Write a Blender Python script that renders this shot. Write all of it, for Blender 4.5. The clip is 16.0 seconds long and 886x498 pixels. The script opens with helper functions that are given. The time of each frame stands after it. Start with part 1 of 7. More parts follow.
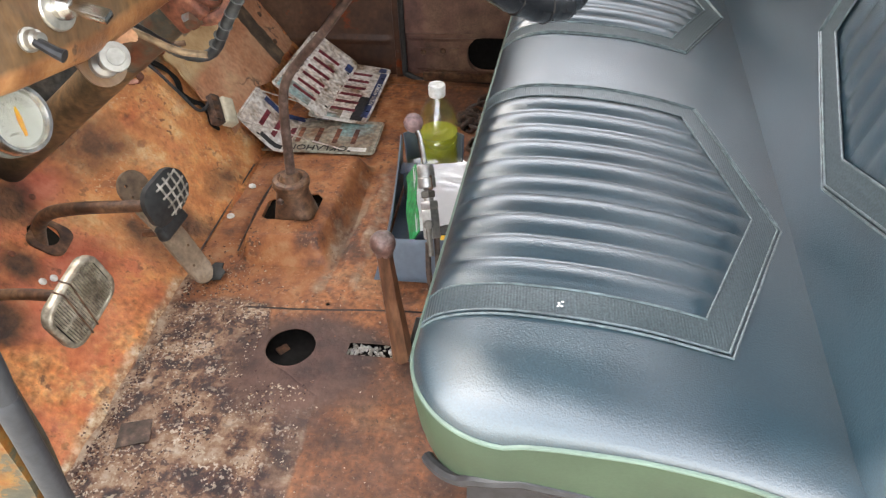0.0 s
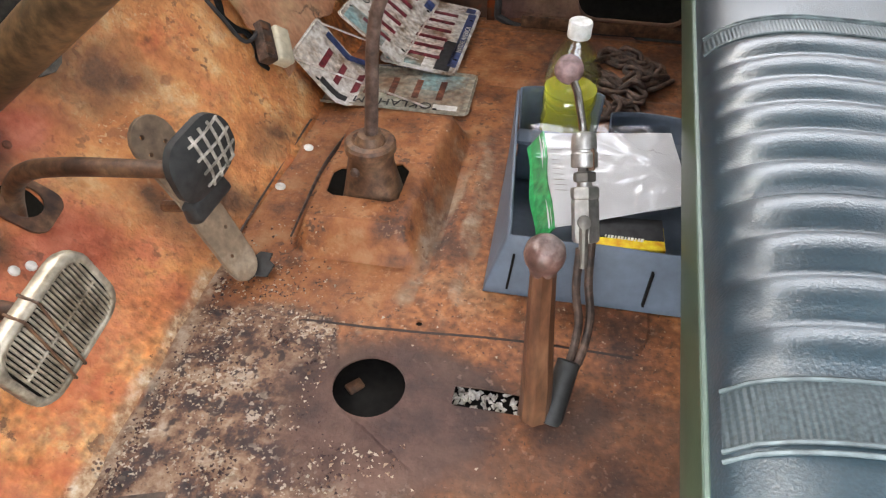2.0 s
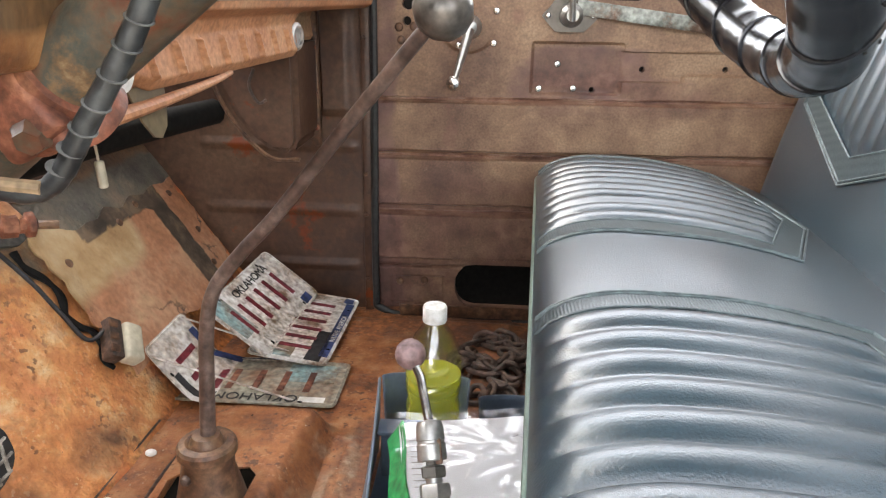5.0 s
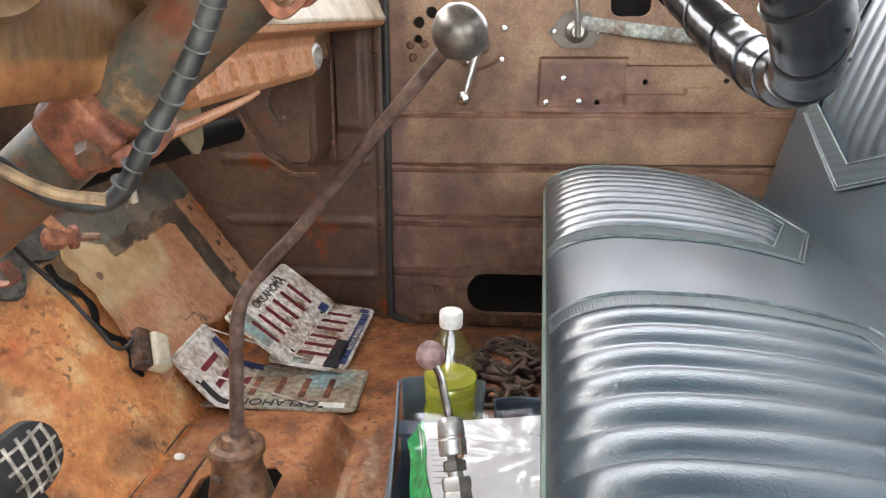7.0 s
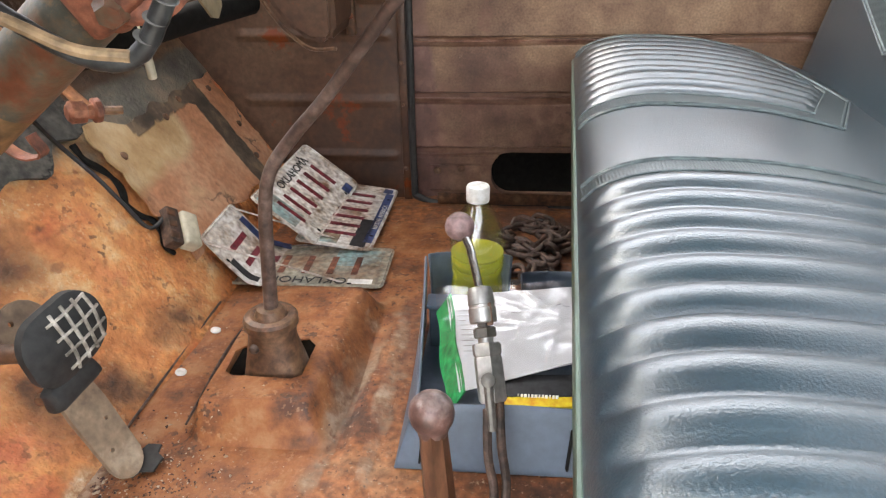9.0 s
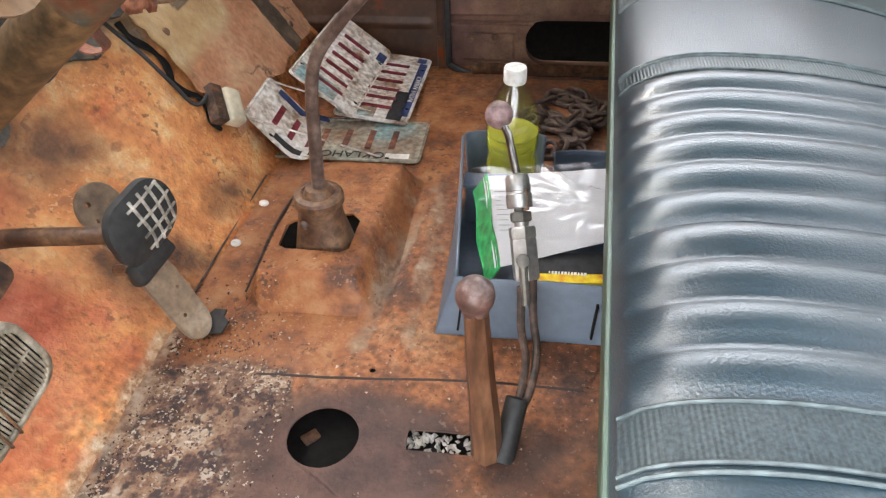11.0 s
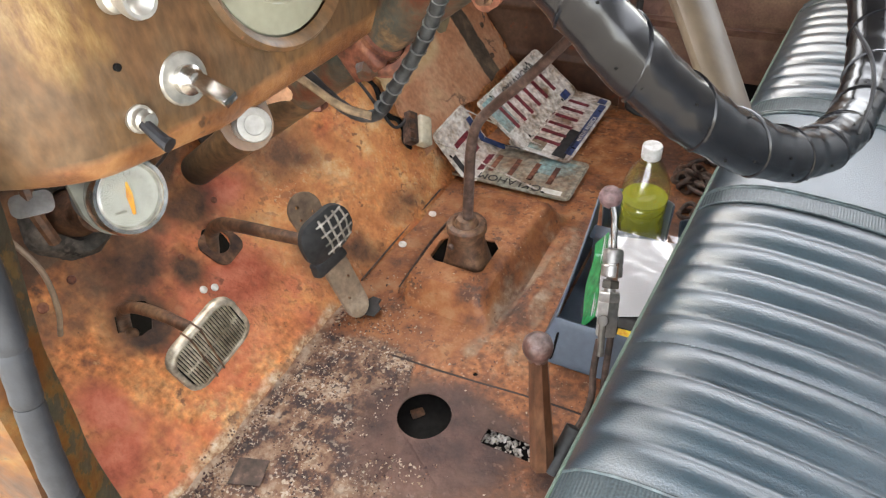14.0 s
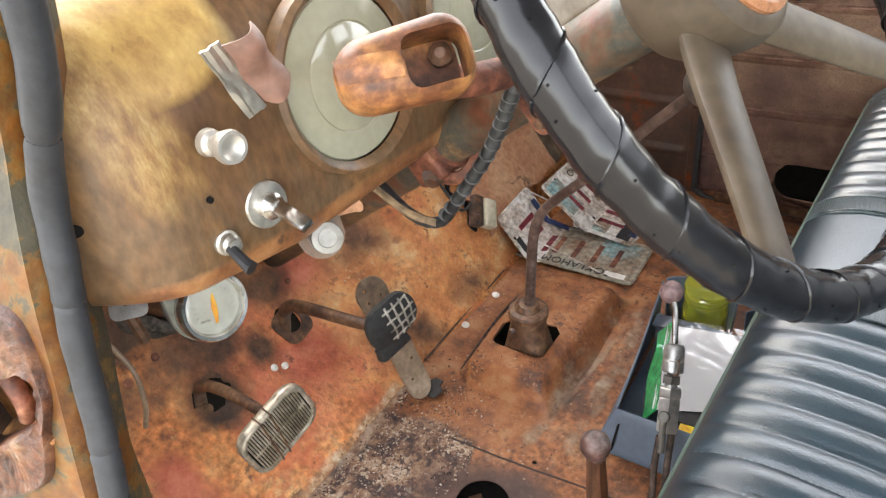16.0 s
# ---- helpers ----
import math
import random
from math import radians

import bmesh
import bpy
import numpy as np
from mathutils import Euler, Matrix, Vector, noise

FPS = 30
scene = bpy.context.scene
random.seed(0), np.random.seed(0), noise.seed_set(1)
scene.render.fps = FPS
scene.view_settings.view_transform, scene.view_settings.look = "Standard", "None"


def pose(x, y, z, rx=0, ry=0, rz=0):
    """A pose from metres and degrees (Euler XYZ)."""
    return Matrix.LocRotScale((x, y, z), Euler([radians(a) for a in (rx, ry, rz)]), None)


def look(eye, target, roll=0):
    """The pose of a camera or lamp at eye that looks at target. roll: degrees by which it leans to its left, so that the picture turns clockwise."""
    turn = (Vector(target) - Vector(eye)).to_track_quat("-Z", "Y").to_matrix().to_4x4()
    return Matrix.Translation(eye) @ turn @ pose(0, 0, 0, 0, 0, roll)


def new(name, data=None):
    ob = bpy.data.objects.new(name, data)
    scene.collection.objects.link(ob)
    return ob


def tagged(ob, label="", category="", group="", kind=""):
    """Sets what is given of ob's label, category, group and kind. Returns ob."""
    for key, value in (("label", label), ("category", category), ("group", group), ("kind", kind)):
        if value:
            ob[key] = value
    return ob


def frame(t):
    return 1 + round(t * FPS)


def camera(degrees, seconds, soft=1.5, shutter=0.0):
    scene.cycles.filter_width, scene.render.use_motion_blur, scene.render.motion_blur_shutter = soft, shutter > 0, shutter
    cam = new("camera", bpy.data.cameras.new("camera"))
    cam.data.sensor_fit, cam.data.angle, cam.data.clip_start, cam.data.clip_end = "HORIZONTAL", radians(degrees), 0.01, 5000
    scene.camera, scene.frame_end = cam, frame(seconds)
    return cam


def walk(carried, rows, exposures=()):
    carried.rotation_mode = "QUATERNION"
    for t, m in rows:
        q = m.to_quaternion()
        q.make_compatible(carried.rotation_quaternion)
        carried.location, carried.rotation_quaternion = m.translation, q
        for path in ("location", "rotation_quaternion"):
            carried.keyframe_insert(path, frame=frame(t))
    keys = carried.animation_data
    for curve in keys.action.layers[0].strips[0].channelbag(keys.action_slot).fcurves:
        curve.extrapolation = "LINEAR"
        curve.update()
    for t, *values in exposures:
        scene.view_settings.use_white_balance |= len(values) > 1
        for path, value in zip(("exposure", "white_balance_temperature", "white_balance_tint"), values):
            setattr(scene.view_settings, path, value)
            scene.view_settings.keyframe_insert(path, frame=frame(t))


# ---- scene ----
cam = camera(64.7, 16.0, soft=1.25, shutter=0.06)
PATH = [
    (0, (0.332, 0.174, 0.909), (0.099, 1.674, -0.393), -2.4),
    (0.5, (0.19, 0.261, 0.907), (-0.082, 1.713, -0.442), -2.6),
    (1, (0.129, 0.345, 0.831), (-0.152, 1.766, -0.548), -1.8),
    (1.5, (0.132, 0.427, 0.728), (-0.144, 1.844, -0.656), -0.4),
    (2, (0.112, 0.465, 0.689), (-0.144, 1.905, -0.675), 0.4),
    (2.5, (0.117, 0.463, 0.722), (-0.139, 2.098, -0.401), 0.4),
    (3, (0.134, 0.475, 0.743), (-0.089, 2.311, -0.019), 0.4),
    (3.5, (0.154, 0.481, 0.747), (-0.002, 2.358, 0.076), 0.5),
    (4, (0.172, 0.486, 0.73), (0.059, 2.363, 0.048), 0.8),
    (4.5, (0.189, 0.518, 0.657), (0.079, 2.392, -0.032), 1.0),
    (5, (0.203, 0.537, 0.656), (0.086, 2.416, -0.019), 1.0),
    (5.2, (0.193, 0.532, 0.663), (0.073, 2.413, -0.004), 0.9),
    (7.3, (0.194, 0.49, 0.663), (0.049, 2.38, 0.025), -0.2),
    (7.5, (0.192, 0.495, 0.661), (0.041, 2.376, -0.003), -0.4),
    (8, (0.185, 0.496, 0.653), (0.022, 2.352, -0.075), -0.7),
    (8.5, (0.185, 0.497, 0.649), (0.01, 2.313, -0.169), -1.0),
    (9, (0.183, 0.49, 0.641), (-0.002, 2.252, -0.289), -1.3),
    (9.5, (0.179, 0.475, 0.647), (-0.015, 2.164, -0.407), -1.8),
    (10, (0.171, 0.465, 0.688), (-0.029, 2.086, -0.466), -2.0),
    (10.2, (0.168, 0.465, 0.693), (-0.037, 2.059, -0.497), -2.2),
    (12.3, (0.171, 0.399, 0.817), (-0.153, 1.822, -0.55), 0.2),
    (12.5, (0.178, 0.38, 0.852), (-0.162, 1.775, -0.541), 0.9),
    (13, (0.229, 0.377, 0.906), (-0.267, 1.698, -0.512), -0.8),
    (13.5, (0.268, 0.412, 0.939), (-0.416, 1.673, -0.455), -3.0),
    (14, (0.322, 0.397, 0.917), (-0.447, 1.697, -0.394), -5.2),
    (14.5, (0.294, 0.356, 0.859), (-0.522, 1.7, -0.377), -6.2),
    (15, (0.272, 0.331, 0.862), (-0.602, 1.657, -0.353), -6.6),
    (15.5, (0.29, 0.361, 0.94), (-0.636, 1.669, -0.256), -7.1),
    (16, (0.332, 0.406, 0.976), (-0.644, 1.706, -0.189), -7.9),
]
walk(cam, [(t, look(eye, target, roll)) for t, eye, target, roll in PATH], [(t, stops, 6900, 10) for t, stops in ((0.0, 3.52), (1.5, 3.58), (3.5, 3.76), (10.0, 3.78), (12.6, 3.64), (14.6, 3.53), (16.0, 3.42))])

# ---- light ----
world = bpy.data.worlds.new("sky")
scene.world = world
world.use_nodes = True
wn = world.node_tree
sky = wn.nodes.new("ShaderNodeTexSky")
sky.sky_type, sky.sun_disc = "NISHITA", False
sky.sun_elevation, sky.sun_rotation = radians(55), radians(-60)
wn.nodes["Background"].inputs["Strength"].default_value = 0.15
soft_sky = wn.nodes.new("ShaderNodeHueSaturation")
soft_sky.inputs["Saturation"].default_value = 0.3
wn.links.new(sky.outputs[0], soft_sky.inputs["Color"])
wn.links.new(soft_sky.outputs[0], wn.nodes["Background"].inputs["Color"])
sun = new("sun", bpy.data.lights.new("sun", "SUN"))
sun.data.energy, sun.data.angle, sun.data.color = 0.6, radians(60), (1.0, 0.95, 0.88)
sun.matrix_basis = look((-2.4, 1.6, 4.2), (0.1, 0.9, 0.3))


# ---- materials ----
def material(name, stops, scale=8.0, detail=8.0, rough=(0.6, 0.85), metal=0.0, bump=0.3, fine=90.0, spots=None, coord="Object", dist=0.004, stretch=(1, 1, 1), shine=0.5, seed=0.0, cracks=None, grainy=0.6, turn=None):
    """Colour from a large noise through stops [(place, rgb)], finer grain over it, optional spots (scale, size, rgb, amount)."""
    m = bpy.data.materials.new(name)
    m.use_nodes = True
    nt = m.node_tree
    n, l = nt.nodes, nt.links
    b = n["Principled BSDF"]
    tc = n.new("ShaderNodeTexCoord")
    mp = n.new("ShaderNodeMapping")
    mp.inputs["Scale"].default_value = stretch
    mp.inputs["Location"].default_value = (seed, seed * 0.7, seed * 1.3)
    if turn is not None:
        mp.vector_type = "TEXTURE"
        mp.inputs["Rotation"].default_value = (0, radians(turn), 0)
    l.new(tc.outputs[coord], mp.inputs[0])
    big = n.new("ShaderNodeTexNoise")
    big.inputs["Scale"].default_value, big.inputs["Detail"].default_value = scale, detail
    big.inputs["Roughness"].default_value = 0.68
    l.new(mp.outputs[0], big.inputs["Vector"])
    small = n.new("ShaderNodeTexNoise")
    small.inputs["Scale"].default_value, small.inputs["Detail"].default_value = fine, 4.0
    l.new(mp.outputs[0], small.inputs["Vector"])
    ramp = n.new("ShaderNodeValToRGB")
    el = ramp.color_ramp.elements
    el[0].position, el[0].color = stops[0][0], (*stops[0][1], 1)
    el[1].position, el[1].color = stops[-1][0], (*stops[-1][1], 1)
    for p, c in stops[1:-1]:
        e = el.new(p)
        e.color = (*c, 1)
    for e in el:
        e.position = 0.5 + (e.position - 0.5) * 0.62
    l.new(big.outputs[0], ramp.inputs[0])
    grain = n.new("ShaderNodeMix")
    grain.data_type, grain.blend_type = "RGBA", "OVERLAY"
    grain.inputs[0].default_value = grainy
    l.new(ramp.outputs[0], grain.inputs[6])
    crisp = n.new("ShaderNodeMapRange")
    crisp.inputs[1].default_value, crisp.inputs[2].default_value = 0.3, 0.7
    crisp.inputs[3].default_value, crisp.inputs[4].default_value = 0.1, 0.9
    l.new(small.outputs[0], crisp.inputs[0])
    l.new(crisp.outputs[0], grain.inputs[7])
    col = grain.outputs[2]
    if spots:
        for sc, size, rgb, amount in spots:
            sp = n.new("ShaderNodeTexNoise")
            sp.inputs["Scale"].default_value, sp.inputs["Detail"].default_value = sc, 6.0
            sp.inputs["Roughness"].default_value = 0.7
            l.new(mp.outputs[0], sp.inputs["Vector"])
            st = n.new("ShaderNodeMapRange")
            st.inputs[1].default_value, st.inputs[2].default_value = size, size + 0.06
            st.inputs[4].default_value = amount
            l.new(sp.outputs[0], st.inputs[0])
            mx = n.new("ShaderNodeMix")
            mx.data_type = "RGBA"
            mx.inputs[7].default_value = (*rgb, 1)
            l.new(st.outputs[0], mx.inputs[0])
            l.new(col, mx.inputs[6])
            col = mx.outputs[2]
    if cracks:
        sc, width, rgb = cracks
        warp = n.new("ShaderNodeMix")
        warp.data_type = "VECTOR"
        warp.inputs[0].default_value = 0.12
        l.new(mp.outputs[0], warp.inputs[4])
        l.new(big.outputs[1], warp.inputs[5])
        cell = n.new("ShaderNodeTexVoronoi")
        cell.feature = "DISTANCE_TO_EDGE"
        cell.inputs["Scale"].default_value = sc
        l.new(warp.outputs[1], cell.inputs["Vector"])
        line = n.new("ShaderNodeMapRange")
        line.inputs[1].default_value, line.inputs[2].default_value = width, width * 0.3
        l.new(cell.outputs[0], line.inputs[0])
        gate = n.new("ShaderNodeMapRange")
        gate.inputs[1].default_value, gate.inputs[2].default_value = 0.47, 0.56
        gn = n.new("ShaderNodeTexNoise")
        gn.inputs["Scale"].default_value, gn.inputs["Detail"].default_value = sc * 0.5, 3
        l.new(mp.outputs[0], gn.inputs["Vector"])
        l.new(gn.outputs[0], gate.inputs[0])
        both = n.new("ShaderNodeMath")
        both.operation = "MULTIPLY"
        l.new(line.outputs[0], both.inputs[0])
        l.new(gate.outputs[0], both.inputs[1])
        mx = n.new("ShaderNodeMix")
        mx.data_type = "RGBA"
        mx.inputs[7].default_value = (*rgb, 1)
        l.new(both.outputs[0], mx.inputs[0])
        l.new(col, mx.inputs[6])
        col = mx.outputs[2]
    l.new(col, b.inputs["Base Color"])
    rr = n.new("ShaderNodeMapRange")
    rr.inputs[3].default_value, rr.inputs[4].default_value = rough
    l.new(big.outputs[0], rr.inputs[0])
    l.new(rr.outputs[0], b.inputs["Roughness"])
    b.inputs["Metallic"].default_value = metal
    b.inputs["Specular IOR Level"].default_value = shine
    if bump:
        add = n.new("ShaderNodeMath")
        add.operation = "ADD"
        l.new(big.outputs[0], add.inputs[0])
        l.new(small.outputs[0], add.inputs[1])
        bp = n.new("ShaderNodeBump")
        bp.inputs["Strength"].default_value, bp.inputs["Distance"].default_value = bump, dist
        l.new(add.outputs[0], bp.inputs["Height"])
        l.new(bp.outputs[0], b.inputs["Normal"])
    return m


def plain(name, rgb, rough=0.5, metal=0.0, **k):
    lo, hi = [c * 0.82 for c in rgb], [min(1, c * 1.12) for c in rgb]
    return material(name, [(0.3, lo), (0.7, hi)], rough=(max(0.02, rough - 0.06), min(1, rough + 0.08)), metal=metal, bump=k.pop("bump", 0.08), **k)


M_TOE = material("rusted_orange_steel", [(0.2, (0.06, 0.026, 0.015)), (0.33, (0.21, 0.075, 0.027)), (0.46, (0.42, 0.15, 0.042)), (0.58, (0.48, 0.21, 0.07)), (0.7, (0.48, 0.27, 0.12)), (0.85, (0.56, 0.38, 0.2))],
                 scale=8, detail=12, rough=(0.42, 0.74), bump=0.7, dist=0.006, spots=[(4.2, 0.56, (0.44, 0.10, 0.04), 0.6), (9, 0.6, (0.58, 0.40, 0.20), 0.7), (26, 0.61, (0.07, 0.032, 0.02), 0.8), (75, 0.65, (0.06, 0.03, 0.02), 0.8), (150, 0.64, (0.045, 0.022, 0.015), 0.7), (120, 0.66, (0.60, 0.42, 0.24), 0.5)])
M_FLOOR = material("rusted_brown_steel", [(0.25, (0.06, 0.027, 0.016)), (0.4, (0.17, 0.068, 0.03)), (0.56, (0.30, 0.12, 0.046)), (0.75, (0.36, 0.19, 0.095))],
                   scale=7, detail=10, rough=(0.42, 0.7), bump=0.45, spots=[(34, 0.62, (0.04, 0.02, 0.016), 0.75), (12, 0.63, (0.36, 0.27, 0.2), 0.55), (80, 0.64, (0.45, 0.34, 0.25), 0.6), (140, 0.59, (0.04, 0.02, 0.014), 0.85), (160, 0.61, (0.5, 0.36, 0.25), 0.7)])
M_DOOR = material("rust_stained_tan_paint", [(0.25, (0.09, 0.042, 0.025)), (0.42, (0.165, 0.092, 0.052)), (0.58, (0.235, 0.142, 0.08)), (0.8, (0.34, 0.23, 0.14))],
                  scale=4.0, rough=(0.45, 0.7), bump=0.15, fine=220, grainy=0.3, spots=[(22, 0.68, (0.11, 0.045, 0.025), 0.7), (5, 0.6, (0.17, 0.075, 0.05), 0.45), (60, 0.7, (0.42, 0.34, 0.26), 0.5)], stretch=(1, 1, 1))
M_KICK = material("dark_rusted_panel", [(0.25, (0.026, 0.015, 0.011)), (0.5, (0.065, 0.038, 0.026)), (0.75, (0.115, 0.078, 0.055))], scale=4, rough=(0.38, 0.6), bump=0.15, grainy=0.3, spots=[(8, 0.6, (0.19, 0.06, 0.03), 0.7), (40, 0.66, (0.03, 0.015, 0.01), 0.7)])
M_DASH = material("patinated_dash_paint", [(0.28, (0.095, 0.048, 0.022)), (0.42, (0.14, 0.071, 0.029)), (0.52, (0.125, 0.075, 0.038)), (0.62, (0.18, 0.092, 0.034)), (0.78, (0.27, 0.13, 0.042))],
                  scale=3.4, detail=8, grainy=0.35, stretch=(1, 1.6, 0.7), shine=0.4, rough=(0.28, 0.44), bump=0.05, spots=[(10, 0.66, (0.40, 0.12, 0.05), 0.6), (40, 0.72, (0.1, 0.05, 0.03), 0.7)])
M_ORANGE = material("orange_primed_steel", [(0.3, (0.33, 0.135, 0.06)), (0.45, (0.42, 0.19, 0.09)), (0.6, (0.46, 0.235, 0.12)), (0.78, (0.44, 0.29, 0.17))], scale=5, grainy=0.3, rough=(0.45, 0.7), bump=0.12, fine=160, spots=[(60, 0.68, (0.13, 0.05, 0.025), 0.8), (9, 0.64, (0.26, 0.12, 0.07), 0.6)])
M_COLUMN = material("worn_painted_tube", [(0.3, (0.12, 0.04, 0.02)), (0.44, (0.10, 0.07, 0.045)), (0.55, (0.055, 0.06, 0.05)), (0.66, (0.17, 0.10, 0.05)), (0.8, (0.36, 0.28, 0.17))],
                    scale=13, rough=(0.3, 0.55), bump=0.2, grainy=0.3, spots=[(14, 0.62, (0.25, 0.075, 0.04), 0.8)])
M_CLAMP = material("red_rusted_iron", [(0.3, (0.075, 0.024, 0.014)), (0.5, (0.18, 0.06, 0.032)), (0.75, (0.32, 0.14, 0.075))], scale=18, rough=(0.5, 0.8), bump=0.4)
M_IRON = material("brown_rusted_iron", [(0.3, (0.045, 0.020, 0.011)), (0.5, (0.105, 0.050, 0.026)), (0.75, (0.18, 0.10, 0.053))], scale=22, rough=(0.4, 0.65), bump=0.25)
M_DARKIRON = material("dark_rusted_iron", [(0.3, (0.03, 0.02, 0.016)), (0.6, (0.08, 0.05, 0.038)), (0.8, (0.16, 0.10, 0.07))], scale=40, rough=(0.4, 0.7), bump=0.3)
# Near-black: the shade in holes, gaps and cavities, put into one colour.
M_TRUNK = plain("shade_black", (0.006, 0.0055, 0.005), 0.8, shine=0.2)
M_VINYL = material("blue_green_vinyl", [(0.3, (0.008, 0.023, 0.034)), (0.55, (0.011, 0.030, 0.043)), (0.8, (0.015, 0.037, 0.051))], scale=5, detail=2, rough=(0.31, 0.42), bump=0.5, fine=480, dist=0.001, shine=0.85, grainy=0.3)
M_VINYL.node_tree.nodes["Principled BSDF"].inputs["Coat Weight"].default_value = 0.95
M_VINYL.node_tree.nodes["Principled BSDF"].inputs["Coat Roughness"].default_value = 0.25
M_VINYL.node_tree.links.new(M_VINYL.node_tree.nodes["Bump"].outputs[0], M_VINYL.node_tree.nodes["Principled BSDF"].inputs["Coat Normal"])
# The greenish light on the seat's boxing is part of this colour.
M_VINYLEDGE = plain("green_lit_vinyl_side", (0.034, 0.056, 0.032), 0.38, bump=0.1, fine=300, dist=0.001, grainy=0.1)
M_BEAD = plain("pale_seam_bead", (0.085, 0.11, 0.115), 0.35)
M_WELT = plain("pale_green_piping", (0.10, 0.145, 0.115), 0.35, grainy=0.1)
M_BLACK = plain("black_plastic", (0.02, 0.02, 0.022), 0.45)
M_WRAP = material("black_leatherette", [(0.3, (0.006, 0.006, 0.007)), (0.7, (0.012, 0.012, 0.014))], scale=9, rough=(0.17, 0.26), bump=0.07, fine=420, dist=0.0006, shine=0.45, grainy=0.2)
M_SPOKE = material("worn_cream_bakelite", [(0.3, (0.062, 0.043, 0.027)), (0.55, (0.10, 0.075, 0.048)), (0.8, (0.165, 0.13, 0.088))], scale=4, rough=(0.46, 0.6), bump=0.05, grainy=0.2, detail=4, spots=[(5, 0.62, (0.24, 0.12, 0.07), 0.5), (14, 0.68, (0.42, 0.36, 0.3), 0.5)])
M_RUBBER = plain("grey_weatherstrip", (0.026, 0.028, 0.032), 0.55, bump=0.2, grainy=0.25)
M_BLACKRUBBER = plain("black_rubber", (0.018, 0.018, 0.018), 0.6, bump=0.2)
M_CHROME = plain("worn_chrome", (0.55, 0.535, 0.51), 0.22, 1.0)
M_STEEL = plain("bare_steel", (0.41, 0.40, 0.38), 0.36, 0.75, bump=0.1, grainy=0.3)
M_TRAY = plain("blue_grey_plastic", (0.11, 0.142, 0.188), 0.45, bump=0.05, grainy=0.08)
M_WHITE = plain("white_plastic", (0.75, 0.74, 0.7), 0.4)
M_CREAM = plain("yellowed_plastic", (0.50, 0.455, 0.34), 0.45, grainy=0.2)
M_KNOB = plain("grey_worn_knob", (0.27, 0.26, 0.235), 0.35, grainy=0.3)
M_GAUGEFACE = plain("white_gauge_face", (0.5, 0.5, 0.48), 0.5, grainy=0.15)
M_PAPER = material("white_paper", [(0.3, (0.56, 0.56, 0.575)), (0.7, (0.65, 0.65, 0.665))], rough=(0.6, 0.7), bump=0.02, grainy=0.04)
M_GREEN = plain("green_card", (0.03, 0.33, 0.10), 0.5)
M_YELLOW = plain("yellow_card", (0.75, 0.5, 0.03), 0.5)
M_PRINTBLACK = plain("black_print", (0.02, 0.02, 0.022), 0.6)
M_GASKET = material("worn_pedal_pad", [(0.3, (0.15, 0.10, 0.065)), (0.6, (0.23, 0.165, 0.11)), (0.8, (0.32, 0.25, 0.18))], scale=12, rough=(0.45, 0.7), bump=0.2, grainy=0.35)
M_FELT = material("grey_sound_mat", [(0.3, (0.03, 0.029, 0.026)), (0.6, (0.07, 0.064, 0.054)), (0.8, (0.12, 0.10, 0.08))], scale=9, rough=(0.8, 0.95), bump=0.5, cracks=(12, 0.05, (0.008, 0.008, 0.007)))
M_TANPATCH = material("peeling_tan_paint", [(0.25, (0.34, 0.13, 0.05)), (0.42, (0.48, 0.21, 0.10)), (0.55, (0.54, 0.28, 0.15)), (0.75, (0.56, 0.38, 0.2))], scale=5, rough=(0.45, 0.7), bump=0.4, grainy=0.25, spots=[(6, 0.6, (0.40, 0.16, 0.06), 0.6), (34, 0.68, (0.10, 0.05, 0.03), 0.8)], cracks=(11, 0.028, (0.06, 0.035, 0.025)))
M_JAMB = material("jamb_layers_of_paint", [(0.22, (0.05, 0.022, 0.011)), (0.36, (0.15, 0.06, 0.022)), (0.46, (0.25, 0.10, 0.03)), (0.52, (0.27, 0.15, 0.055)), (0.545, (0.10, 0.088, 0.055)), (0.66, (0.085, 0.08, 0.055)), (0.685, (0.24, 0.15, 0.065)), (0.8, (0.30, 0.21, 0.10))], stretch=(2.2, 1, 1), turn=-29, grainy=0.4, scale=8, detail=12, rough=(0.45, 0.75), bump=0.35, spots=[(16, 0.66, (0.10, 0.05, 0.035), 0.7)])
M_GRAVEL = material("pale_gravel", [(0.3, (0.13, 0.10, 0.07)), (0.5, (0.26, 0.225, 0.175)), (0.7, (0.42, 0.38, 0.31))], scale=30, rough=(0.8, 0.95), bump=0.9, fine=120, dist=0.01)
M_ROOF = plain("cab_lining", (0.13, 0.12, 0.10), 0.7)
M_PLATE = material("dirty_plate_white", [(0.3, (0.20, 0.13, 0.08)), (0.42, (0.44, 0.38, 0.32)), (0.6, (0.58, 0.55, 0.51)), (0.8, (0.66, 0.65, 0.62))], scale=13, rough=(0.35, 0.5), bump=0.05)
M_PLATETEAL = material("dirty_plate_teal", [(0.3, (0.20, 0.15, 0.10)), (0.45, (0.25, 0.30, 0.28)), (0.65, (0.22, 0.38, 0.40)), (0.8, (0.42, 0.5, 0.48))], scale=12, rough=(0.35, 0.5), bump=0.05)
M_PLATEGREY = material("mud_filmed_plate", [(0.3, (0.22, 0.13, 0.08)), (0.5, (0.30, 0.27, 0.21)), (0.7, (0.36, 0.37, 0.31))], scale=9, rough=(0.4, 0.6), bump=0.06)
M_MAROON = plain("maroon_print", (0.16, 0.02, 0.03), 0.45)
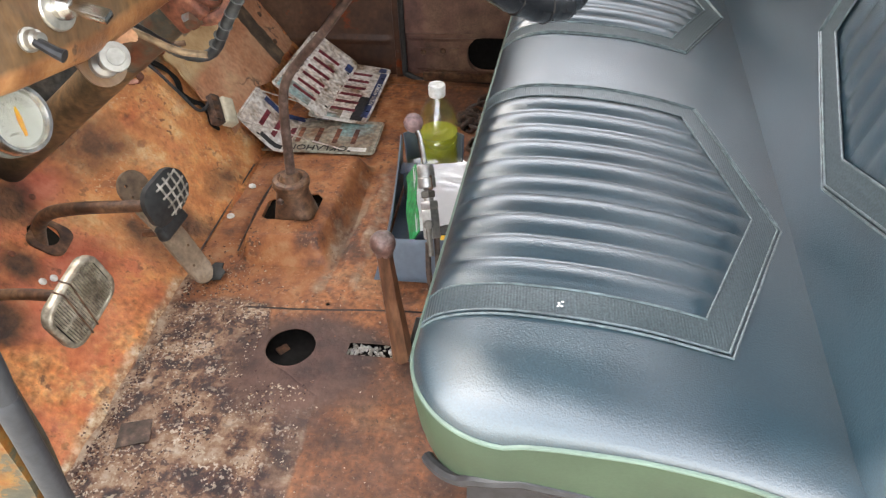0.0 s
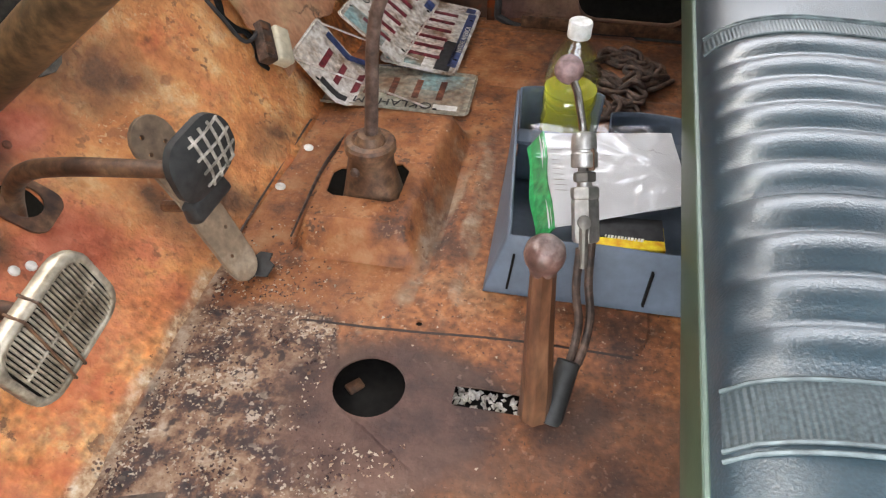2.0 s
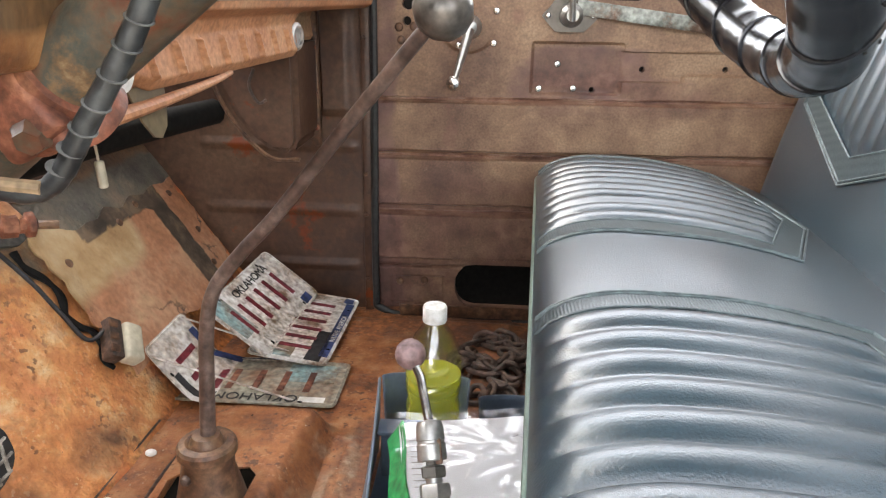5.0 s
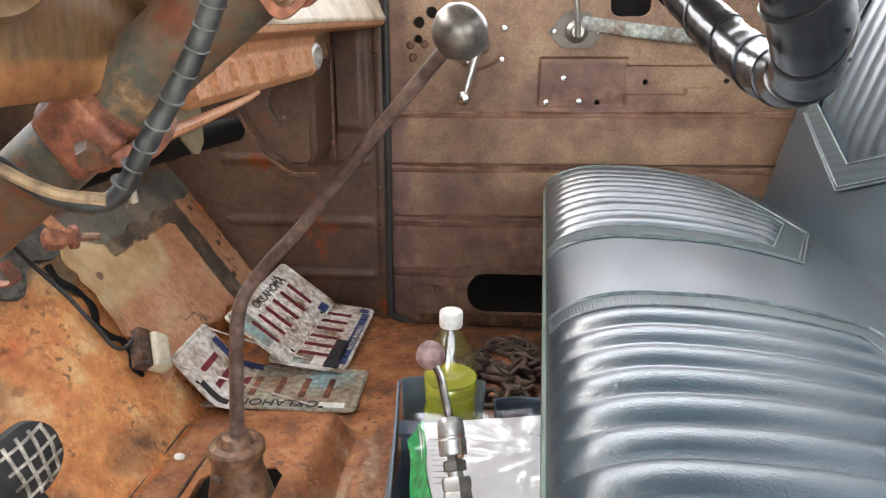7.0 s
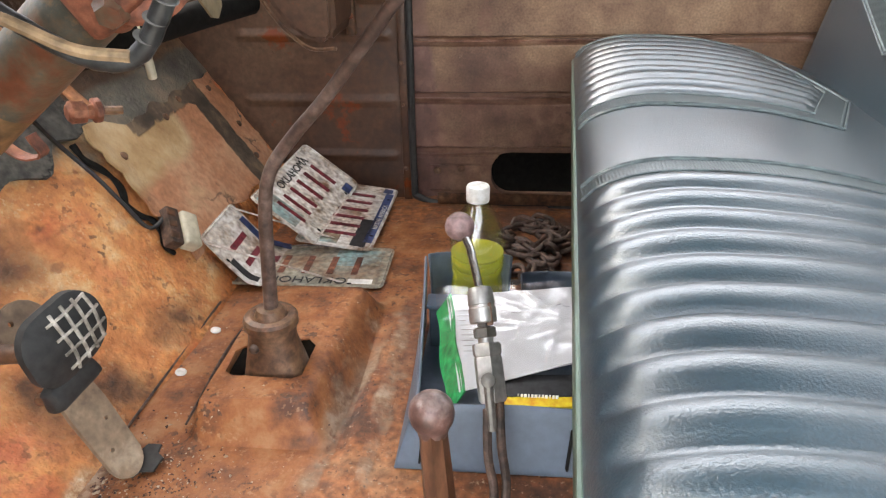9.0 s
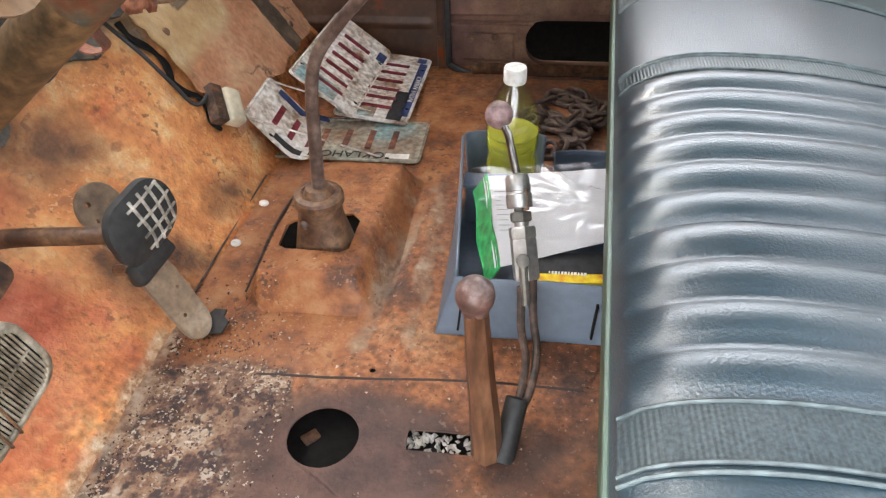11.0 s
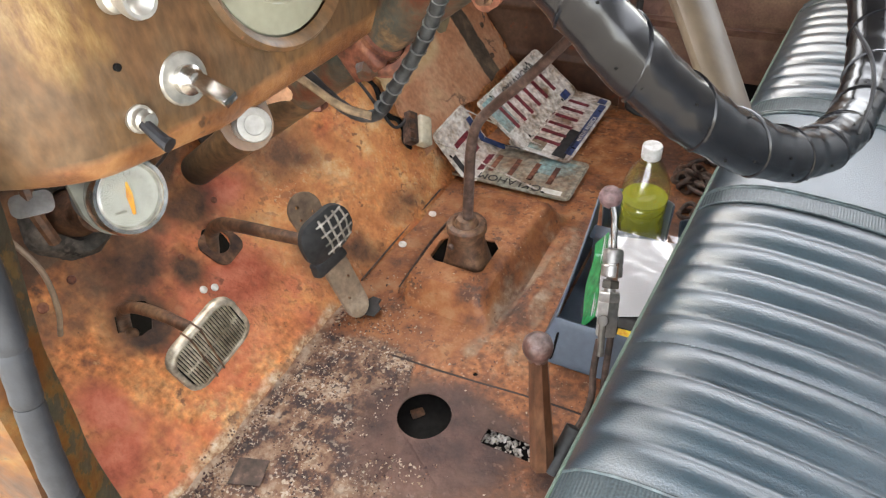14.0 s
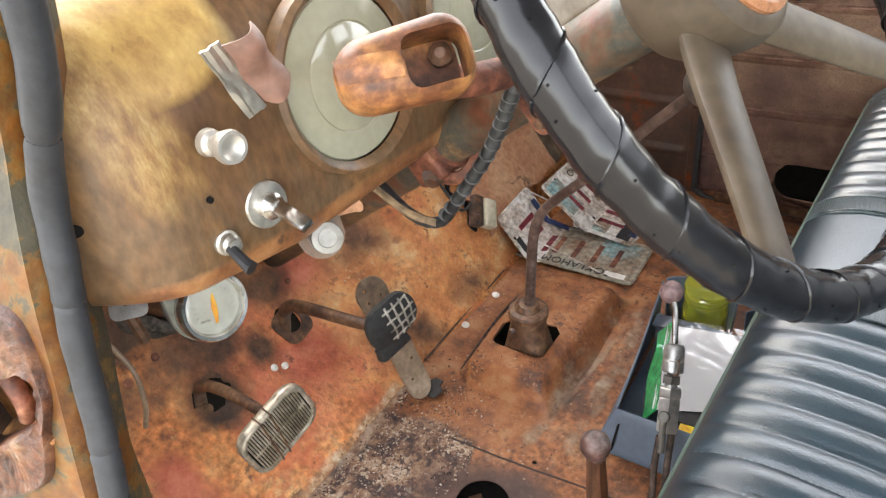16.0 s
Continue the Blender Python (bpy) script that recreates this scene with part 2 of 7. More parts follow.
M_NAVY = plain("navy_print", (0.03, 0.05, 0.14), 0.45)


def clear(name, rgb, rough, ior=1.45, clearness=1.0):
    m = bpy.data.materials.new(name)
    m.use_nodes = True
    b = m.node_tree.nodes["Principled BSDF"]
    b.inputs["Base Color"].default_value = (*rgb, 1)
    b.inputs["Transmission Weight"].default_value = clearness
    b.inputs["Roughness"].default_value, b.inputs["IOR"].default_value = rough, ior
    return m


M_LIQUID = clear("yellow_green_coolant", (0.90, 0.90, 0.14), 0.06, 1.2, 0.7)


def film(name, rgb, rough, gloss):
    """A thin clear skin: mostly see-through, partly glossy."""
    m = bpy.data.materials.new(name)
    m.use_nodes = True
    nt = m.node_tree
    nt.nodes.remove(nt.nodes["Principled BSDF"])
    a, b, mix = nt.nodes.new("ShaderNodeBsdfTransparent"), nt.nodes.new("ShaderNodeBsdfGlossy"), nt.nodes.new("ShaderNodeMixShader")
    a.inputs[0].default_value = (*rgb, 1)
    b.inputs["Roughness"].default_value = rough
    mix.inputs[0].default_value = gloss
    nt.links.new(a.outputs[0], mix.inputs[1])
    nt.links.new(b.outputs[0], mix.inputs[2])
    nt.links.new(mix.outputs[0], nt.nodes["Material Output"].inputs[0])
    return m


M_PET = film("clear_bottle_plastic", (0.90, 0.91, 0.905), 0.14, 0.2)
M_POLY = film("clear_poly_bag", (0.93, 0.935, 0.945), 0.16, 0.13)
M_GLASS = film("gauge_glass", (0.93, 0.93, 0.9), 0.05, 0.12)


# ---- mesh helpers ----
def part(name, bm, mat, parent=None, label="", smooth=35):
    me = bpy.data.meshes.new(name)
    bmesh.ops.recalc_face_normals(bm, faces=bm.faces[:])
    for f in bm.faces:
        f.smooth = smooth > 0
    if smooth:
        for e in bm.edges:
            e.smooth = e.is_manifold and e.calc_face_angle(0) < radians(smooth)
    bm.to_mesh(me)
    bm.free()
    me.materials.append(mat)
    ob = new(name, me)
    if parent:
        ob.parent = parent
        if parent.type == "EMPTY":
            ob.matrix_parent_inverse = parent.matrix_basis.inverted()
    if label:
        ob["label"] = label
    return ob


def thing(name, at, label, category, group="", kind=""):
    e = new(name)
    e.empty_display_size = 0.02
    e.matrix_basis = Matrix.Translation(at)
    return tagged(e, label, category, group, kind)


def box(bm, c, size, m=None, bevel=0.0, seg=2):
    r = bmesh.ops.create_cube(bm, size=1.0)
    vs = r["verts"]
    for v in vs:
        v.co = Vector((v.co.x * size[0], v.co.y * size[1], v.co.z * size[2]))
    if bevel:
        es = list({e for v in vs for e in v.link_edges})
        out = bmesh.ops.bevel(bm, geom=es, offset=bevel, segments=seg, affect="EDGES", profile=0.5)
        vs = list({v for f in out["faces"] for v in f.verts} | {v for v in vs if v.is_valid})
    for v in vs:
        v.co = (m @ v.co if m else v.co) + Vector(c)
    return vs


def frame_of(d, hint=(0, 0, 1)):
    """Two unit vectors across d."""
    d = Vector(d).normalized()
    h = Vector(hint)
    if abs(d.dot(h)) > 0.95:
        h = Vector((1, 0, 0))
    a = (h - d * d.dot(h)).normalized()
    return a, d.cross(a)


def lathe(bm, p, d, profile, n=24, caps=True, squash=1.0):
    """Turns (radius, along) pairs about the line from p along d."""
    p, d = Vector(p), Vector(d).normalized()
    a, b = frame_of(d)
    rings = []
    for r, s in profile:
        rings.append([bm.verts.new(p + d * s + (a * math.cos(2 * math.pi * k / n) + b * squash * math.sin(2 * math.pi * k / n)) * max(r, 1e-5)) for k in range(n)])
    for u, v in zip(rings, rings[1:]):
        for k in range(n):
            bm.faces.new((u[k], u[(k + 1) % n], v[(k + 1) % n], v[k]))
    if caps:
        bm.faces.new(rings[0][::-1])
        bm.faces.new(rings[-1])
    return rings


def smooth_path(pts, n=8):
    """A Catmull-Rom line through pts."""
    P = [Vector(p) for p in pts]
    P = [2 * P[0] - P[1], *P, 2 * P[-1] - P[-2]]
    out = []
    for i in range(1, len(P) - 2):
        for k in range(n):
            t = k / n
            a, b, c, d = P[i - 1 : i + 3]
            out.append(0.5 * ((2 * b) + (c - a) * t + (2 * a - 5 * b + 4 * c - d) * t * t + (3 * b - a - 3 * c + d) * t ** 3))
    return out + [P[-2]]


def tube(bm, pts, r, n=12, closed=False, flat=1.0, hint=(0, 0, 1)):
    """A round bar along pts; r is a number or a function of the share of the way."""
    P = [Vector(p) for p in pts]
    rings, m = [], len(P)
    a0 = None
    for i, p in enumerate(P):
        q, o = (P[(i + 1) % m], P[i - 1]) if closed else (P[min(i + 1, m - 1)], P[max(i - 1, 0)])
        d = (q - o).normalized()
        a = frame_of(d, hint)[0] if a0 is None else (a0 - d * d.dot(a0)).normalized()
        a0, b = a, d.cross(a)
        rad = r(i / (m - 1)) if callable(r) else r
        rings.append([bm.verts.new(p + (a * math.cos(2 * math.pi * k / n) * flat + b * math.sin(2 * math.pi * k / n)) * rad) for k in range(n)])
    for u, v in zip(rings, rings[1:] + ([rings[0]] if closed else [])):
        for k in range(n):
            bm.faces.new((u[k], u[(k + 1) % n], v[(k + 1) % n], v[k]))
    if not closed:
        bm.faces.new(rings[0][::-1])
        bm.faces.new(rings[-1])


def sheet(bm, f, us, vs, thick=0.0):
    """A grid f(u, v) -> place, with thickness against its normal (+ downwards along -z of the face)."""
    g = [[bm.verts.new(f(u, v)) for v in vs] for u in us]
    fs = [bm.faces.new((g[i][j], g[i + 1][j], g[i + 1][j + 1], g[i][j + 1])) for i in range(len(us) - 1) for j in range(len(vs) - 1)]
    if thick:
        bm.normal_update()
        bmesh.ops.solidify(bm, geom=fs, thickness=thick)
    return g


def span(a, b, n):
    return [a + (b - a) * i / n for i in range(n + 1)]


def prism(bm, outline, depth, m=None):
    """A flat outline [(u, v)] in its own plane, given depth downwards."""
    top = [bm.verts.new((u, v, 0)) for u, v in outline]
    bot = [bm.verts.new((u, v, -depth)) for u, v in outline]
    bm.faces.new(top)
    bm.faces.new(bot[::-1])
    k = len(top)
    for i in range(k):
        bm.faces.new((top[i], bot[i], bot[(i + 1) % k], top[(i + 1) % k]))
    if m:
        for v in top + bot:
            v.co = m @ v.co


def rounded(w, h, r, n=5):
    """A rounded rectangle about the origin."""
    out = []
    for cx, cy, a0 in ((w / 2 - r, h / 2 - r, 0), (-w / 2 + r, h / 2 - r, 90), (-w / 2 + r, -h / 2 + r, 180), (w / 2 - r, -h / 2 + r, 270)):
        out += [(cx + r * math.cos(radians(a0 + 90 * k / n)), cy + r * math.sin(radians(a0 + 90 * k / n))) for k in range(n + 1)]
    return out


def plane_at(p, x, n):
    """A pose at p whose z is n and whose x lies along x as near as may be."""
    n, x = Vector(n).normalized(), Vector(x)
    x = (x - n * n.dot(x)).normalized()
    y = n.cross(x)
    return Matrix(((x.x, y.x, n.x, p[0]), (x.y, y.y, n.y, p[1]), (x.z, y.z, n.z, p[2]), (0, 0, 0, 1)))


def cut(ob, cutters):
    """Cuts openings through a mesh."""
    tri = bmesh.new()
    tri.from_mesh(ob.data)
    bmesh.ops.triangulate(tri, faces=tri.faces[:])
    tri.to_mesh(ob.data)
    tri.free()
    for bm in cutters:
        me = bpy.data.meshes.new("cutter")
        bmesh.ops.recalc_face_normals(bm, faces=bm.faces[:])
        bm.to_mesh(me)
        bm.free()
        c = new("cutter", me)
        mod = ob.modifiers.new("cut", "BOOLEAN")
        mod.object, mod.operation, mod.solver = c, "DIFFERENCE", "EXACT"
        bpy.context.view_layer.update()
        done = bpy.data.meshes.new_from_object(ob.evaluated_get(bpy.context.evaluated_depsgraph_get()))
        ob.modifiers.remove(mod)
        done.set_sharp_from_angle(angle=radians(40))
        ob.data = done
        bpy.data.objects.remove(c)


def hump(x, lo, hi, soft):
    """1 between lo and hi, falling smoothly to 0 over soft outside."""
    def s(t):
        t = max(0.0, min(1.0, t))
        return t * t * (3 - 2 * t)
    return s((x - lo + soft) / soft) * s((hi + soft - x) / soft)


def bolt(name, p, d, r, parent, mat, label="", h=0.004):
    bm = bmesh.new()
    lathe(bm, p, d, [(r, 0), (r, h * 0.5), (r * 0.75, h), (r * 0.3, h * 1.15)], 10)
    return part(name, bm, mat, parent, label)


def layer(m, attr, stops, scale, spots=(), wobble=0.5, edge=0.12, seed=3.0, stretch=(1, 1, 1), turn=None):
    """Lays a second coat over material m where the mesh's own attribute says, with a ragged edge."""
    nt = m.node_tree
    n, l = nt.nodes, nt.links
    b = n["Principled BSDF"]
    under = b.inputs["Base Color"].links[0].from_socket
    tc = n.new("ShaderNodeTexCoord")
    mp = n.new("ShaderNodeMapping")
    mp.inputs["Location"].default_value = (seed, seed, seed)
    mp.inputs["Scale"].default_value = stretch
    if turn is not None:
        mp.vector_type = "TEXTURE"
        mp.inputs["Rotation"].default_value = (0, radians(turn), 0)
    l.new(tc.outputs["Object"], mp.inputs[0])
    at = n.new("ShaderNodeAttribute")
    at.attribute_name = attr
    ragged = n.new("ShaderNodeTexNoise")
    ragged.inputs["Scale"].default_value, ragged.inputs["Detail"].default_value = 14, 10
    l.new(mp.outputs[0], ragged.inputs["Vector"])
    mad = n.new("ShaderNodeMath")
    mad.operation = "MULTIPLY_ADD"
    mad.inputs[1].default_value = wobble
    l.new(ragged.outputs[0], mad.inputs[0])
    l.new(at.outputs["Fac"], mad.inputs[2])
    mask = n.new("ShaderNodeMapRange")
    mask.inputs[1].default_value, mask.inputs[2].default_value = 0.5 + wobble / 2 - edge, 0.5 + wobble / 2 + edge
    l.new(mad.outputs[0], mask.inputs[0])
    tone = n.new("ShaderNodeTexNoise")
    tone.inputs["Scale"].default_value, tone.inputs["Detail"].default_value = scale, 12
    tone.inputs["Roughness"].default_value = 0.68
    l.new(mp.outputs[0], tone.inputs["Vector"])
    ramp = n.new("ShaderNodeValToRGB")
    el = ramp.color_ramp.elements
    el[0].position, el[0].color = stops[0][0], (*stops[0][1], 1)
    el[1].position, el[1].color = stops[-1][0], (*stops[-1][1], 1)
    for p, c in stops[1:-1]:
        el.new(p).color = (*c, 1)
    for e in el:
        e.position = 0.5 + (e.position - 0.5) * 0.62
    l.new(tone.outputs[0], ramp.inputs[0])
    col = ramp.outputs[0]
    for sc, size, rgb, amount in spots:
        flaky = size < 0.5
        sp = n.new("ShaderNodeTexVoronoi" if flaky else "ShaderNodeTexNoise")
        sp.inputs["Scale"].default_value = sc
        l.new(mp.outputs[0], sp.inputs["Vector"])
        st = n.new("ShaderNodeMapRange")
        st.inputs[1].default_value, st.inputs[2].default_value = (size, size - 0.1) if flaky else (size, size + 0.06)
        st.inputs[4].default_value = amount
        l.new(sp.outputs["Distance" if flaky else 0], st.inputs[0])
        clump = n.new("ShaderNodeTexNoise")
        clump.inputs["Scale"].default_value = sc * 0.12
        l.new(mp.outputs[0], clump.inputs["Vector"])
        gate = n.new("ShaderNodeMapRange")
        gate.inputs[1].default_value, gate.inputs[2].default_value = 0.45, 0.6
        l.new(clump.outputs[0], gate.inputs[0])
        both = n.new("ShaderNodeMath")
        both.operation = "MULTIPLY"
        l.new(st.outputs[0], both.inputs[0])
        l.new(gate.outputs[0], both.inputs[1])
        mx = n.new("ShaderNodeMix")
        mx.data_type = "RGBA"
        mx.inputs[7].default_value = (*rgb, 1)
        l.new(both.outputs[0], mx.inputs[0])
        l.new(col, mx.inputs[6])
        col = mx.outputs[2]
    top = n.new("ShaderNodeMix")
    top.data_type = "RGBA"
    l.new(mask.outputs[0], top.inputs[0])
    l.new(under, top.inputs[6])
    l.new(col, top.inputs[7])
    l.new(top.outputs[2], b.inputs["Base Color"])
    # the coat's own thickness
    bump = n.new("ShaderNodeBump")
    bump.inputs["Strength"].default_value, bump.inputs["Distance"].default_value = 0.6, 0.004
    hgt = n.new("ShaderNodeMath")
    hgt.operation = "MULTIPLY"
    l.new(mask.outputs[0], hgt.inputs[0])
    l.new(tone.outputs[0], hgt.inputs[1])
    l.new(hgt.outputs[0], bump.inputs["Height"])
    if b.inputs["Normal"].links:
        l.new(b.inputs["Normal"].links[0].from_socket, bump.inputs["Normal"])
    l.new(bump.outputs[0], b.inputs["Normal"])


def deepen(m, saturation, value, hue=0.5):
    """Richer colour over all the coats of a material."""
    nt = m.node_tree
    b = nt.nodes["Principled BSDF"]
    hs = nt.nodes.new("ShaderNodeHueSaturation")
    hs.inputs["Hue"].default_value = hue
    hs.inputs["Saturation"].default_value, hs.inputs["Value"].default_value = saturation, value
    nt.links.new(b.inputs["Base Color"].links[0].from_socket, hs.inputs["Color"])
    nt.links.new(hs.outputs[0], b.inputs["Base Color"])


def paint(ob, attr, f):
    """Writes the attribute that layer() reads, from each vertex's place."""
    a = ob.data.attributes.new(attr, "FLOAT", "POINT")
    for i, v in enumerate(ob.data.vertices):
        a.data[i].value = f(v.co)


def lerp(a, b, t):
    return a + (b - a) * t


def along(table, x):
    """A straight-line table [(x, y)]."""
    if x <= table[0][0]:
        return table[0][1]
    for (a, p), (b, q) in zip(table, table[1:]):
        if x <= b:
            return lerp(p, q, (x - a) / (b - a))
    return table[-1][1]


# ---- ground outside ----
bm = bmesh.new()
sheet(bm, lambda u, v: Vector((u * abs(u) ** 1.6, v * abs(v) ** 1.6, -0.55 + 0.004 * noise.noise((u * 9, v * 9, 0)))), span(-14, 14, 90), span(-14, 14, 90))
ground = tagged(part("ground", bm, M_GRAVEL), "pale gravel ground under and around the truck", "ground", kind="structure")


# ---- floor pan ----
def joint_y(x):
    """The near edge of the lapped tunnel cover."""
    return 1.036 + 0.008 * math.sin(x * 9) + 0.04 * max(0.0, (x - 0.245) / 0.025) ** 2


def floor_z(x, y):
    """Height of the floor sheet: a raised box round the gear lever, shallow ribs beside it."""
    skew = (y - 1.2) * 0.07
    h = 0.056 * hump(x, -0.208, 9, 0.022) * hump(x - skew, -9, -0.074, 0.046) * hump(y, 1.166, 9, 0.026) * hump(y, -9, 1.45, 0.05)
    h += 0.006 * hump(x, -0.01, 0.012, 0.014) * hump(y, 1.1, 1.45, 0.04)
    h += 0.004 * hump(x, -0.19, -0.17, 0.02) * hump(y, 0.5, 0.86, 0.05)
    h += 0.006 * hump(x, -0.056, -0.04, 0.012) * hump(y, 0.5, 0.84, 0.05)
    h += 0.003 * hump(y, 1.69, 1.9, 0.01) * hump(x, 0.02, 0.26, 0.01)
    h -= 0.003 * hump(y, 1.665, 1.67, 0.006) * hump(x, -0.03, 0.7, 0.02)
    h += 0.0025 * noise.noise((x * 7, y * 7, 1)) + 0.0012 * noise.noise((x * 31, y * 31, 2))
    h += 0.0025 * hump(y, joint_y(x), 2.2, 0.0015) * hump(x, -0.17, 0.268, 0.004)
    h -= 0.02 * hump(y, 1.94, 9, 0.05)
    return h


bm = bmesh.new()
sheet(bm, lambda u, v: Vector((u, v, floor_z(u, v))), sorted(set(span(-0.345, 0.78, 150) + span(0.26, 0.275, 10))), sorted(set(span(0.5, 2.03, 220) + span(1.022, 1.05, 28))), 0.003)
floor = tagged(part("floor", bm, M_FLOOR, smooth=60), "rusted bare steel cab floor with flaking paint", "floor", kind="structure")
holes = []
bm = bmesh.new()
lathe(bm, (-0.061, 0.94, -0.05), (0, 0, 1), [(0.0435, 0), (0.0435, 0.1)], 40)
holes.append(bm)
bm = bmesh.new()
box(bm, (0.099, 0.946, 0), (0.118, 0.029, 0.1), bevel=0.003)
holes.append(bm)
bm = bmesh.new()
prism(bm, [(-0.197, 1.226), (-0.185, 1.218), (-0.1, 1.213), (-0.088, 1.222), (-0.086, 1.29), (-0.1, 1.305), (-0.19, 1.285), (-0.2, 1.272)], 0.12, pose(0, 0, 0.1))
holes.append(bm)
bm = bmesh.new()
lathe(bm, (-0.022, 1.046, -0.05), (0, 0, 1), [(0.0045, 0), (0.0045, 0.1)], 12)
holes.append(bm)
cut(floor, holes)
paint(floor, "flake", lambda c: hump(c.x, -0.5, along([(0.5, 0.0), (0.84, -0.005), (0.9, -0.10), (0.98, -0.13), (1.05, -0.15)], c.y), 0.035) * hump(c.y, 0.3, along([(-0.32, 1.06), (-0.15, 1.02)], c.x), 0.03))
layer(M_FLOOR, "flake", [(0.31, (0.022, 0.013, 0.014)), (0.40, (0.07, 0.036, 0.03)), (0.47, (0.16, 0.085, 0.05)), (0.56, (0.27, 0.165, 0.10)), (0.67, (0.37, 0.27, 0.19)), (0.82, (0.48, 0.40, 0.32))], 20,
      [(46, 0.54, (0.028, 0.014, 0.015), 0.92), (120, 0.55, (0.05, 0.024, 0.022), 0.85), (150, 0.57, (0.58, 0.49, 0.39), 0.9), (70, 0.62, (0.52, 0.43, 0.32), 0.7)])

paint(floor, "greasy", lambda c: 0.85 * max(0.0, 1 - math.hypot((c.x + 0.05) / 0.16, (c.y - 0.93) / 0.13)) * 1.5 + 0.55 * hump(c.x, -0.02, 0.3, 0.05) * hump(c.y, 0.5, 0.96, 0.07))
layer(M_FLOOR, "greasy", [(0.3, (0.022, 0.013, 0.011)), (0.5, (0.06, 0.034, 0.026)), (0.7, (0.125, 0.072, 0.05))], 9, [(90, 0.62, (0.28, 0.19, 0.14), 0.6)], wobble=0.8, edge=0.25, seed=73.0)
paint(floor, "scuffed", lambda c: 0.45 * hump(c.x - 0.12 * (c.y - 1.2), -0.052, -0.025, 0.016) * hump(c.y, 1.09, 1.42, 0.05) + 0.36 * hump(c.x - 0.12 * (c.y - 1.2), 0.012, 0.03, 0.014) * hump(c.y, 1.05, 1.3, 0.05) + 0.5 * hump(c.y, 1.455, 1.48, 0.02) * hump(c.x, -0.16, 0.02, 0.03))
layer(M_FLOOR, "scuffed", [(0.3, (0.16, 0.10, 0.06)), (0.5, (0.30, 0.215, 0.14)), (0.7, (0.40, 0.33, 0.245))], 22, [(70, 0.6, (0.10, 0.05, 0.03), 0.8)], wobble=0.9, edge=0.14, seed=71.0)


# ---- toe board and firewall ----
TOE_D = [(0.0, (-0.318, 0.0)), (0.1, (-0.345, 0.016)), (0.3, (-0.43, 0.085)), (0.5, (-0.50, 0.145)), (0.65, (-0.57, 0.215)), (0.8, (-0.62, 0.31)), (0.9, (-0.64, 0.45)), (1.0, (-0.65, 0.82))]
TOE_P = [(0.0, (-0.302, 0.0)), (0.1, (-0.325, 0.022)), (0.3, (-0.385, 0.11)), (0.5, (-0.44, 0.19)), (0.65, (-0.50, 0.28)), (0.8, (-0.56, 0.36)), (0.9, (-0.60, 0.46)), (1.0, (-0.62, 0.82))]


def toe(s, y, lift=0.0):
    k = hump(y, 1.42, 9, 0.35)
    j = 0.06
    d = [Vector((along([(a, p[0]) for a, p in T], q), 0, along([(a, p[1]) for a, p in T], q))) for T in (TOE_D, TOE_P) for q in (max(0, s - j), min(1, s + j), s)]
    p = [(d[0] + d[1] + d[2] * 2) / 4, (d[3] + d[4] + d[5] * 2) / 4]
    q = p[0].lerp(p[1], k)
    t = (d[1] - d[0]).lerp(d[4] - d[3], k).normalized()
    nrm = Vector((-t.z, 0, t.x))
    if nrm.x < 0:
        nrm = -nrm
    wob = 0.004 * noise.noise((s * 8, y * 6, 5)) + 0.0015 * noise.noise((s * 30, y * 24, 6))
    wob *= min(1.0, s * 12)
    q = q + nrm * (lift + wob)
    low = max(0.0, 1 - s * 14)
    return Vector((q.x + 0.010 * low * noise.noise((y * 15, 0, 2)), y, q.z - 0.006 * low))


def toe_at(z, y, lift=0.0):
    """The place on the toe board at height z."""
    lo, hi = 0.0, 1.0
    for _ in range(24):
        mid = (lo + hi) / 2
        lo, hi = (mid, hi) if toe(mid, y).z < z else (lo, mid)
    return toe(lo, y, lift)


def toe_normal(z, y):
    a, b = toe_at(z - 0.02, y), toe_at(z + 0.02, y)
    t = (b - a).normalized()
    return Vector((t.z, 0, -t.x)).normalized() if t.z > 0 else Vector((0, 0, 1))


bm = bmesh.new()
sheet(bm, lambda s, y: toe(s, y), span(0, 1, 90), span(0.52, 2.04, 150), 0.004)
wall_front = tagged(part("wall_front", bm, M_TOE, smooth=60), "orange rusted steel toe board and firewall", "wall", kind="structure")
holes = []
bm = bmesh.new()
rnd = random.Random(3)
prism(bm, [((0.033 + 0.009 * rnd.uniform(-1, 1)) * math.cos(a), (0.024 + 0.007 * rnd.uniform(-1, 1)) * math.sin(a)) for a in [2 * math.pi * k / 22 for k in range(22)]], 0.08, plane_at(toe_at(0.148, 0.826) + toe_normal(0.148, 0.826) * 0.04, (0, 1, 0), toe_normal(0.148, 0.826)))
holes.append(bm)
for z, y, a, b in ((0.15, 1.018, 0.022, 0.03),):
    bm = bmesh.new()
    lathe(bm, toe_at(z, y) - toe_normal(z, y) * 0.04, toe_normal(z, y), [(b, 0), (b, 0.08)], 20, squash=a / b)
    holes.append(bm)
cut(wall_front, holes)


def blots(*spots):
    """Soft round marks (y, z, half width, half height, strength) on the toe board."""
    return lambda c: max(0.0, *(k * (1 - min(1.0, math.hypot((c.y - y) / a, (c.z - z) / b))) * 1.6 for y, z, a, b, k in spots))


paint(wall_front, "patina", lambda c: hump(c.y, 1.3, 1.95, 0.12) * hump(c.z, 0.27, 2, 0.05) * 0.9)
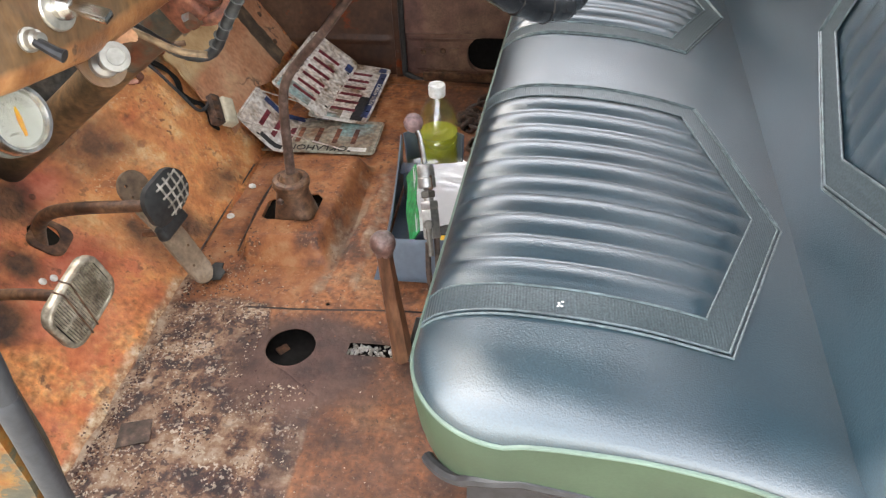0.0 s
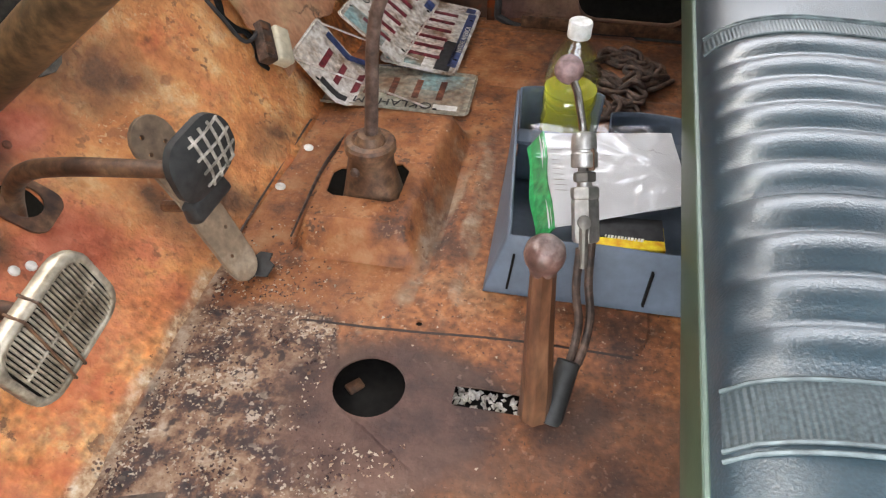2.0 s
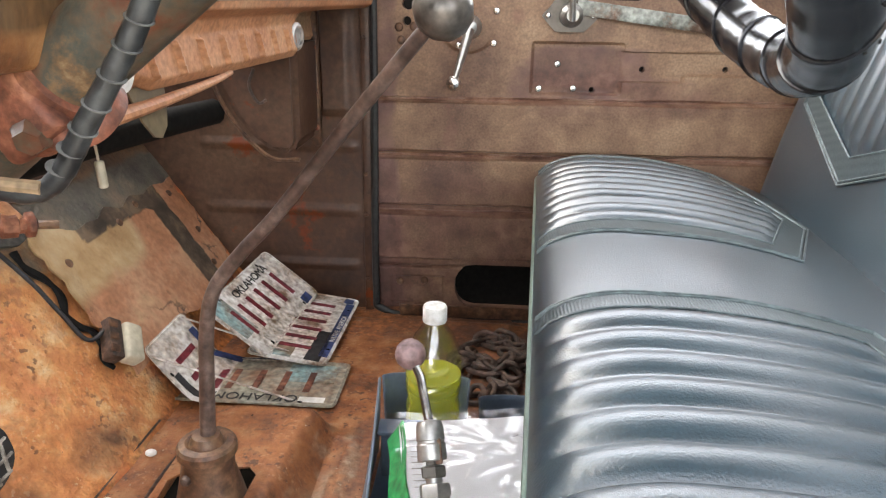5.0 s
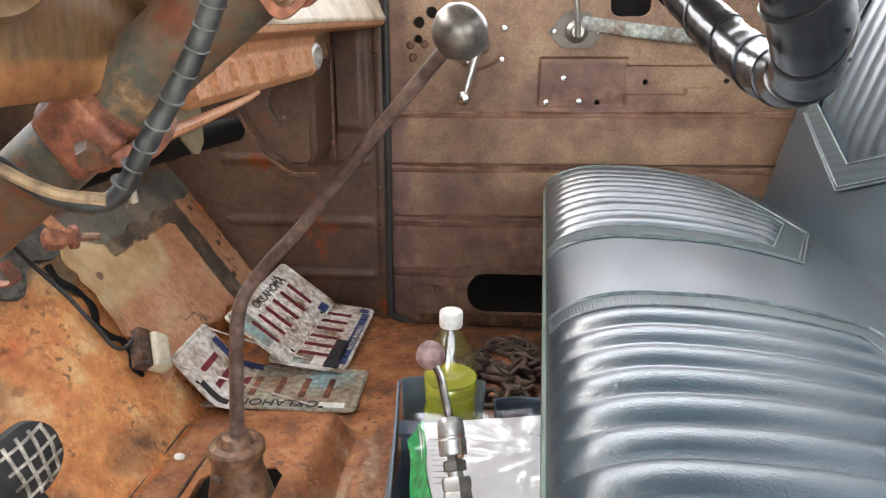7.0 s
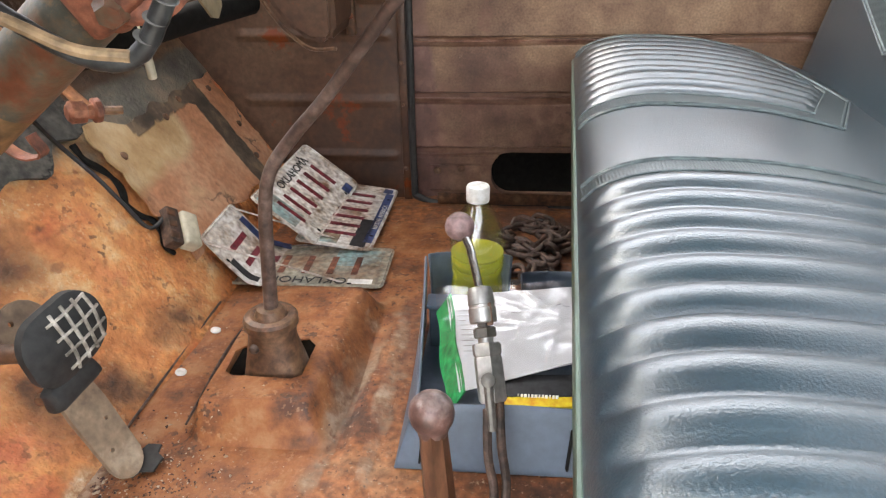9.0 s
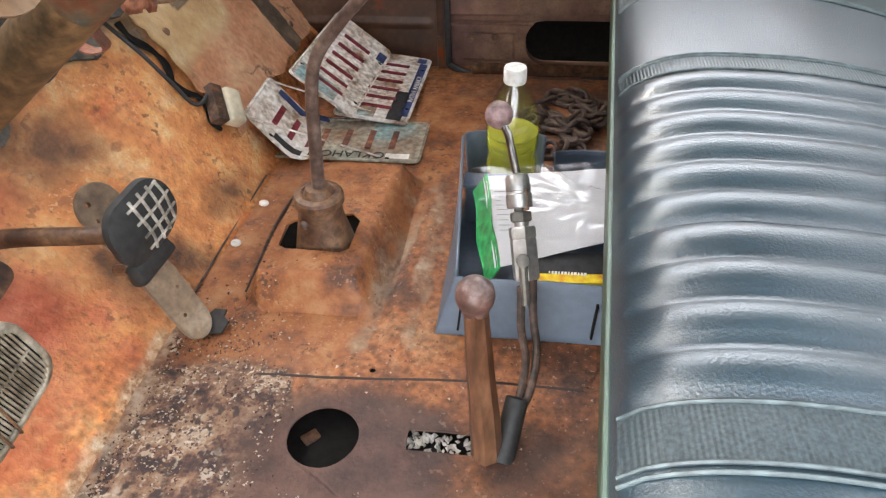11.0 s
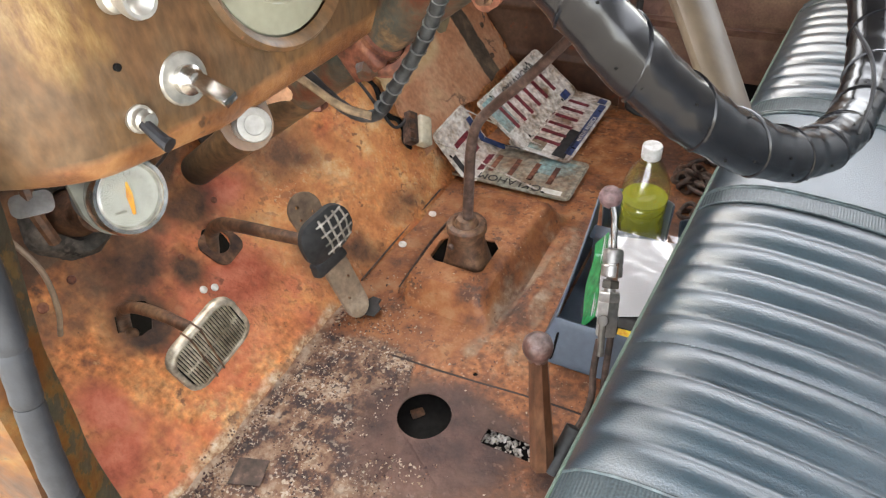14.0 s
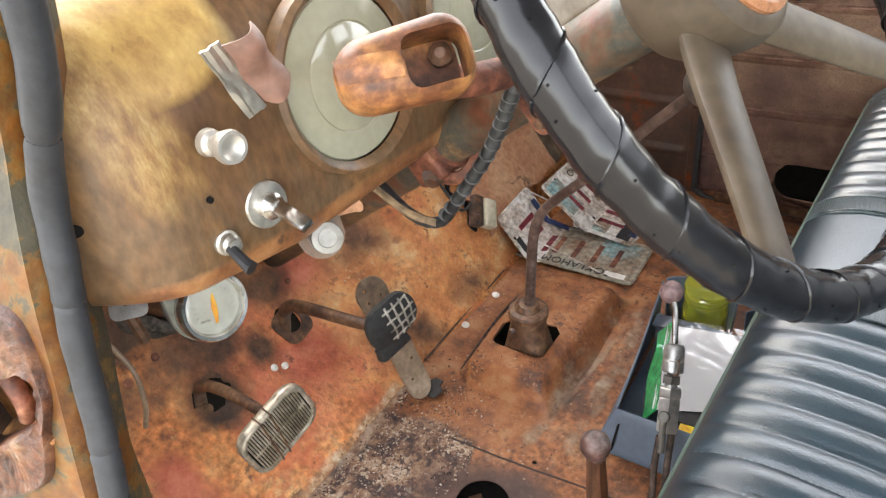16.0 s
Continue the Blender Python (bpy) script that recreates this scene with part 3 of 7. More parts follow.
layer(M_TOE, "patina", [(0.3, (0.045, 0.04, 0.035)), (0.5, (0.10, 0.092, 0.075)), (0.7, (0.18, 0.14, 0.10))], 6, wobble=0.7)

# the peeling sheet fixed over the toe board on the far side
bm = bmesh.new()
sheet(bm, lambda s, y: toe(min(0.68, s + 0.018 * noise.noise((y * 22, 3, 0)) + 0.05 * hump(y, 0, 1.52, 0.08) * (s - 0.3) * 3), y + 0.016 * noise.noise((s * 26, 0, 7)), 0.012 + 0.02 * hump(y, 1.0, 1.49, 0.05) * s), span(0.22, 0.64, 24), span(1.49, 1.97, 40), 0.003)
toe_patch = tagged(part("toe_board_patch", bm, M_TANPATCH, smooth=60), "peeling tan painted sheet over the toe board", "panel", kind="structure")

paint(toe_patch, "cream", lambda c: 0.85 * hump(c.z, 0.22, 1, 0.05) * hump(c.y, 1, 1.72, 0.08))
layer(M_TANPATCH, "cream", [(0.3, (0.36, 0.20, 0.08)), (0.5, (0.50, 0.32, 0.145)), (0.7, (0.60, 0.44, 0.25))], 9, wobble=0.7, edge=0.2, seed=43.0)
paint(toe_patch, "stain", lambda c: 0.8 * hump(c.y, 1.845, 1.885, 0.025) + 0.7 * hump(c.z, 0.262, 1, 0.015) * hump(c.y, 1.62, 1.84, 0.03))
deepen(M_TANPATCH, 0.95, 0.8)
layer(M_TANPATCH, "stain", [(0.3, (0.03, 0.022, 0.016)), (0.5, (0.07, 0.05, 0.034)), (0.7, (0.16, 0.11, 0.07))], 14, wobble=0.6, edge=0.08, seed=47.0)

# Black strip for the shaded gap under the sheet's lifted edge.
bm = bmesh.new()
tube(bm, smooth_path([toe(q, 1.478 + 0.012 * math.sin(q * 37), 0.008) for q in span(0.27, 0.66, 9)], 5), lambda q: 0.006 + 0.004 * abs(math.sin(q * 17)), 7, flat=0.5)
part("edge_gap", bm, M_TRUNK, toe_patch, "black strip in place of the dark gap beside the sheet")
for q, y in ((0.58, 1.54), (0.6, 1.72), (0.62, 1.80), (0.6, 1.93), (0.45, 1.93), (0.3, 1.9)):
    n = toe_normal(toe(q, y).z, y)
    bolt("bolt", toe(q, y, 0.012 + 0.02 * hump(y, 1.0, 1.49, 0.05) * q), n, 0.008, toe_patch, M_IRON, "rusty bolt", 0.006)

# grey sound matting on the firewall
bm = bmesh.new()
sheet(bm, lambda s, y: toe(s + 0.02 * math.sin(y * 31) + 0.015 * math.sin(y * 67), y, 0.012 + 0.004 * noise.noise((s * 20, y * 20, 0))), span(0.66, 0.96, 20), span(1.12, 1.52, 30), 0.006)
matting = tagged(part("sound_matting", bm, M_FELT, smooth=60), "cracked grey sound matting on the firewall", "matting")

# a cavity below the floor's openings, its shade put into near-black parts
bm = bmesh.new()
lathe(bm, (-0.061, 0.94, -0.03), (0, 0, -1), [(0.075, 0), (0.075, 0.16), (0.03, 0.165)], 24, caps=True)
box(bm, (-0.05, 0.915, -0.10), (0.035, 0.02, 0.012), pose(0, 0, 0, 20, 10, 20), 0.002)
master = tagged(part("master_cylinder", bm, M_TRUNK), "master cylinder housing under the floor hole, near black as shade", "cylinder")
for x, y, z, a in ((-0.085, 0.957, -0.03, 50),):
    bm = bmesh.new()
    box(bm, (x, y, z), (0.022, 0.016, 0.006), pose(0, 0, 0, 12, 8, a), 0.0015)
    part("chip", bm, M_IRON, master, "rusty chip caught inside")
# Added ledge; its pale pebbles stand in for the lit gravel below the slot.
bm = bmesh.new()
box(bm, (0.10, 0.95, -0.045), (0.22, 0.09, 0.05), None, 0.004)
rail = tagged(part("pebble_ledge", bm, M_TRUNK), "added near-black ledge below the floor slot", "rail", kind="structure")
rnd = random.Random(21)
bm = bmesh.new()
for k in range(150):
    p = Vector((rnd.uniform(0.03, 0.165), rnd.uniform(0.925, 0.968), -0.018 + 0.006 * rnd.random()))
    r = rnd.uniform(0.003, 0.0065)
    m3 = Euler((rnd.random() * 6, rnd.random() * 6, rnd.random() * 6)).to_matrix()
    vs = [bm.verts.new(p + m3 @ (Vector(d) * r * rnd.uniform(0.7, 1.1))) for d in ((1, 0, 0), (-1, 0, 0), (0, 1, 0), (0, -1, 0), (0, 0, 0.7), (0, 0, -0.7))]
    for a in (0, 1):
        for b in (2, 3):
            for c in (4, 5):
                bm.faces.new((vs[a], vs[b], vs[c]))
bmesh.ops.recalc_face_normals(bm, faces=bm.faces[:])
M_PEBBLE = material("pale_pebbles", [(0.3, (0.36, 0.33, 0.29)), (0.7, (0.68, 0.65, 0.60))], scale=60, rough=(0.7, 0.9), bump=0.2)
tagged(part("pebbles", bm, M_PEBBLE, smooth=0), "pale pebbles added under the floor slot, standing in for lit gravel", "pebbles", kind="stuff")
# Plain box added under the floor to keep the gear lever's opening dark.
bm = bmesh.new()
box(bm, (-0.14, 1.27, -0.13), (0.42, 0.56, 0.14), None, 0.03)
gearbox = tagged(part("gearbox", bm, M_TRUNK), "added near-black box that darkens the gear lever opening", "gearbox")


# ---- far door ----
DOOR_Y = 2.006


def door_surface(x, z):
    """Depth of the pressed inner panel: four pressed bands, each with a rolled lower edge."""
    tilt = 0.008 * x
    zz = z - tilt
    d = 0.0
    for edge in (0.458, 0.34, 0.215, 0.086):
        d += 0.015 * hump(zz, edge - 0.105, edge - 0.008, 0.006) * (1 if edge > 0.1 else 0)
        d -= 0.006 * hump(zz, edge - 0.003, edge + 0.001, 0.003)
    if zz > 0.462:
        d = 0.008 * hump(zz, 0.475, 0.57, 0.006) * hump(x, 0.29, 0.46, 0.006) * -1
        d -= 0.008 * max(hump(zz, 0.514, 0.555, 0.003) * hump(x, 0.588, 0.712, 0.003), hump(zz, 0.500, 0.555, 0.003) * hump(x, 0.469, 0.588, 0.003))
        d += 0.004 * hump(math.hypot(x - 0.155, (zz - 0.6) * 1.1), -1, 0.05, 0.006)
    d -= 0.006 * hump(zz, -0.002, 0.058, 0.004) * hump(x, 0.0, 0.112, 0.004)
    return DOOR_Y - d + 0.0012 * noise.noise((x * 9, z * 9, 8))


bm = bmesh.new()
xs, zs = span(-0.035, 1.0, 150), span(-0.03, 0.80, 300)
face = sheet(bm, lambda x, z: Vector((x, door_surface(x, z), z)), xs, zs)
rim = [(i, 0) for i in range(len(xs))] + [(len(xs) - 1, j) for j in range(1, len(zs))] + [(i, len(zs) - 1) for i in range(len(xs) - 2, -1, -1)] + [(0, j) for j in range(len(zs) - 2, 0, -1)]
rear = [bm.verts.new((xs[i], 2.03, zs[j])) for i, j in rim]
for k in range(len(rim)):
    (i, j), (m, n) = rim[k], rim[(k + 1) % len(rim)]
    bm.faces.new((face[i][j], face[m][n], rear[(k + 1) % len(rim)], rear[k]))
bm.faces.new(rear)
door = tagged(part("door_1", bm, M_DOOR, smooth=50), "closed far door with bare rust-stained inner panel", "door", kind="structure")
holes = []
bm = bmesh.new()
prism(bm, [(u + 0.262, v) for u, v in rounded(0.245, 0.105, 0.045)], 0.2, Matrix(((1, 0, 0, 0), (0, 0, -1, 1.9), (0, 1, 0, 0.041), (0, 0, 0, 1))))
holes.append(bm)
bm = bmesh.new()
prism(bm, [(u + 0.266, v) for u, v in rounded(0.075, 0.036, 0.016)], 0.2, Matrix(((1, 0, 0, 0), (0, 0, -1, 1.9), (0, 1, 0, 0.709), (0, 0, 0, 1))))
holes.append(bm)
bm = bmesh.new()
prism(bm, [(u + 0.465, v) for u, v in rounded(0.085, 0.065, 0.02)], 0.2, Matrix(((1, 0, 0, 0), (0, 0, -1, 1.9), (0, 1, 0, 0.69), (0, 0, 0, 1))))
holes.append(bm)
for x, z, r in ((0.031, 0.612, 0.009), (0.033, 0.645, 0.012), (0.06, 0.665, 0.012), (0.41, 0.484, 0.006), (0.507, 0.527, 0.006), (0.672, 0.530, 0.006)):
    bm = bmesh.new()
    lathe(bm, (x, 1.9, z), (0, 1, 0), [(r, 0), (r, 0.2)], 14)
    holes.append(bm)
cut(door, holes)
# Outer skin in near-black: the shade inside the door is in its colour.
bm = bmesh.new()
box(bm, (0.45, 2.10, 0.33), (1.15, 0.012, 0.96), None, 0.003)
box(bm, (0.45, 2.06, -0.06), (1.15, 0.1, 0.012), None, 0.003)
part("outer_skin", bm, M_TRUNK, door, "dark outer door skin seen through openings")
for x, z in ((0.337, 0.534), (0.302, 0.484), (0.372, 0.486), (0.136, 0.567), (0.206, 0.572), (0.136, 0.646), (0.21, 0.634)):
    bolt("screw", (x, door_surface(x, z) + 0.002, z), (0, -1, 0), 0.0075, door, M_CHROME, "bright screw head", 0.005)
for x, z in ((0.015, 0.60), (0.02, 0.575), (0.045, 0.602), (0.014, 0.045), (0.07, 0.05)):
    bolt("hinge_bolt", (x, door_surface(x, z) + 0.002, z), (0, -1, 0), 0.009, door, M_IRON, "rusty hinge bolt", 0.006)

# window crank
crank = thing("window_crank", (0.158, 2.0, 0.60), "chrome window crank on the far door", "window crank")
bm = bmesh.new()
lathe(bm, (0.158, 2.0, 0.603), (0, -1, 0), [(0.024, 0), (0.024, 0.006), (0.019, 0.02), (0.015, 0.032), (0.008, 0.036)], 22)
part("escutcheon", bm, M_STEEL, crank)
bm = bmesh.new()
tube(bm, smooth_path([(0.158, 1.968, 0.60), (0.151, 1.962, 0.57), (0.14, 1.952, 0.53), (0.131, 1.945, 0.50)], 6), lambda s: lerp(0.018, 0.0085, s), 10, flat=0.6)
part("arm", bm, M_STEEL, crank)
bm = bmesh.new()
lathe(bm, (0.131, 1.952, 0.498), (0, -1, 0), [(0.004, 0), (0.013, 0.003), (0.015, 0.012), (0.010, 0.02), (0.001, 0.023)], 16)
part("knob", bm, M_CHROME, crank)

# inside handle on its lozenge plate
M_TANPLATE = plain("dull_brown_steel", (0.10, 0.085, 0.07), 0.4, 0.4, grainy=0.3)
M_DULLSTEEL = plain("dull_handle_steel", (0.27, 0.26, 0.245), 0.35, 0.8, grainy=0.25)
bm = bmesh.new()
prism(bm, [(-0.056, 0), (-0.042, 0.016), (-0.024, 0.04), (0.024, 0.04), (0.042, 0.016), (0.056, 0), (0.042, -0.016), (0.028, -0.030), (-0.028, -0.030), (-0.042, -0.016)], 0.006, Matrix(((1, 0, 0, 0.355), (0, 0, -1, 1.996), (0, 1, 0, 0.627), (0, 0, 0, 1))))
handle = part("door_handle", bm, M_TANPLATE, door, "dull lever on a dark lozenge plate")
bm = bmesh.new()
lathe(bm, (0.356, 1.996, 0.629), (0, -1, 0), [(0.024, 0), (0.022, 0.012), (0.014, 0.02), (0.012, 0.034)], 20)
part("hub", bm, M_DULLSTEEL, handle)
bm = bmesh.new()
tube(bm, smooth_path([(0.356, 1.966, 0.62), (0.352, 1.955, 0.66), (0.346, 1.95, 0.70), (0.342, 1.955, 0.745)], 6), lambda s: lerp(0.011, 0.008, s), 10, flat=0.6)
part("lever", bm, M_DULLSTEEL, handle)
for dx in (-0.044, 0.044):
    bolt("screw", (0.355 + dx, 1.993, 0.628), (0, -1, 0), 0.0055, handle, M_CHROME)
# latch bar from the handle to the lock
bm = bmesh.new()
box(bm, (0.50, 1.99, 0.628), (0.27, 0.004, 0.028), pose(0, 0, 0, 0, 7, 0), 0.001)
tagged(part("latch_bar", bm, material("grey_teal_bar", [(0.3, (0.12, 0.07, 0.045)), (0.45, (0.20, 0.20, 0.175)), (0.7, (0.29, 0.30, 0.27))], scale=14, rough=(0.4, 0.6), metal=0.3, bump=0.1)), "flat galvanised latch bar along the door", "bar")

# ---- far hinge pillar, seal and kick panel ----
bm = bmesh.new()
box(bm, (-0.052, 1.998, 0.35), (0.02, 0.03, 0.78), None, 0.004)
pillar = tagged(part("pillar_1", bm, M_KICK), "dark rusty hinge pillar edge", "pillar", kind="structure")
for z in (0.06, 0.21, 0.30, 0.46, 0.58):
    bolt("screw", (-0.055, 1.983, z), (0, -1, 0), 0.005, pillar, M_IRON)
bm = bmesh.new()
tube(bm, smooth_path([(-0.033, 1.982, 0.74), (-0.034, 1.98, 0.4), (-0.036, 1.98, 0.05), (-0.02, 1.975, -0.01), (0.1, 1.965, -0.022), (0.5, 1.96, -0.022)], 10), 0.008, 8)
tagged(part("door_seal_1", bm, M_BLACKRUBBER), "black perished door seal along the far pillar and sill", "seal")


def kick(x, z):
    y = 2.0
    for e in (0.085, 0.212, 0.355):
        y -= 0.006 * hump(z, e - 0.002, e + 0.004, 0.008) * hump(x, -0.4, -0.09, 0.02)
    y -= 0.01 * hump(z, 0.43, 0.75, 0.01) * hump(x, -0.14, -0.09, 0.008)
    return y + 0.003 * noise.noise((x * 6, z * 6, 3))


bm = bmesh.new()
sheet(bm, lambda x, z: Vector((x, kick(x, z), z)), span(-0.66, -0.06, 90), span(-0.03, 0.82, 120), -0.004)
wall_right = tagged(part("wall_right", bm, M_KICK, smooth=50), "dark rusted kick panel ahead of the far door", "wall", kind="structure")
bm = bmesh.new()
sheet(bm, lambda u, v: Vector((lerp(-0.04, 1.0, u), lerp(1.93, 2.01, v), -0.022 + 0.002 * noise.noise((u * 20, v * 4, 1)))), span(0, 1, 50), span(0, 1, 6), 0.003)
tagged(part("trim_sill_1", bm, M_KICK, smooth=50), "rusty far door sill strip", "sill", kind="structure")
bm = bmesh.new()
box(bm, (0.47, 1.955, 0.0), (0.9, 0.004, 0.03), pose(0, 0, 0, 12, 0, 0), 0.001)
tagged(part("trim_sill_2", bm, M_IRON), "folded rusty floor edge at the far sill", "sill edge", kind="structure")

paint(door, "rim_paint", lambda c: 0.55 * hump(c.x, -0.1, 0.0, 0.03) + 0.5 * hump(c.z, 0.46, 0.56, 0.03) * hump(c.x, 0.26, 0.5, 0.08) + 0.35 * hump(c.z, -0.1, 0.2, 0.15))
layer(M_DOOR, "rim_paint", [(0.3, (0.07, 0.035, 0.028)), (0.5, (0.13, 0.065, 0.05)), (0.7, (0.2, 0.11, 0.08))], 9, wobble=0.8)
# Darker brown round the floor hole and, fainter, over the far floor.
paint(floor, "darker_brown", lambda c: 0.8 * hump(math.hypot((c.x + 0.04) * 0.9, c.y - 0.90), -1, 0.05, 0.13) + 0.4 * hump(c.y, 1.3, 2.1, 0.2) * hump(c.x, 0.05, 0.5, 0.1))
# Pale rust lines on the rolled edges, their highlight put into the colour.
paint(door, "seam", lambda c: max(0.66 * hump(c.z - 0.008 * c.x, e - 0.004, e + 0.004, 0.004) for e in (0.458, 0.34, 0.215)))
layer(M_DOOR, "seam", [(0.3, (0.11, 0.05, 0.03)), (0.5, (0.24, 0.125, 0.078)), (0.7, (0.36, 0.23, 0.16))], 20, wobble=0.6, edge=0.2, seed=83.0)
paint(door, "rusting", lambda c: 0.52 * hump(c.z, -0.1, 0.27, 0.1) * hump(c.x, -0.1, 0.32, 0.1) + 0.42 * hump(c.z, 0.44, 0.50, 0.03) * hump(c.x, 0.27, 0.62, 0.08) + 0.5 * hump(c.z, 0.5, 0.56, 0.02) * hump(c.x, 0.29, 0.46, 0.02))
layer(M_DOOR, "rusting", [(0.3, (0.055, 0.024, 0.017)), (0.5, (0.115, 0.052, 0.034)), (0.7, (0.19, 0.10, 0.065))], 16, [(48, 0.58, (0.05, 0.02, 0.014), 0.85)], wobble=1.0, edge=0.22, seed=89.0)
deepen(M_DOOR, 1.0, 1.02, 0.4945)
deepen(M_KICK, 1.3, 1.0, 0.492)
layer(M_FLOOR, "darker_brown", [(0.3, (0.04, 0.022, 0.02)), (0.5, (0.085, 0.045, 0.036)), (0.7, (0.16, 0.09, 0.065))], 8, wobble=1.1, edge=0.3, seed=7.0)
paint(wall_front, "reddish", lambda c: hump(c.y, 0.88, 1.1, 0.12) * hump(c.z, 0.04, 0.26, 0.06) * 0.52 + 0.4 * hump(c.y, 0.6, 0.72, 0.06) * hump(c.z, 0.01, 0.12, 0.05))
layer(M_TOE, "reddish", [(0.3, (0.26, 0.08, 0.04)), (0.45, (0.44, 0.125, 0.06)), (0.56, (0.54, 0.18, 0.09)), (0.66, (0.55, 0.25, 0.10)), (0.8, (0.58, 0.33, 0.15))], 11, [(90, 0.58, (0.08, 0.035, 0.022), 0.8)], wobble=1.1, edge=0.3, seed=9.0)
# Grime round the holes; higher up the dash's shade is painted in.
paint(wall_front, "grime_and_shade", lambda c: hump(c.z, along([(0.6, 0.30), (1.12, 0.29), (1.35, 0.36)], c.y), 2, 0.05) * 0.9 + 0.5 * hump(c.y, 0.6, 0.9, 0.1) * hump(c.z, 0.19, 0.4, 0.06) + 0.5 * hump(math.hypot(c.y - 1.0, c.z - 0.24), -1, 0.03, 0.05) + 0.45 * hump(math.hypot(c.y - 1.1, (c.z - 0.15) * 1.3), -1, 0.02, 0.05))
layer(M_TOE, "grime_and_shade", [(0.3, (0.035, 0.02, 0.013)), (0.5, (0.09, 0.05, 0.027)), (0.7, (0.18, 0.105, 0.055))], 8, wobble=0.8, seed=13.0)

paint(wall_front, "bright", lambda c: 0.6 * hump(c.y, 1.1, 1.5, 0.1) * hump(c.z, 0.03, 0.27, 0.06))
layer(M_TOE, "bright", [(0.3, (0.36, 0.13, 0.042)), (0.5, (0.52, 0.225, 0.075)), (0.62, (0.56, 0.31, 0.13)), (0.75, (0.62, 0.44, 0.25))], 13, [(90, 0.58, (0.10, 0.045, 0.025), 0.8), (30, 0.58, (0.24, 0.09, 0.04), 0.7), (140, 0.6, (0.64, 0.46, 0.27), 0.5)], wobble=1.2, edge=0.16, seed=17.0)
paint(floor, "tan", lambda c: 0.85 * hump(c.x, -0.5, along([(1.05, -0.09), (1.5, -0.01), (1.75, 0.06)], c.y), 0.05) * hump(c.y, 1.075 - 0.2 * max(0, -0.2 - c.x), 1.78, 0.06) + 0.9 * hump(c.x, -0.5, -0.325, 0.015))
layer(M_FLOOR, "tan", [(0.25, (0.09, 0.035, 0.017)), (0.42, (0.23, 0.088, 0.033)), (0.55, (0.31, 0.125, 0.046)), (0.75, (0.38, 0.2, 0.095))], 15, [(110, 0.58, (0.06, 0.03, 0.02), 0.8), (34, 0.58, (0.14, 0.06, 0.03), 0.7), (150, 0.6, (0.5, 0.3, 0.17), 0.4)], wobble=0.9, edge=0.2, seed=37.0)
paint(wall_front, "crust", lambda c: 0.62 * hump(c.z, -0.1, 0.004, 0.018) * hump(c.y, 0.4, 1.06, 0.05))
layer(M_TOE, "crust", [(0.3, (0.10, 0.05, 0.03)), (0.45, (0.26, 0.14, 0.07)), (0.58, (0.44, 0.31, 0.19)), (0.7, (0.55, 0.46, 0.35))], 34, [(190, 0.4, (0.04, 0.02, 0.018), 0.9)], wobble=1.3, edge=0.2, seed=41.0)
paint(floor, "scrape", lambda c: 0.47 * hump(c.x - (c.y - 1.2) * 0.07, -0.052, -0.034, 0.012) * hump(c.y, 1.17, 1.46, 0.05) + 0.45 * hump(c.x, 0.01, 0.025, 0.018) * hump(c.y, 1.1, 1.45, 0.06) + 0.5 * hump(c.x, -0.34, -0.305, 0.02) * hump(c.y, 0.5, 1.1, 0.05))
layer(M_FLOOR, "scrape", [(0.35, (0.14, 0.075, 0.042)), (0.5, (0.30, 0.20, 0.13)), (0.65, (0.44, 0.35, 0.26))], 30, wobble=1.1, edge=0.12, seed=19.0)
paint(floor, "joint", lambda c: 0.75 * hump(c.y, joint_y(c.x) - 0.0025, joint_y(c.x) - 0.001, 0.0015) * hump(c.x, -0.17, 0.28, 0.01))
layer(M_FLOOR, "joint", [(0.3, (0.015, 0.009, 0.007)), (0.7, (0.04, 0.02, 0.014))], 30, wobble=0.5, seed=23.0)
paint(wall_front, "red", blots((1.0, 0.105, 0.09, 0.06, 0.8), (0.88, 0.085, 0.06, 0.045, 0.7), (0.695, 0.105, 0.05, 0.05, 0.85), (0.655, 0.065, 0.08, 0.04, 0.8), (1.1, 0.2, 0.09, 0.06, 0.7)))
layer(M_TOE, "red", [(0.3, (0.22, 0.05, 0.022)), (0.5, (0.40, 0.105, 0.05)), (0.7, (0.50, 0.17, 0.10))], 12, [(50, 0.64, (0.12, 0.045, 0.025), 0.8)], wobble=0.7, edge=0.28, seed=67.0)
# Brown stains; the blots under the dash have its shade painted in.
paint(wall_front, "brown", blots((0.88, 0.195, 0.12, 0.08, 0.66), (0.826, 0.148, 0.085, 0.07, 0.8), (0.94, 0.158, 0.06, 0.045, 0.66), (1.03, 0.215, 0.10, 0.06, 0.7), (1.13, 0.06, 0.06, 0.08, 0.6), (0.70, 0.28, 0.13, 0.05, 0.6), (0.95, 0.33, 0.4, 0.08, 0.8), (1.22, 0.21, 0.14, 0.10, 0.5), (1.2, 0.03, 0.09, 0.06, 0.56), (1.38, 0.04, 0.13, 0.05, 0.48), (0.6, 0.10, 0.04, 0.06, 0.5)))
layer(M_TOE, "brown", [(0.3, (0.035, 0.018, 0.011)), (0.45, (0.08, 0.036, 0.017)), (0.6, (0.14, 0.062, 0.025)), (0.75, (0.23, 0.105, 0.04))], 10, [(60, 0.62, (0.03, 0.016, 0.011), 0.8)], wobble=1.1, edge=0.24, seed=61.0)
deepen(M_TOE, 1.0, 1.1, 0.4975)
deepen(M_FLOOR, 1.03, 0.94, 0.4965)

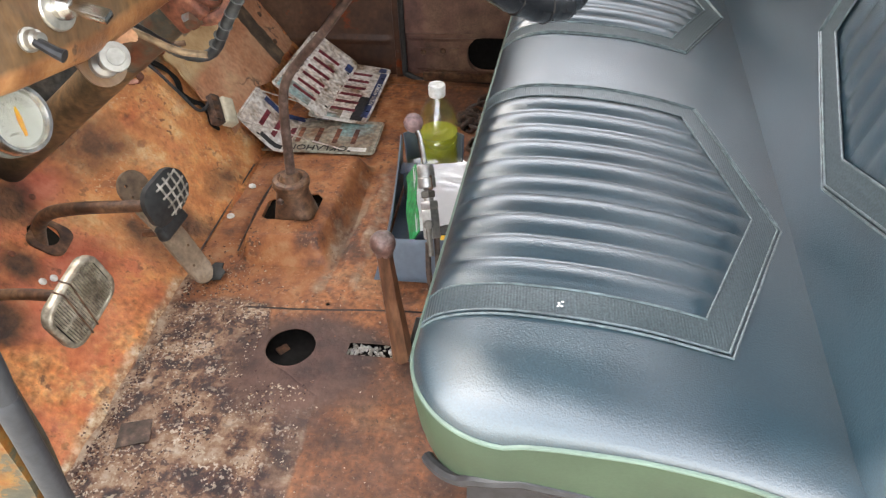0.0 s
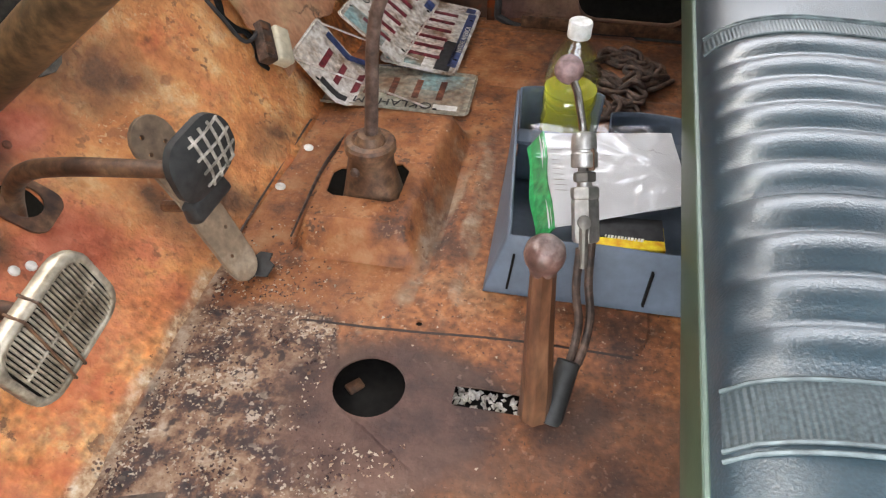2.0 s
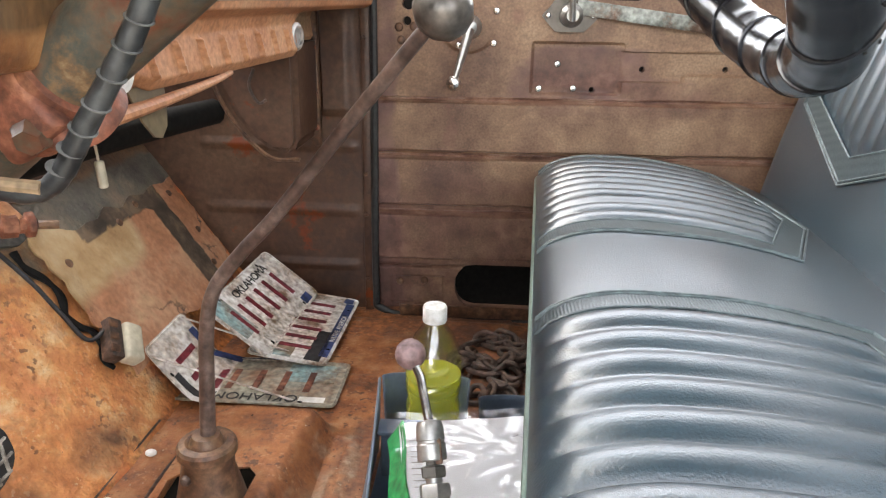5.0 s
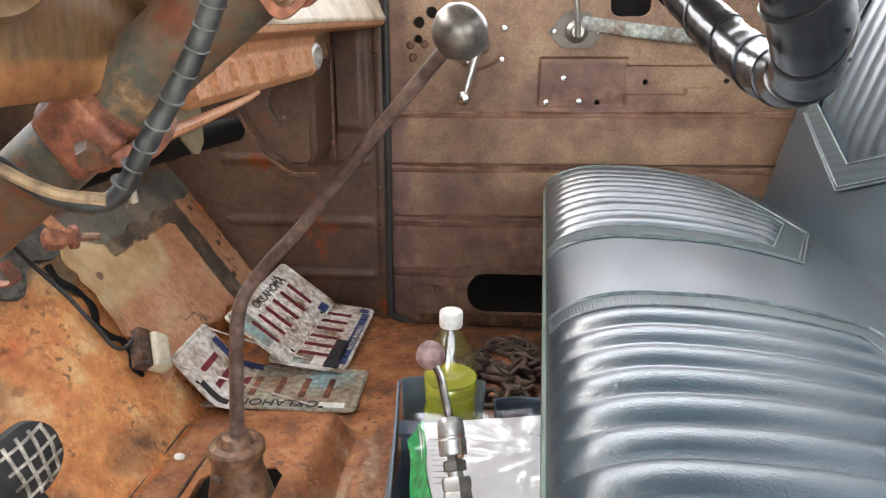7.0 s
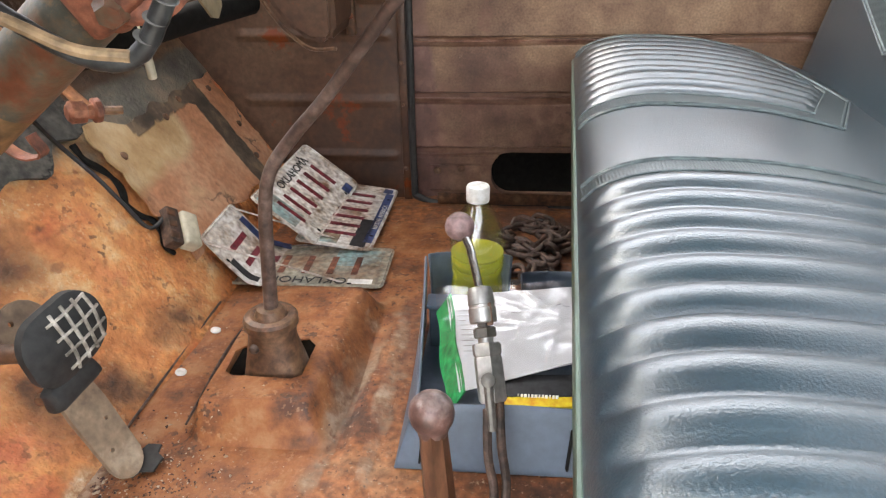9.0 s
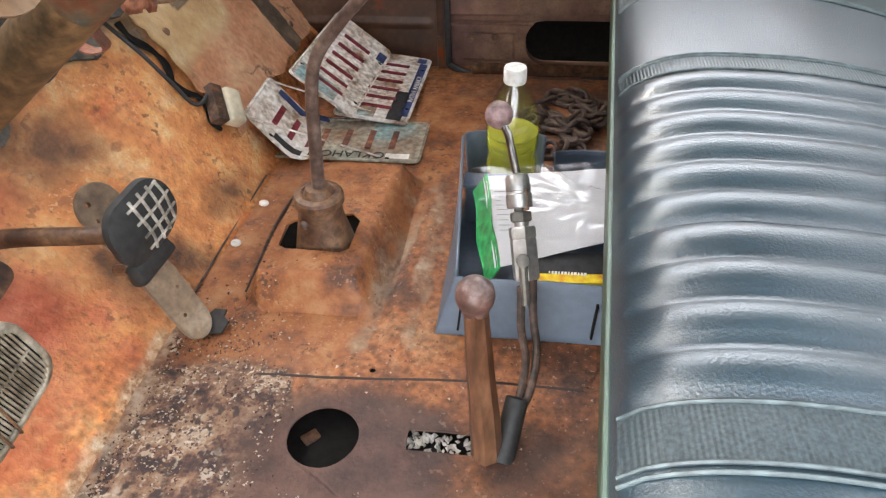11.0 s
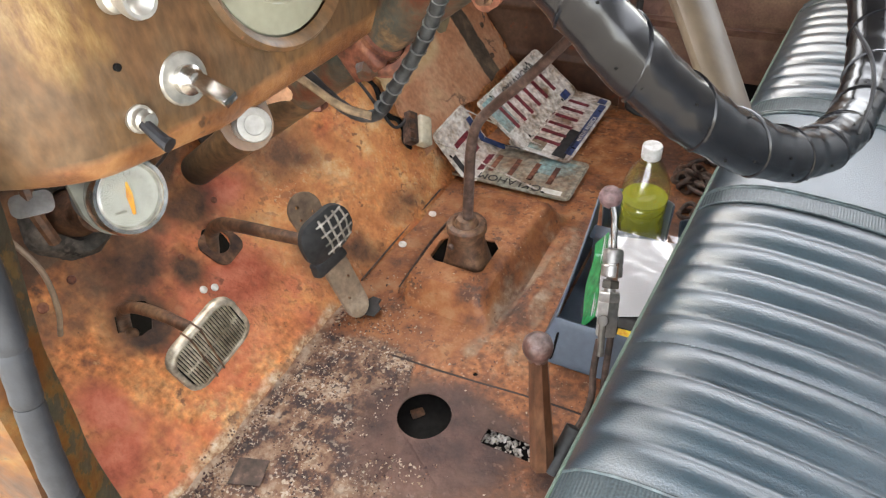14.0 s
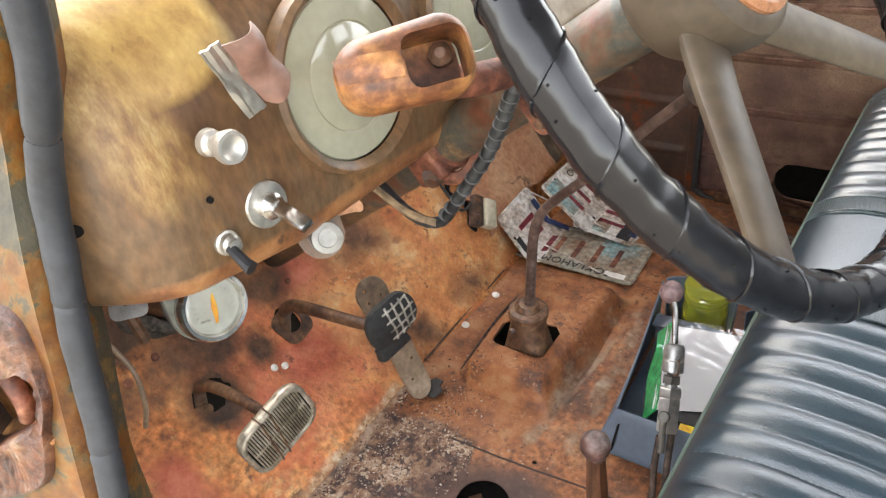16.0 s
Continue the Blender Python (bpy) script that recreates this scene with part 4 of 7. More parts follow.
# ---- dash ----
M_TANWIRE = plain("tan_cloth_wire", (0.24, 0.165, 0.095), 0.6)
M_TAPE = material("dusty_black_tape", [(0.3, (0.014, 0.015, 0.016)), (0.7, (0.038, 0.04, 0.04))], scale=30, rough=(0.3, 0.5), bump=0.2)
M_SWITCH = material("rusted_switch_casting", [(0.3, (0.07, 0.025, 0.012)), (0.45, (0.17, 0.062, 0.024)), (0.56, (0.30, 0.125, 0.04)), (0.75, (0.40, 0.21, 0.08))], scale=14, rough=(0.4, 0.6), bump=0.15, spots=[(30, 0.7, (0.1, 0.04, 0.025), 0.7)])
def dash_x(y):
    """How far back the dash face stands; the whole front of the cab lies a little askew."""
    return -0.105 + 0.045 * (y - 0.65)


DASH_PROFILE = [(-0.16, 0.655), (-0.10, 0.635), (-0.03, 0.618), (-0.006, 0.615), (0.004, 0.622), (0.010, 0.645), (0.012, 0.69), (0.006, 0.75), (-0.012, 0.81), (-0.05, 0.855), (-0.12, 0.88), (-0.30, 0.90), (-0.45, 0.905)]


def dash(y, s):
    n = len(DASH_PROFILE) - 1
    i = min(n - 1, int(s * n))
    f = s * n - i
    P = [Vector((*DASH_PROFILE[max(0, min(n, j))], 0)) for j in (i - 1, i, i + 1, i + 2)]
    q = 0.5 * ((2 * P[1]) + (P[2] - P[0]) * f + (2 * P[0] - 5 * P[1] + 4 * P[2] - P[3]) * f * f + (3 * P[1] - P[0] - 3 * P[2] + P[3]) * f ** 3)
    dz = along([(0.55, 0.045), (0.66, 0.02), (0.76, 0.0), (0.95, -0.008)], y) * max(0, 1 - (q.y - 0.61) / 0.12)
    x = dash_x(y) + q.x - 0.09 * max(0, (0.66 - y) / 0.09) ** 2
    return Vector((x, y, q.y + dz))


bm = bmesh.new()
sheet(bm, dash, span(0.585, 1.06, 60), span(0, 1, 72), 0.003)
dash_ob = tagged(part("dashboard", bm, M_DASH, smooth=60), "patinated steel dashboard with orange rust bloom", "dashboard", kind="structure")


def far_dash(y, s):
    T = [(0.0, (-0.14, 0.585)), (0.16, (-0.03, 0.568)), (0.22, (-0.004, 0.572)), (0.28, (0.004, 0.582)), (0.46, (0.0, 0.618)), (0.52, (0.006, 0.632)), (0.6, (0.03, 0.642)), (0.66, (0.035, 0.655)), (0.75, (0.012, 0.70)), (0.85, (0.004, 0.80)), (0.92, (-0.05, 0.86)), (1.0, (-0.45, 0.90))]
    x, z = along([(a, p[0]) for a, p in T], s), along([(a, p[1]) for a, p in T], s)
    rib = 0.0062 * hump((y - 1.12 + 0.05 * s) % 0.054, 0.0, 0.004, 0.0035) * hump(s, 0.29, 0.43, 0.02) * hump(y, 1.1, 1.56, 0.01)
    end = hump(y, 1.62, 3, 0.04) * hump(s, -1, 0.5, 0.05)
    return Vector((dash_x(y) - 0.02 + x + rib - 0.09 * end, y, z + 0.03 * hump(y, 0, 1.12, 0.05) * max(0, 0.6 - s)))


bm = bmesh.new()
sheet(bm, far_dash, span(1.06, 1.985, 420), span(0, 1, 90), 0.003)
far_dash_ob = tagged(part("dashboard", bm, M_ORANGE, smooth=60), "orange primed far half of the dashboard with pressed ribs", "dashboard", kind="structure")
bm = bmesh.new()
prism(bm, rounded(0.03, 0.052, 0.013), 0.004, plane_at((dash_x(1.09) + 0.0, 1.09, 0.605), (0, 1, 0), (1, 0, -0.2)))
part("ash_plate", bm, M_WHITE, far_dash_ob, "chipped white plate")
bm = bmesh.new()
tube(bm, smooth_path([(-0.088, 1.0, 0.564), (-0.092, 1.06, 0.563), (-0.092, 1.15, 0.564), (-0.092, 1.27, 0.568), (-0.094, 1.34, 0.572)], 8), lambda q: 0.0105 - 0.007 * q, 10, flat=0.8)
part("rolled_lip", bm, M_ORANGE, far_dash_ob, "rolled lower lip of the dash")
bm = bmesh.new()
lathe(bm, (dash_x(1.585) - 0.022, 1.585, 0.60), (1, -0.2, 0), [(0.02, 0), (0.02, 0.005), (0.016, 0.008), (0.013, 0.008), (0.012, 0.004), (0.006, 0.004)], 20)
part("grommet", bm, M_STEEL, far_dash_ob, "bright ringed grommet")


# Gold patch high on the dash: a bright sky reflection laid on as colour.
paint(dash_ob, "painted_glare", lambda c: 0.95 * hump(c.z, 0.795 + 0.25 * abs(c.y - 0.70), 1, 0.02) * hump(c.y, 0.665, 0.745, 0.03))
layer(M_DASH, "painted_glare", [(0.3, (0.30, 0.16, 0.045)), (0.5, (0.46, 0.29, 0.085)), (0.7, (0.60, 0.45, 0.17))], 14, [(90, 0.62, (0.18, 0.085, 0.03), 0.5)], wobble=0.55, edge=0.3, seed=29.0, stretch=(1, 1.0, 0.5))
paint(dash_ob, "flaky", lambda c: 0.6 * hump(c.y - 0.25 * (0.80 - c.z), 0.632, 0.665, 0.03) * hump(c.z, 0.74, 0.86, 0.05))
layer(M_DASH, "flaky", [(0.3, (0.19, 0.095, 0.034)), (0.45, (0.28, 0.15, 0.045)), (0.6, (0.38, 0.23, 0.07)), (0.75, (0.50, 0.35, 0.13))], 55, wobble=0.9, edge=0.28, seed=37.0, stretch=(1, 1.6, 0.6))
paint(dash_ob, "rim", lambda c: 0.75 * hump(c.z, 0.4, along([(0.62, 0.655), (0.76, 0.632), (1.0, 0.625)], c.y), 0.018) * hump(c.y, 0.63, 1.1, 0.04))
layer(M_DASH, "rim", [(0.3, (0.13, 0.048, 0.018)), (0.5, (0.25, 0.10, 0.032)), (0.7, (0.36, 0.17, 0.06))], 18, [(40, 0.6, (0.34, 0.10, 0.04), 0.6), (60, 0.66, (0.05, 0.03, 0.02), 0.8)], wobble=0.8, edge=0.2, seed=41.0)
deepen(M_DASH, 0.95, 1.0)
paint(far_dash_ob, "cream", lambda c: 0.9 * hump(c.z, 0.652, 2, 0.004))
layer(M_ORANGE, "cream", [(0.3, (0.24, 0.17, 0.11)), (0.5, (0.38, 0.30, 0.21)), (0.7, (0.5, 0.42, 0.32))], 9, wobble=0.7, seed=31.0)


# instrument dials: a recessed lens in a rounded bezel
def dial(y, z, r, group):
    c = Vector((dash_x(y) + 0.012, y, z))
    d = Vector((0.93, -0.05, 0.12)).normalized()
    t = thing("dial", c, "round instrument dial with fogged cream face and rusty bezel", "dial", group)
    bm = bmesh.new()
    lathe(bm, c, d, [(r + 0.008, -0.012), (r + 0.008, 0.004), (r + 0.004, 0.009), (r, 0.007), (r - 0.004, 0.001)], 48, caps=False)
    part("bezel", bm, M_DASH, t)
    bm = bmesh.new()
    lathe(bm, c, d, [(r - 0.003, -0.004), (r - 0.006, 0.0), (r * 0.62, 0.003), (r * 0.6, 0.0015), (r * 0.57, 0.003), (0.001, 0.004)], 48)
    part("face", bm, M_DIALFACE, t)
    return t


M_DIALFACE = material("fogged_dial_lens", [(0.3, (0.27, 0.26, 0.18)), (0.7, (0.34, 0.325, 0.235))], scale=4, detail=3, rough=(0.08, 0.16), bump=0.0, shine=0.9, grainy=0.08)
dial(0.856, 0.743, 0.080, "dash dials")
dial(1.064, 0.743, 0.080, "dash dials")


# pull knobs, switch and key lock on the dash
def dash_knob(name, y, z, parts, label, category):
    c = Vector((dash_x(y) + 0.013, y, z))
    t = thing(name, c, label, category)
    for pn, prof, mat, d in parts:
        bm = bmesh.new()
        lathe(bm, c, d, prof, 24)
        part(pn, bm, mat, t)
    return t


M_NICKEL = plain("bright_nickel", (0.55, 0.53, 0.48), 0.4, 0.8, grainy=0.15)
M_WASHER = plain("dull_nickel", (0.42, 0.40, 0.35), 0.3, 0.7, grainy=0.3)
OUT = (0.96, -0.14, 0.12)
dash_knob("pull_knob", 0.695, 0.756, [("stem", [(0.009, 0), (0.011, 0.003), (0.010, 0.010), (0.0065, 0.012), (0.0065, 0.026)], M_NICKEL, OUT), ("knob", [(0.006, 0.022), (0.0115, 0.026), (0.013, 0.032), (0.012, 0.037), (0.0095, 0.037), (0.006, 0.034), (0.001, 0.033)], M_NICKEL, OUT)], "chrome cupped pull knob on the dash", "knob")
key = dash_knob("ignition_switch", 0.729, 0.681, [("bezel", [(0.0205, 0), (0.0205, 0.002), (0.019, 0.0035), (0.0105, 0.0045)], M_WASHER, OUT), ("nut", [(0.0105, 0.003), (0.0115, 0.005), (0.0115, 0.011), (0.0085, 0.013), (0.006, 0.018)], M_CHROME, OUT)], "chrome ignition switch with a flat lever", "switch")
bm = bmesh.new()
box(bm, (-0.060, 0.7265, 0.680), (0.046, 0.013, 0.0085), plane_at((0, 0, 0), (0.93, -0.16, -0.06), (0.15, -0.35, 0.9)), 0.0018)
part("lever", bm, M_CHROME, key)
tog = dash_knob("toggle_switch", 0.682, 0.672, [("bezel", [(0.0105, 0), (0.0105, 0.003), (0.0085, 0.004), (0.0085, 0.010), (0.006, 0.012), (0.0055, 0.016)], M_WASHER, OUT)], "toggle switch with a black bat lever", "switch")
bm = bmesh.new()
tube(bm, [Vector((dash_x(0.682) + 0.024, 0.677, 0.673)), Vector((dash_x(0.682) + 0.042, 0.674, 0.664)), Vector((dash_x(0.682) + 0.047, 0.674, 0.662))], lambda s: 0.0045 + 0.0014 * s, 10)
part("lever", bm, M_BLACK, tog)
for y, z, r in ((0.682, 0.712, 0.0028),):
    bm = bmesh.new()
    lathe(bm, (dash_x(y) + 0.004, y, z), (1, 0, 0), [(r, 0), (r, 0.0095)], 10)
    part("screw_hole", bm, M_TRUNK, dash_ob)
bm = bmesh.new()
lathe(bm, (dash_x(0.61) - 0.045, 0.607, 0.722), (1, -0.6, 0.1), [(0.005, 0), (0.005, 0.018)], 14, squash=1.3)
part("cable_hole", bm, M_TRUNK, dash_ob)
# bent tin bracket: a folded flag on a galvanised angle
bx = dash_x(0.745)
angle = thing("tin_bracket", (bx, 0.725, 0.80), "pinkish folded tin flag on a galvanised angle", "bracket")
bm = bmesh.new()
sheet(bm, lambda u, v: Vector((bx + 0.012 + 0.004 * u + 0.003 * noise.noise((u * 4, v * 4, 9)), lerp(0.712, 0.728, u) + 0.026 * v, 0.818 - 0.062 * v + 0.004 * u)), span(0, 1, 6), span(0, 1, 12), 0.002)
part("angle", bm, M_WASHER, angle, "dull galvanised angle")
bm = bmesh.new()
sheet(bm, lambda u, v: Vector((bx + 0.022 + 0.016 * math.sin(u * 2.6 + 0.3) + 0.003 * math.sin(v * 8), lerp(0.722, 0.752, u) + 0.022 * v, 0.822 - 0.050 * v + 0.006 * u - 0.006 * math.sin(u * 6) * v)), span(0, 1, 14), span(0, 1, 12), 0.0018)
part("flag", bm, plain("pinkish_tin", (0.20, 0.105, 0.075), 0.5, grainy=0.3), angle, "pinkish bent tin flag")

# add-on pressure gauge under the dash
gc, gd = Vector((-0.124, 0.670, 0.602)), Vector((0.96, -0.13, 0.25)).normalized()
gauge = thing("pressure_gauge", gc, "chrome-rimmed white pressure gauge in a grey pod", "gauge")
bm = bmesh.new()
lathe(bm, gc, gd, [(0.0240, -0.0516), (0.0290, -0.0387), (0.0295, -0.0043)], 32)
part("pod", bm, M_RUBBER, gauge)
bm = bmesh.new()
lathe(bm, gc, gd, [(0.0295, -0.0123), (0.0325, -0.0062), (0.0325, 0.0017), (0.0305, 0.0058), (0.0275, 0.0053), (0.0248, 0.0000)], 40, caps=False)
part("rim", bm, M_CHROME, gauge)
bm = bmesh.new()
lathe(bm, gc, gd, [(0.0255, -0.0034), (0.0255, 0.0000), (0.0009, 0.0004)], 40)
part("face", bm, M_GAUGEFACE, gauge)
gm = plane_at(gc + gd * 0.0025, (0.05, -0.28, -1), gd)
bm = bmesh.new()
prism(bm, [(-0.0112, 0.0007), (-0.0112, -0.0007), (0.0, -0.0026), (0.0155, -0.0012), (0.0155, 0.0012), (0.0, 0.0026)], 0.001, gm)
part("needle", bm, plain("orange_needle", (0.75, 0.33, 0.02), 0.5), gauge)
for k in range(-8, 9):
    a = radians(180 + k * 16)
    bm = bmesh.new()
    box(bm, gm @ Vector((0.018 * math.cos(a), 0.018 * math.sin(a), -0.001)), (0.0028, 0.0005, 0.0006), gm.to_3x3().to_4x4() @ pose(0, 0, 0, 0, 0, math.degrees(a)))
    part("tick", bm, M_KNOB, gauge)
bm = bmesh.new()
box(bm, gm @ Vector((0.011, -0.010, -0.001)), (0.002, 0.009, 0.0006), gm.to_3x3().to_4x4())
part("print_bar", bm, M_KNOB, gauge)
bm = bmesh.new()
lathe(bm, gc + gd * 0.004, gd, [(0.0262, 0.0000), (0.0245, 0.0013), (0.0009, 0.0022)], 40)
part("lens", bm, M_GLASS, gauge).visible_shadow = False
bm = bmesh.new()
prism(bm, [(0.0335 * math.cos(a), 0.0335 * math.sin(a)) for a in span(math.pi * 1.03, math.pi * 1.97, 16)] + [(0.036, 0.042), (-0.036, 0.042)], 0.006, plane_at(gc - gd * 0.012, (0.1, 1, -0.12), gd))
bmesh.ops.bevel(bm, geom=bm.edges[:], offset=0.0012, segments=1, affect="EDGES")
part("bracket", bm, plain("grey_green_bracket", (0.10, 0.10, 0.082), 0.45, grainy=0.3), gauge, "grey hanger plate")

# knob on a bracket below the dash (hand throttle) and its orange clip
thr = thing("hand_throttle", (-0.10, 0.79, 0.605), "grey round throttle knob on a steel stem", "knob")
kd = Vector((0.72, -0.5, 0.45)).normalized()
kp = Vector((-0.090, 0.788, 0.607))
bm = bmesh.new()
lathe(bm, kp - kd * 0.045, kd, [(0.0155, 0), (0.014, 0.010), (0.009, 0.014), (0.009, 0.030), (0.006, 0.033), (0.006, 0.04)], 20)
part("stem", bm, M_STEEL, thr)
bm = bmesh.new()
lathe(bm, kp - kd * 0.008, kd, [(0.008, 0), (0.0148, 0.002), (0.0158, 0.006), (0.0150, 0.009), (0.0095, 0.0105), (0.0087, 0.0095), (0.001, 0.0095)], 28)
part("knob", bm, M_KNOB, thr)
bm = bmesh.new()
prism(bm, [(0.024 * math.cos(a), 0.024 * math.sin(a)) for a in span(math.pi, 2 * math.pi, 12)] + [(0.027, 0.045), (-0.027, 0.045)], 0.004, plane_at(kp - kd * 0.042, (0.5, 0.85, 0.1), kd))
part("bracket", bm, M_DASH, thr)
clip = thing("choke_clip", (-0.118, 0.842, 0.60), "orange painted steel clip under the dash", "clip")
bm = bmesh.new()
cm = plane_at((-0.118, 0.842, 0.616), (0.45, 0.88, -0.05), (0.82, -0.45, 0.32))
prism(bm, [(-0.017, 0.022), (0.010, 0.022), (0.018, 0.012), (0.018, -0.010), (0.024, -0.016), (0.020, -0.024), (0.008, -0.019), (-0.012, -0.020), (-0.017, -0.010)], 0.007, cm)
bmesh.ops.bevel(bm, geom=bm.edges[:], offset=0.0015, segments=2, affect="EDGES")
part("strap", bm, M_ORANGE, clip)
bm = bmesh.new()
box(bm, cm @ Vector((0.003, 0.002, 0.0005)), (0.012, 0.016, 0.002), cm.to_3x3().to_4x4(), 0.001)
part("slot", bm, M_CLAMP, clip, "dark slot")

# ---- steering ----
COL_D = Vector((0.797, -0.109, 0.593)).normalized()
COL_P = Vector((0.0, 1.0, 0.67))
steer = thing("steering_column", COL_P - COL_D * 0.6, "worn painted steering column with rusty clamps", "steering column")
bm = bmesh.new()
lathe(bm, COL_P, COL_D, [(0.012, -0.305), (0.03, -0.30), (0.03, -0.1), (0.0305, 0.2)], 32)
part("tube", bm, M_COLUMN, steer)
# Lower column in brown, darkened in colour for the shade below the dash.
bm = bmesh.new()
lathe(bm, COL_P, COL_D, [(0.0285, -0.70), (0.0295, -0.30), (0.0292, -0.295)], 32)
part("jacket", bm, material("shaded_brown_tube", [(0.3, (0.014, 0.011, 0.008)), (0.5, (0.06, 0.038, 0.02)), (0.7, (0.15, 0.085, 0.04))], scale=7, rough=(0.3, 0.5), bump=0.15), steer, "brown lower column jacket, darkened for the shade under the dash")
COL_N = Vector((0.35, -0.88, 0.30))
COL_N = (COL_N - COL_D * COL_D.dot(COL_N)).normalized()
COL_U = COL_D.cross(COL_N)


def col(s, across, off):
    """A place by the column: along it, across it and out from it."""
    return COL_P + COL_D * s + COL_U * across + COL_N * off


CM = plane_at((0, 0, 0), COL_D, COL_N)
# lower clamp: band, cast lug with its bolt, and the strap that hooks round below
bm = bmesh.new()
lathe(bm, COL_P, COL_D, [(0.031, -0.168), (0.0345, -0.166), (0.0345, -0.112), (0.031, -0.110)], 32)
part("clamp", bm, M_CLAMP, steer, "rusty red clamp")
bm = bmesh.new()
vs = box(bm, col(-0.142, 0.006, 0.026), (0.052, 0.056, 0.022), CM, 0.008, 3)
for v in vs:
    v.co += (COL_D * 0.006 + COL_N * 0.003) * noise.noise(v.co * 40)
part("clamp_lug", bm, M_CLAMP, steer, "rusty red clamp lug")
bm = bmesh.new()
lathe(bm, col(-0.14, 0.024, 0.03), COL_N + COL_U * 0.5, [(0.013, -0.012), (0.013, 0.006), (0.010, 0.010), (0.0095, 0.013), (0.001, 0.014)], 6)
part("clamp_bolt", bm, M_COLUMN, steer, "worn rusty bolt head")
bm = bmesh.new()
tube(bm, smooth_path([col(-0.146, 0.024, 0.024), col(-0.132, 0.037, 0.022), col(-0.116, 0.044, 0.014), col(-0.104, 0.041, 0.004), col(-0.101, 0.033, -0.01), col(-0.104, 0.024, -0.022)], 6), 0.0085, 10, flat=0.55, hint=COL_N)
part("hook", bm, M_CLAMP, steer, "rusty red hook")
# upper clamp: band, folded plate and bolt
bm = bmesh.new()
lathe(bm, COL_P, COL_D, [(0.031, 0.036), (0.034, 0.038), (0.034, 0.066), (0.031, 0.068)], 32)
part("clamp", bm, M_CLAMP, steer, "rusty red clamp")
for off, sh in ((0.036, 0.0), (0.022, 0.012)):
    bm = bmesh.new()
    prism(bm, rounded(0.032, 0.046, 0.009), 0.004, plane_at(col(0.054 + sh, 0.022, off), COL_D, COL_N))
    bmesh.ops.bevel(bm, geom=bm.edges[:], offset=0.001, segments=1, affect="EDGES")
    part("clamp_plate", bm, M_CLAMP, steer, "folded rusty clamp plate")
bm = bmesh.new()
lathe(bm, col(0.054, 0.032, 0.034), COL_N, [(0.0085, 0), (0.0085, 0.004), (0.0055, 0.005), (0.0052, 0.012), (0.001, 0.013)], 12)
part("clamp_bolt", bm, M_IRON, steer)
# signal switch housing on its arm
bm = bmesh.new()
tube(bm, smooth_path([COL_P + COL_D * 0.06 + Vector((0, -0.02, 0.02)), COL_P + COL_D * 0.05 + Vector((-0.01, -0.1, 0.04)), COL_P + COL_D * 0.04 + Vector((-0.02, -0.15, 0.06))], 6), 0.0145, 14)
part("switch_arm", bm, M_CLAMP, steer, "rusty brown switch arm")
hm = plane_at(COL_P + COL_D * 0.055 + Vector((-0.008, -0.209, 0.091)), (-0.55, -1, 0.12), (0.62, -0.55, 0.55))
bm = bmesh.new()
vs = box(bm, (0, 0, 0), (0.100, 0.060, 0.052), None, 0.022, 5)
for v in vs:
    v.co.y *= 1 - 3.6 * max(0, v.co.x)
    v.co.z -= 0.010 * max(0, v.co.x) / 0.054
    v.co = hm @ v.co
bmesh.ops.triangulate(bm, faces=bm.faces[:])
housing = part("switch_housing", bm, M_SWITCH, steer, "hollow orange rusted switch housing")
bm = bmesh.new()
prism(bm, [(u - 0.021, v + 0.002) for u, v in rounded(0.048, 0.038, 0.010)], 0.075, hm @ pose(0, 0, 0.056))
cut(housing, [bm])
bm = bmesh.new()
sheet(bm, lambda u, v: hm @ Vector((lerp(0.006, 0.05, u), lerp(-0.006, 0.012, v) - 0.006 * u, 0.029 - 0.012 * u * u + 0.003 * math.sin(v * 3.14))), span(0, 1, 8), span(0, 1, 6), 0.004)
part("ridge", bm, M_SWITCH, housing, "pale orange pressed ridge")
bm = bmesh.new()
lathe(bm, hm @ Vector((-0.03, -0.004, -0.012)), hm.to_3x3() @ Vector((0.2, 0, 1)), [(0.009, 0), (0.009, 0.008), (0.004, 0.012)], 12)
part("contact", bm, M_IRON, housing, "dull contact stud")

# wire loom hanging from the column
M_TAPEEDGE = plain("pale_tape_edge", (0.10, 0.10, 0.095), 0.5)
loom = thing("wire_loom", COL_P, "black taped wire loom hanging from the column", "cable")
bm = bmesh.new()
tube(bm, smooth_path([(0.062, 0.935, 0.745), (0.042, 0.928, 0.712), (0.028, 0.928, 0.68), (0.006, 0.930, 0.638), (-0.03, 0.930, 0.585), (-0.06, 0.930, 0.545), (-0.10, 0.93, 0.545), (-0.17, 0.95, 0.575)], 14), lambda s: 0.0074 + 0.0007 * ((s * 24) % 1.0) - 0.0015 * s, 12)
part("sleeve", bm, M_TAPE, loom)
run = smooth_path([(0.062, 0.935, 0.745), (0.042, 0.928, 0.712), (0.028, 0.928, 0.68), (0.006, 0.930, 0.638), (-0.03, 0.930, 0.585), (-0.06, 0.930, 0.545)], 10)
for k in range(2, len(run) - 1, 3):
    bm = bmesh.new()
    d = (run[k + 1] - run[k - 1]).normalized()
    lathe(bm, run[k], d + Vector((0.12, 0.2, 0)), [(0.0072, -0.0005), (0.0084, -0.0003), (0.0084, 0.0003), (0.0072, 0.0005)], 16)
    part("tape_edge", bm, M_TAPEEDGE, loom, "pale edge of tape")
bm = bmesh.new()
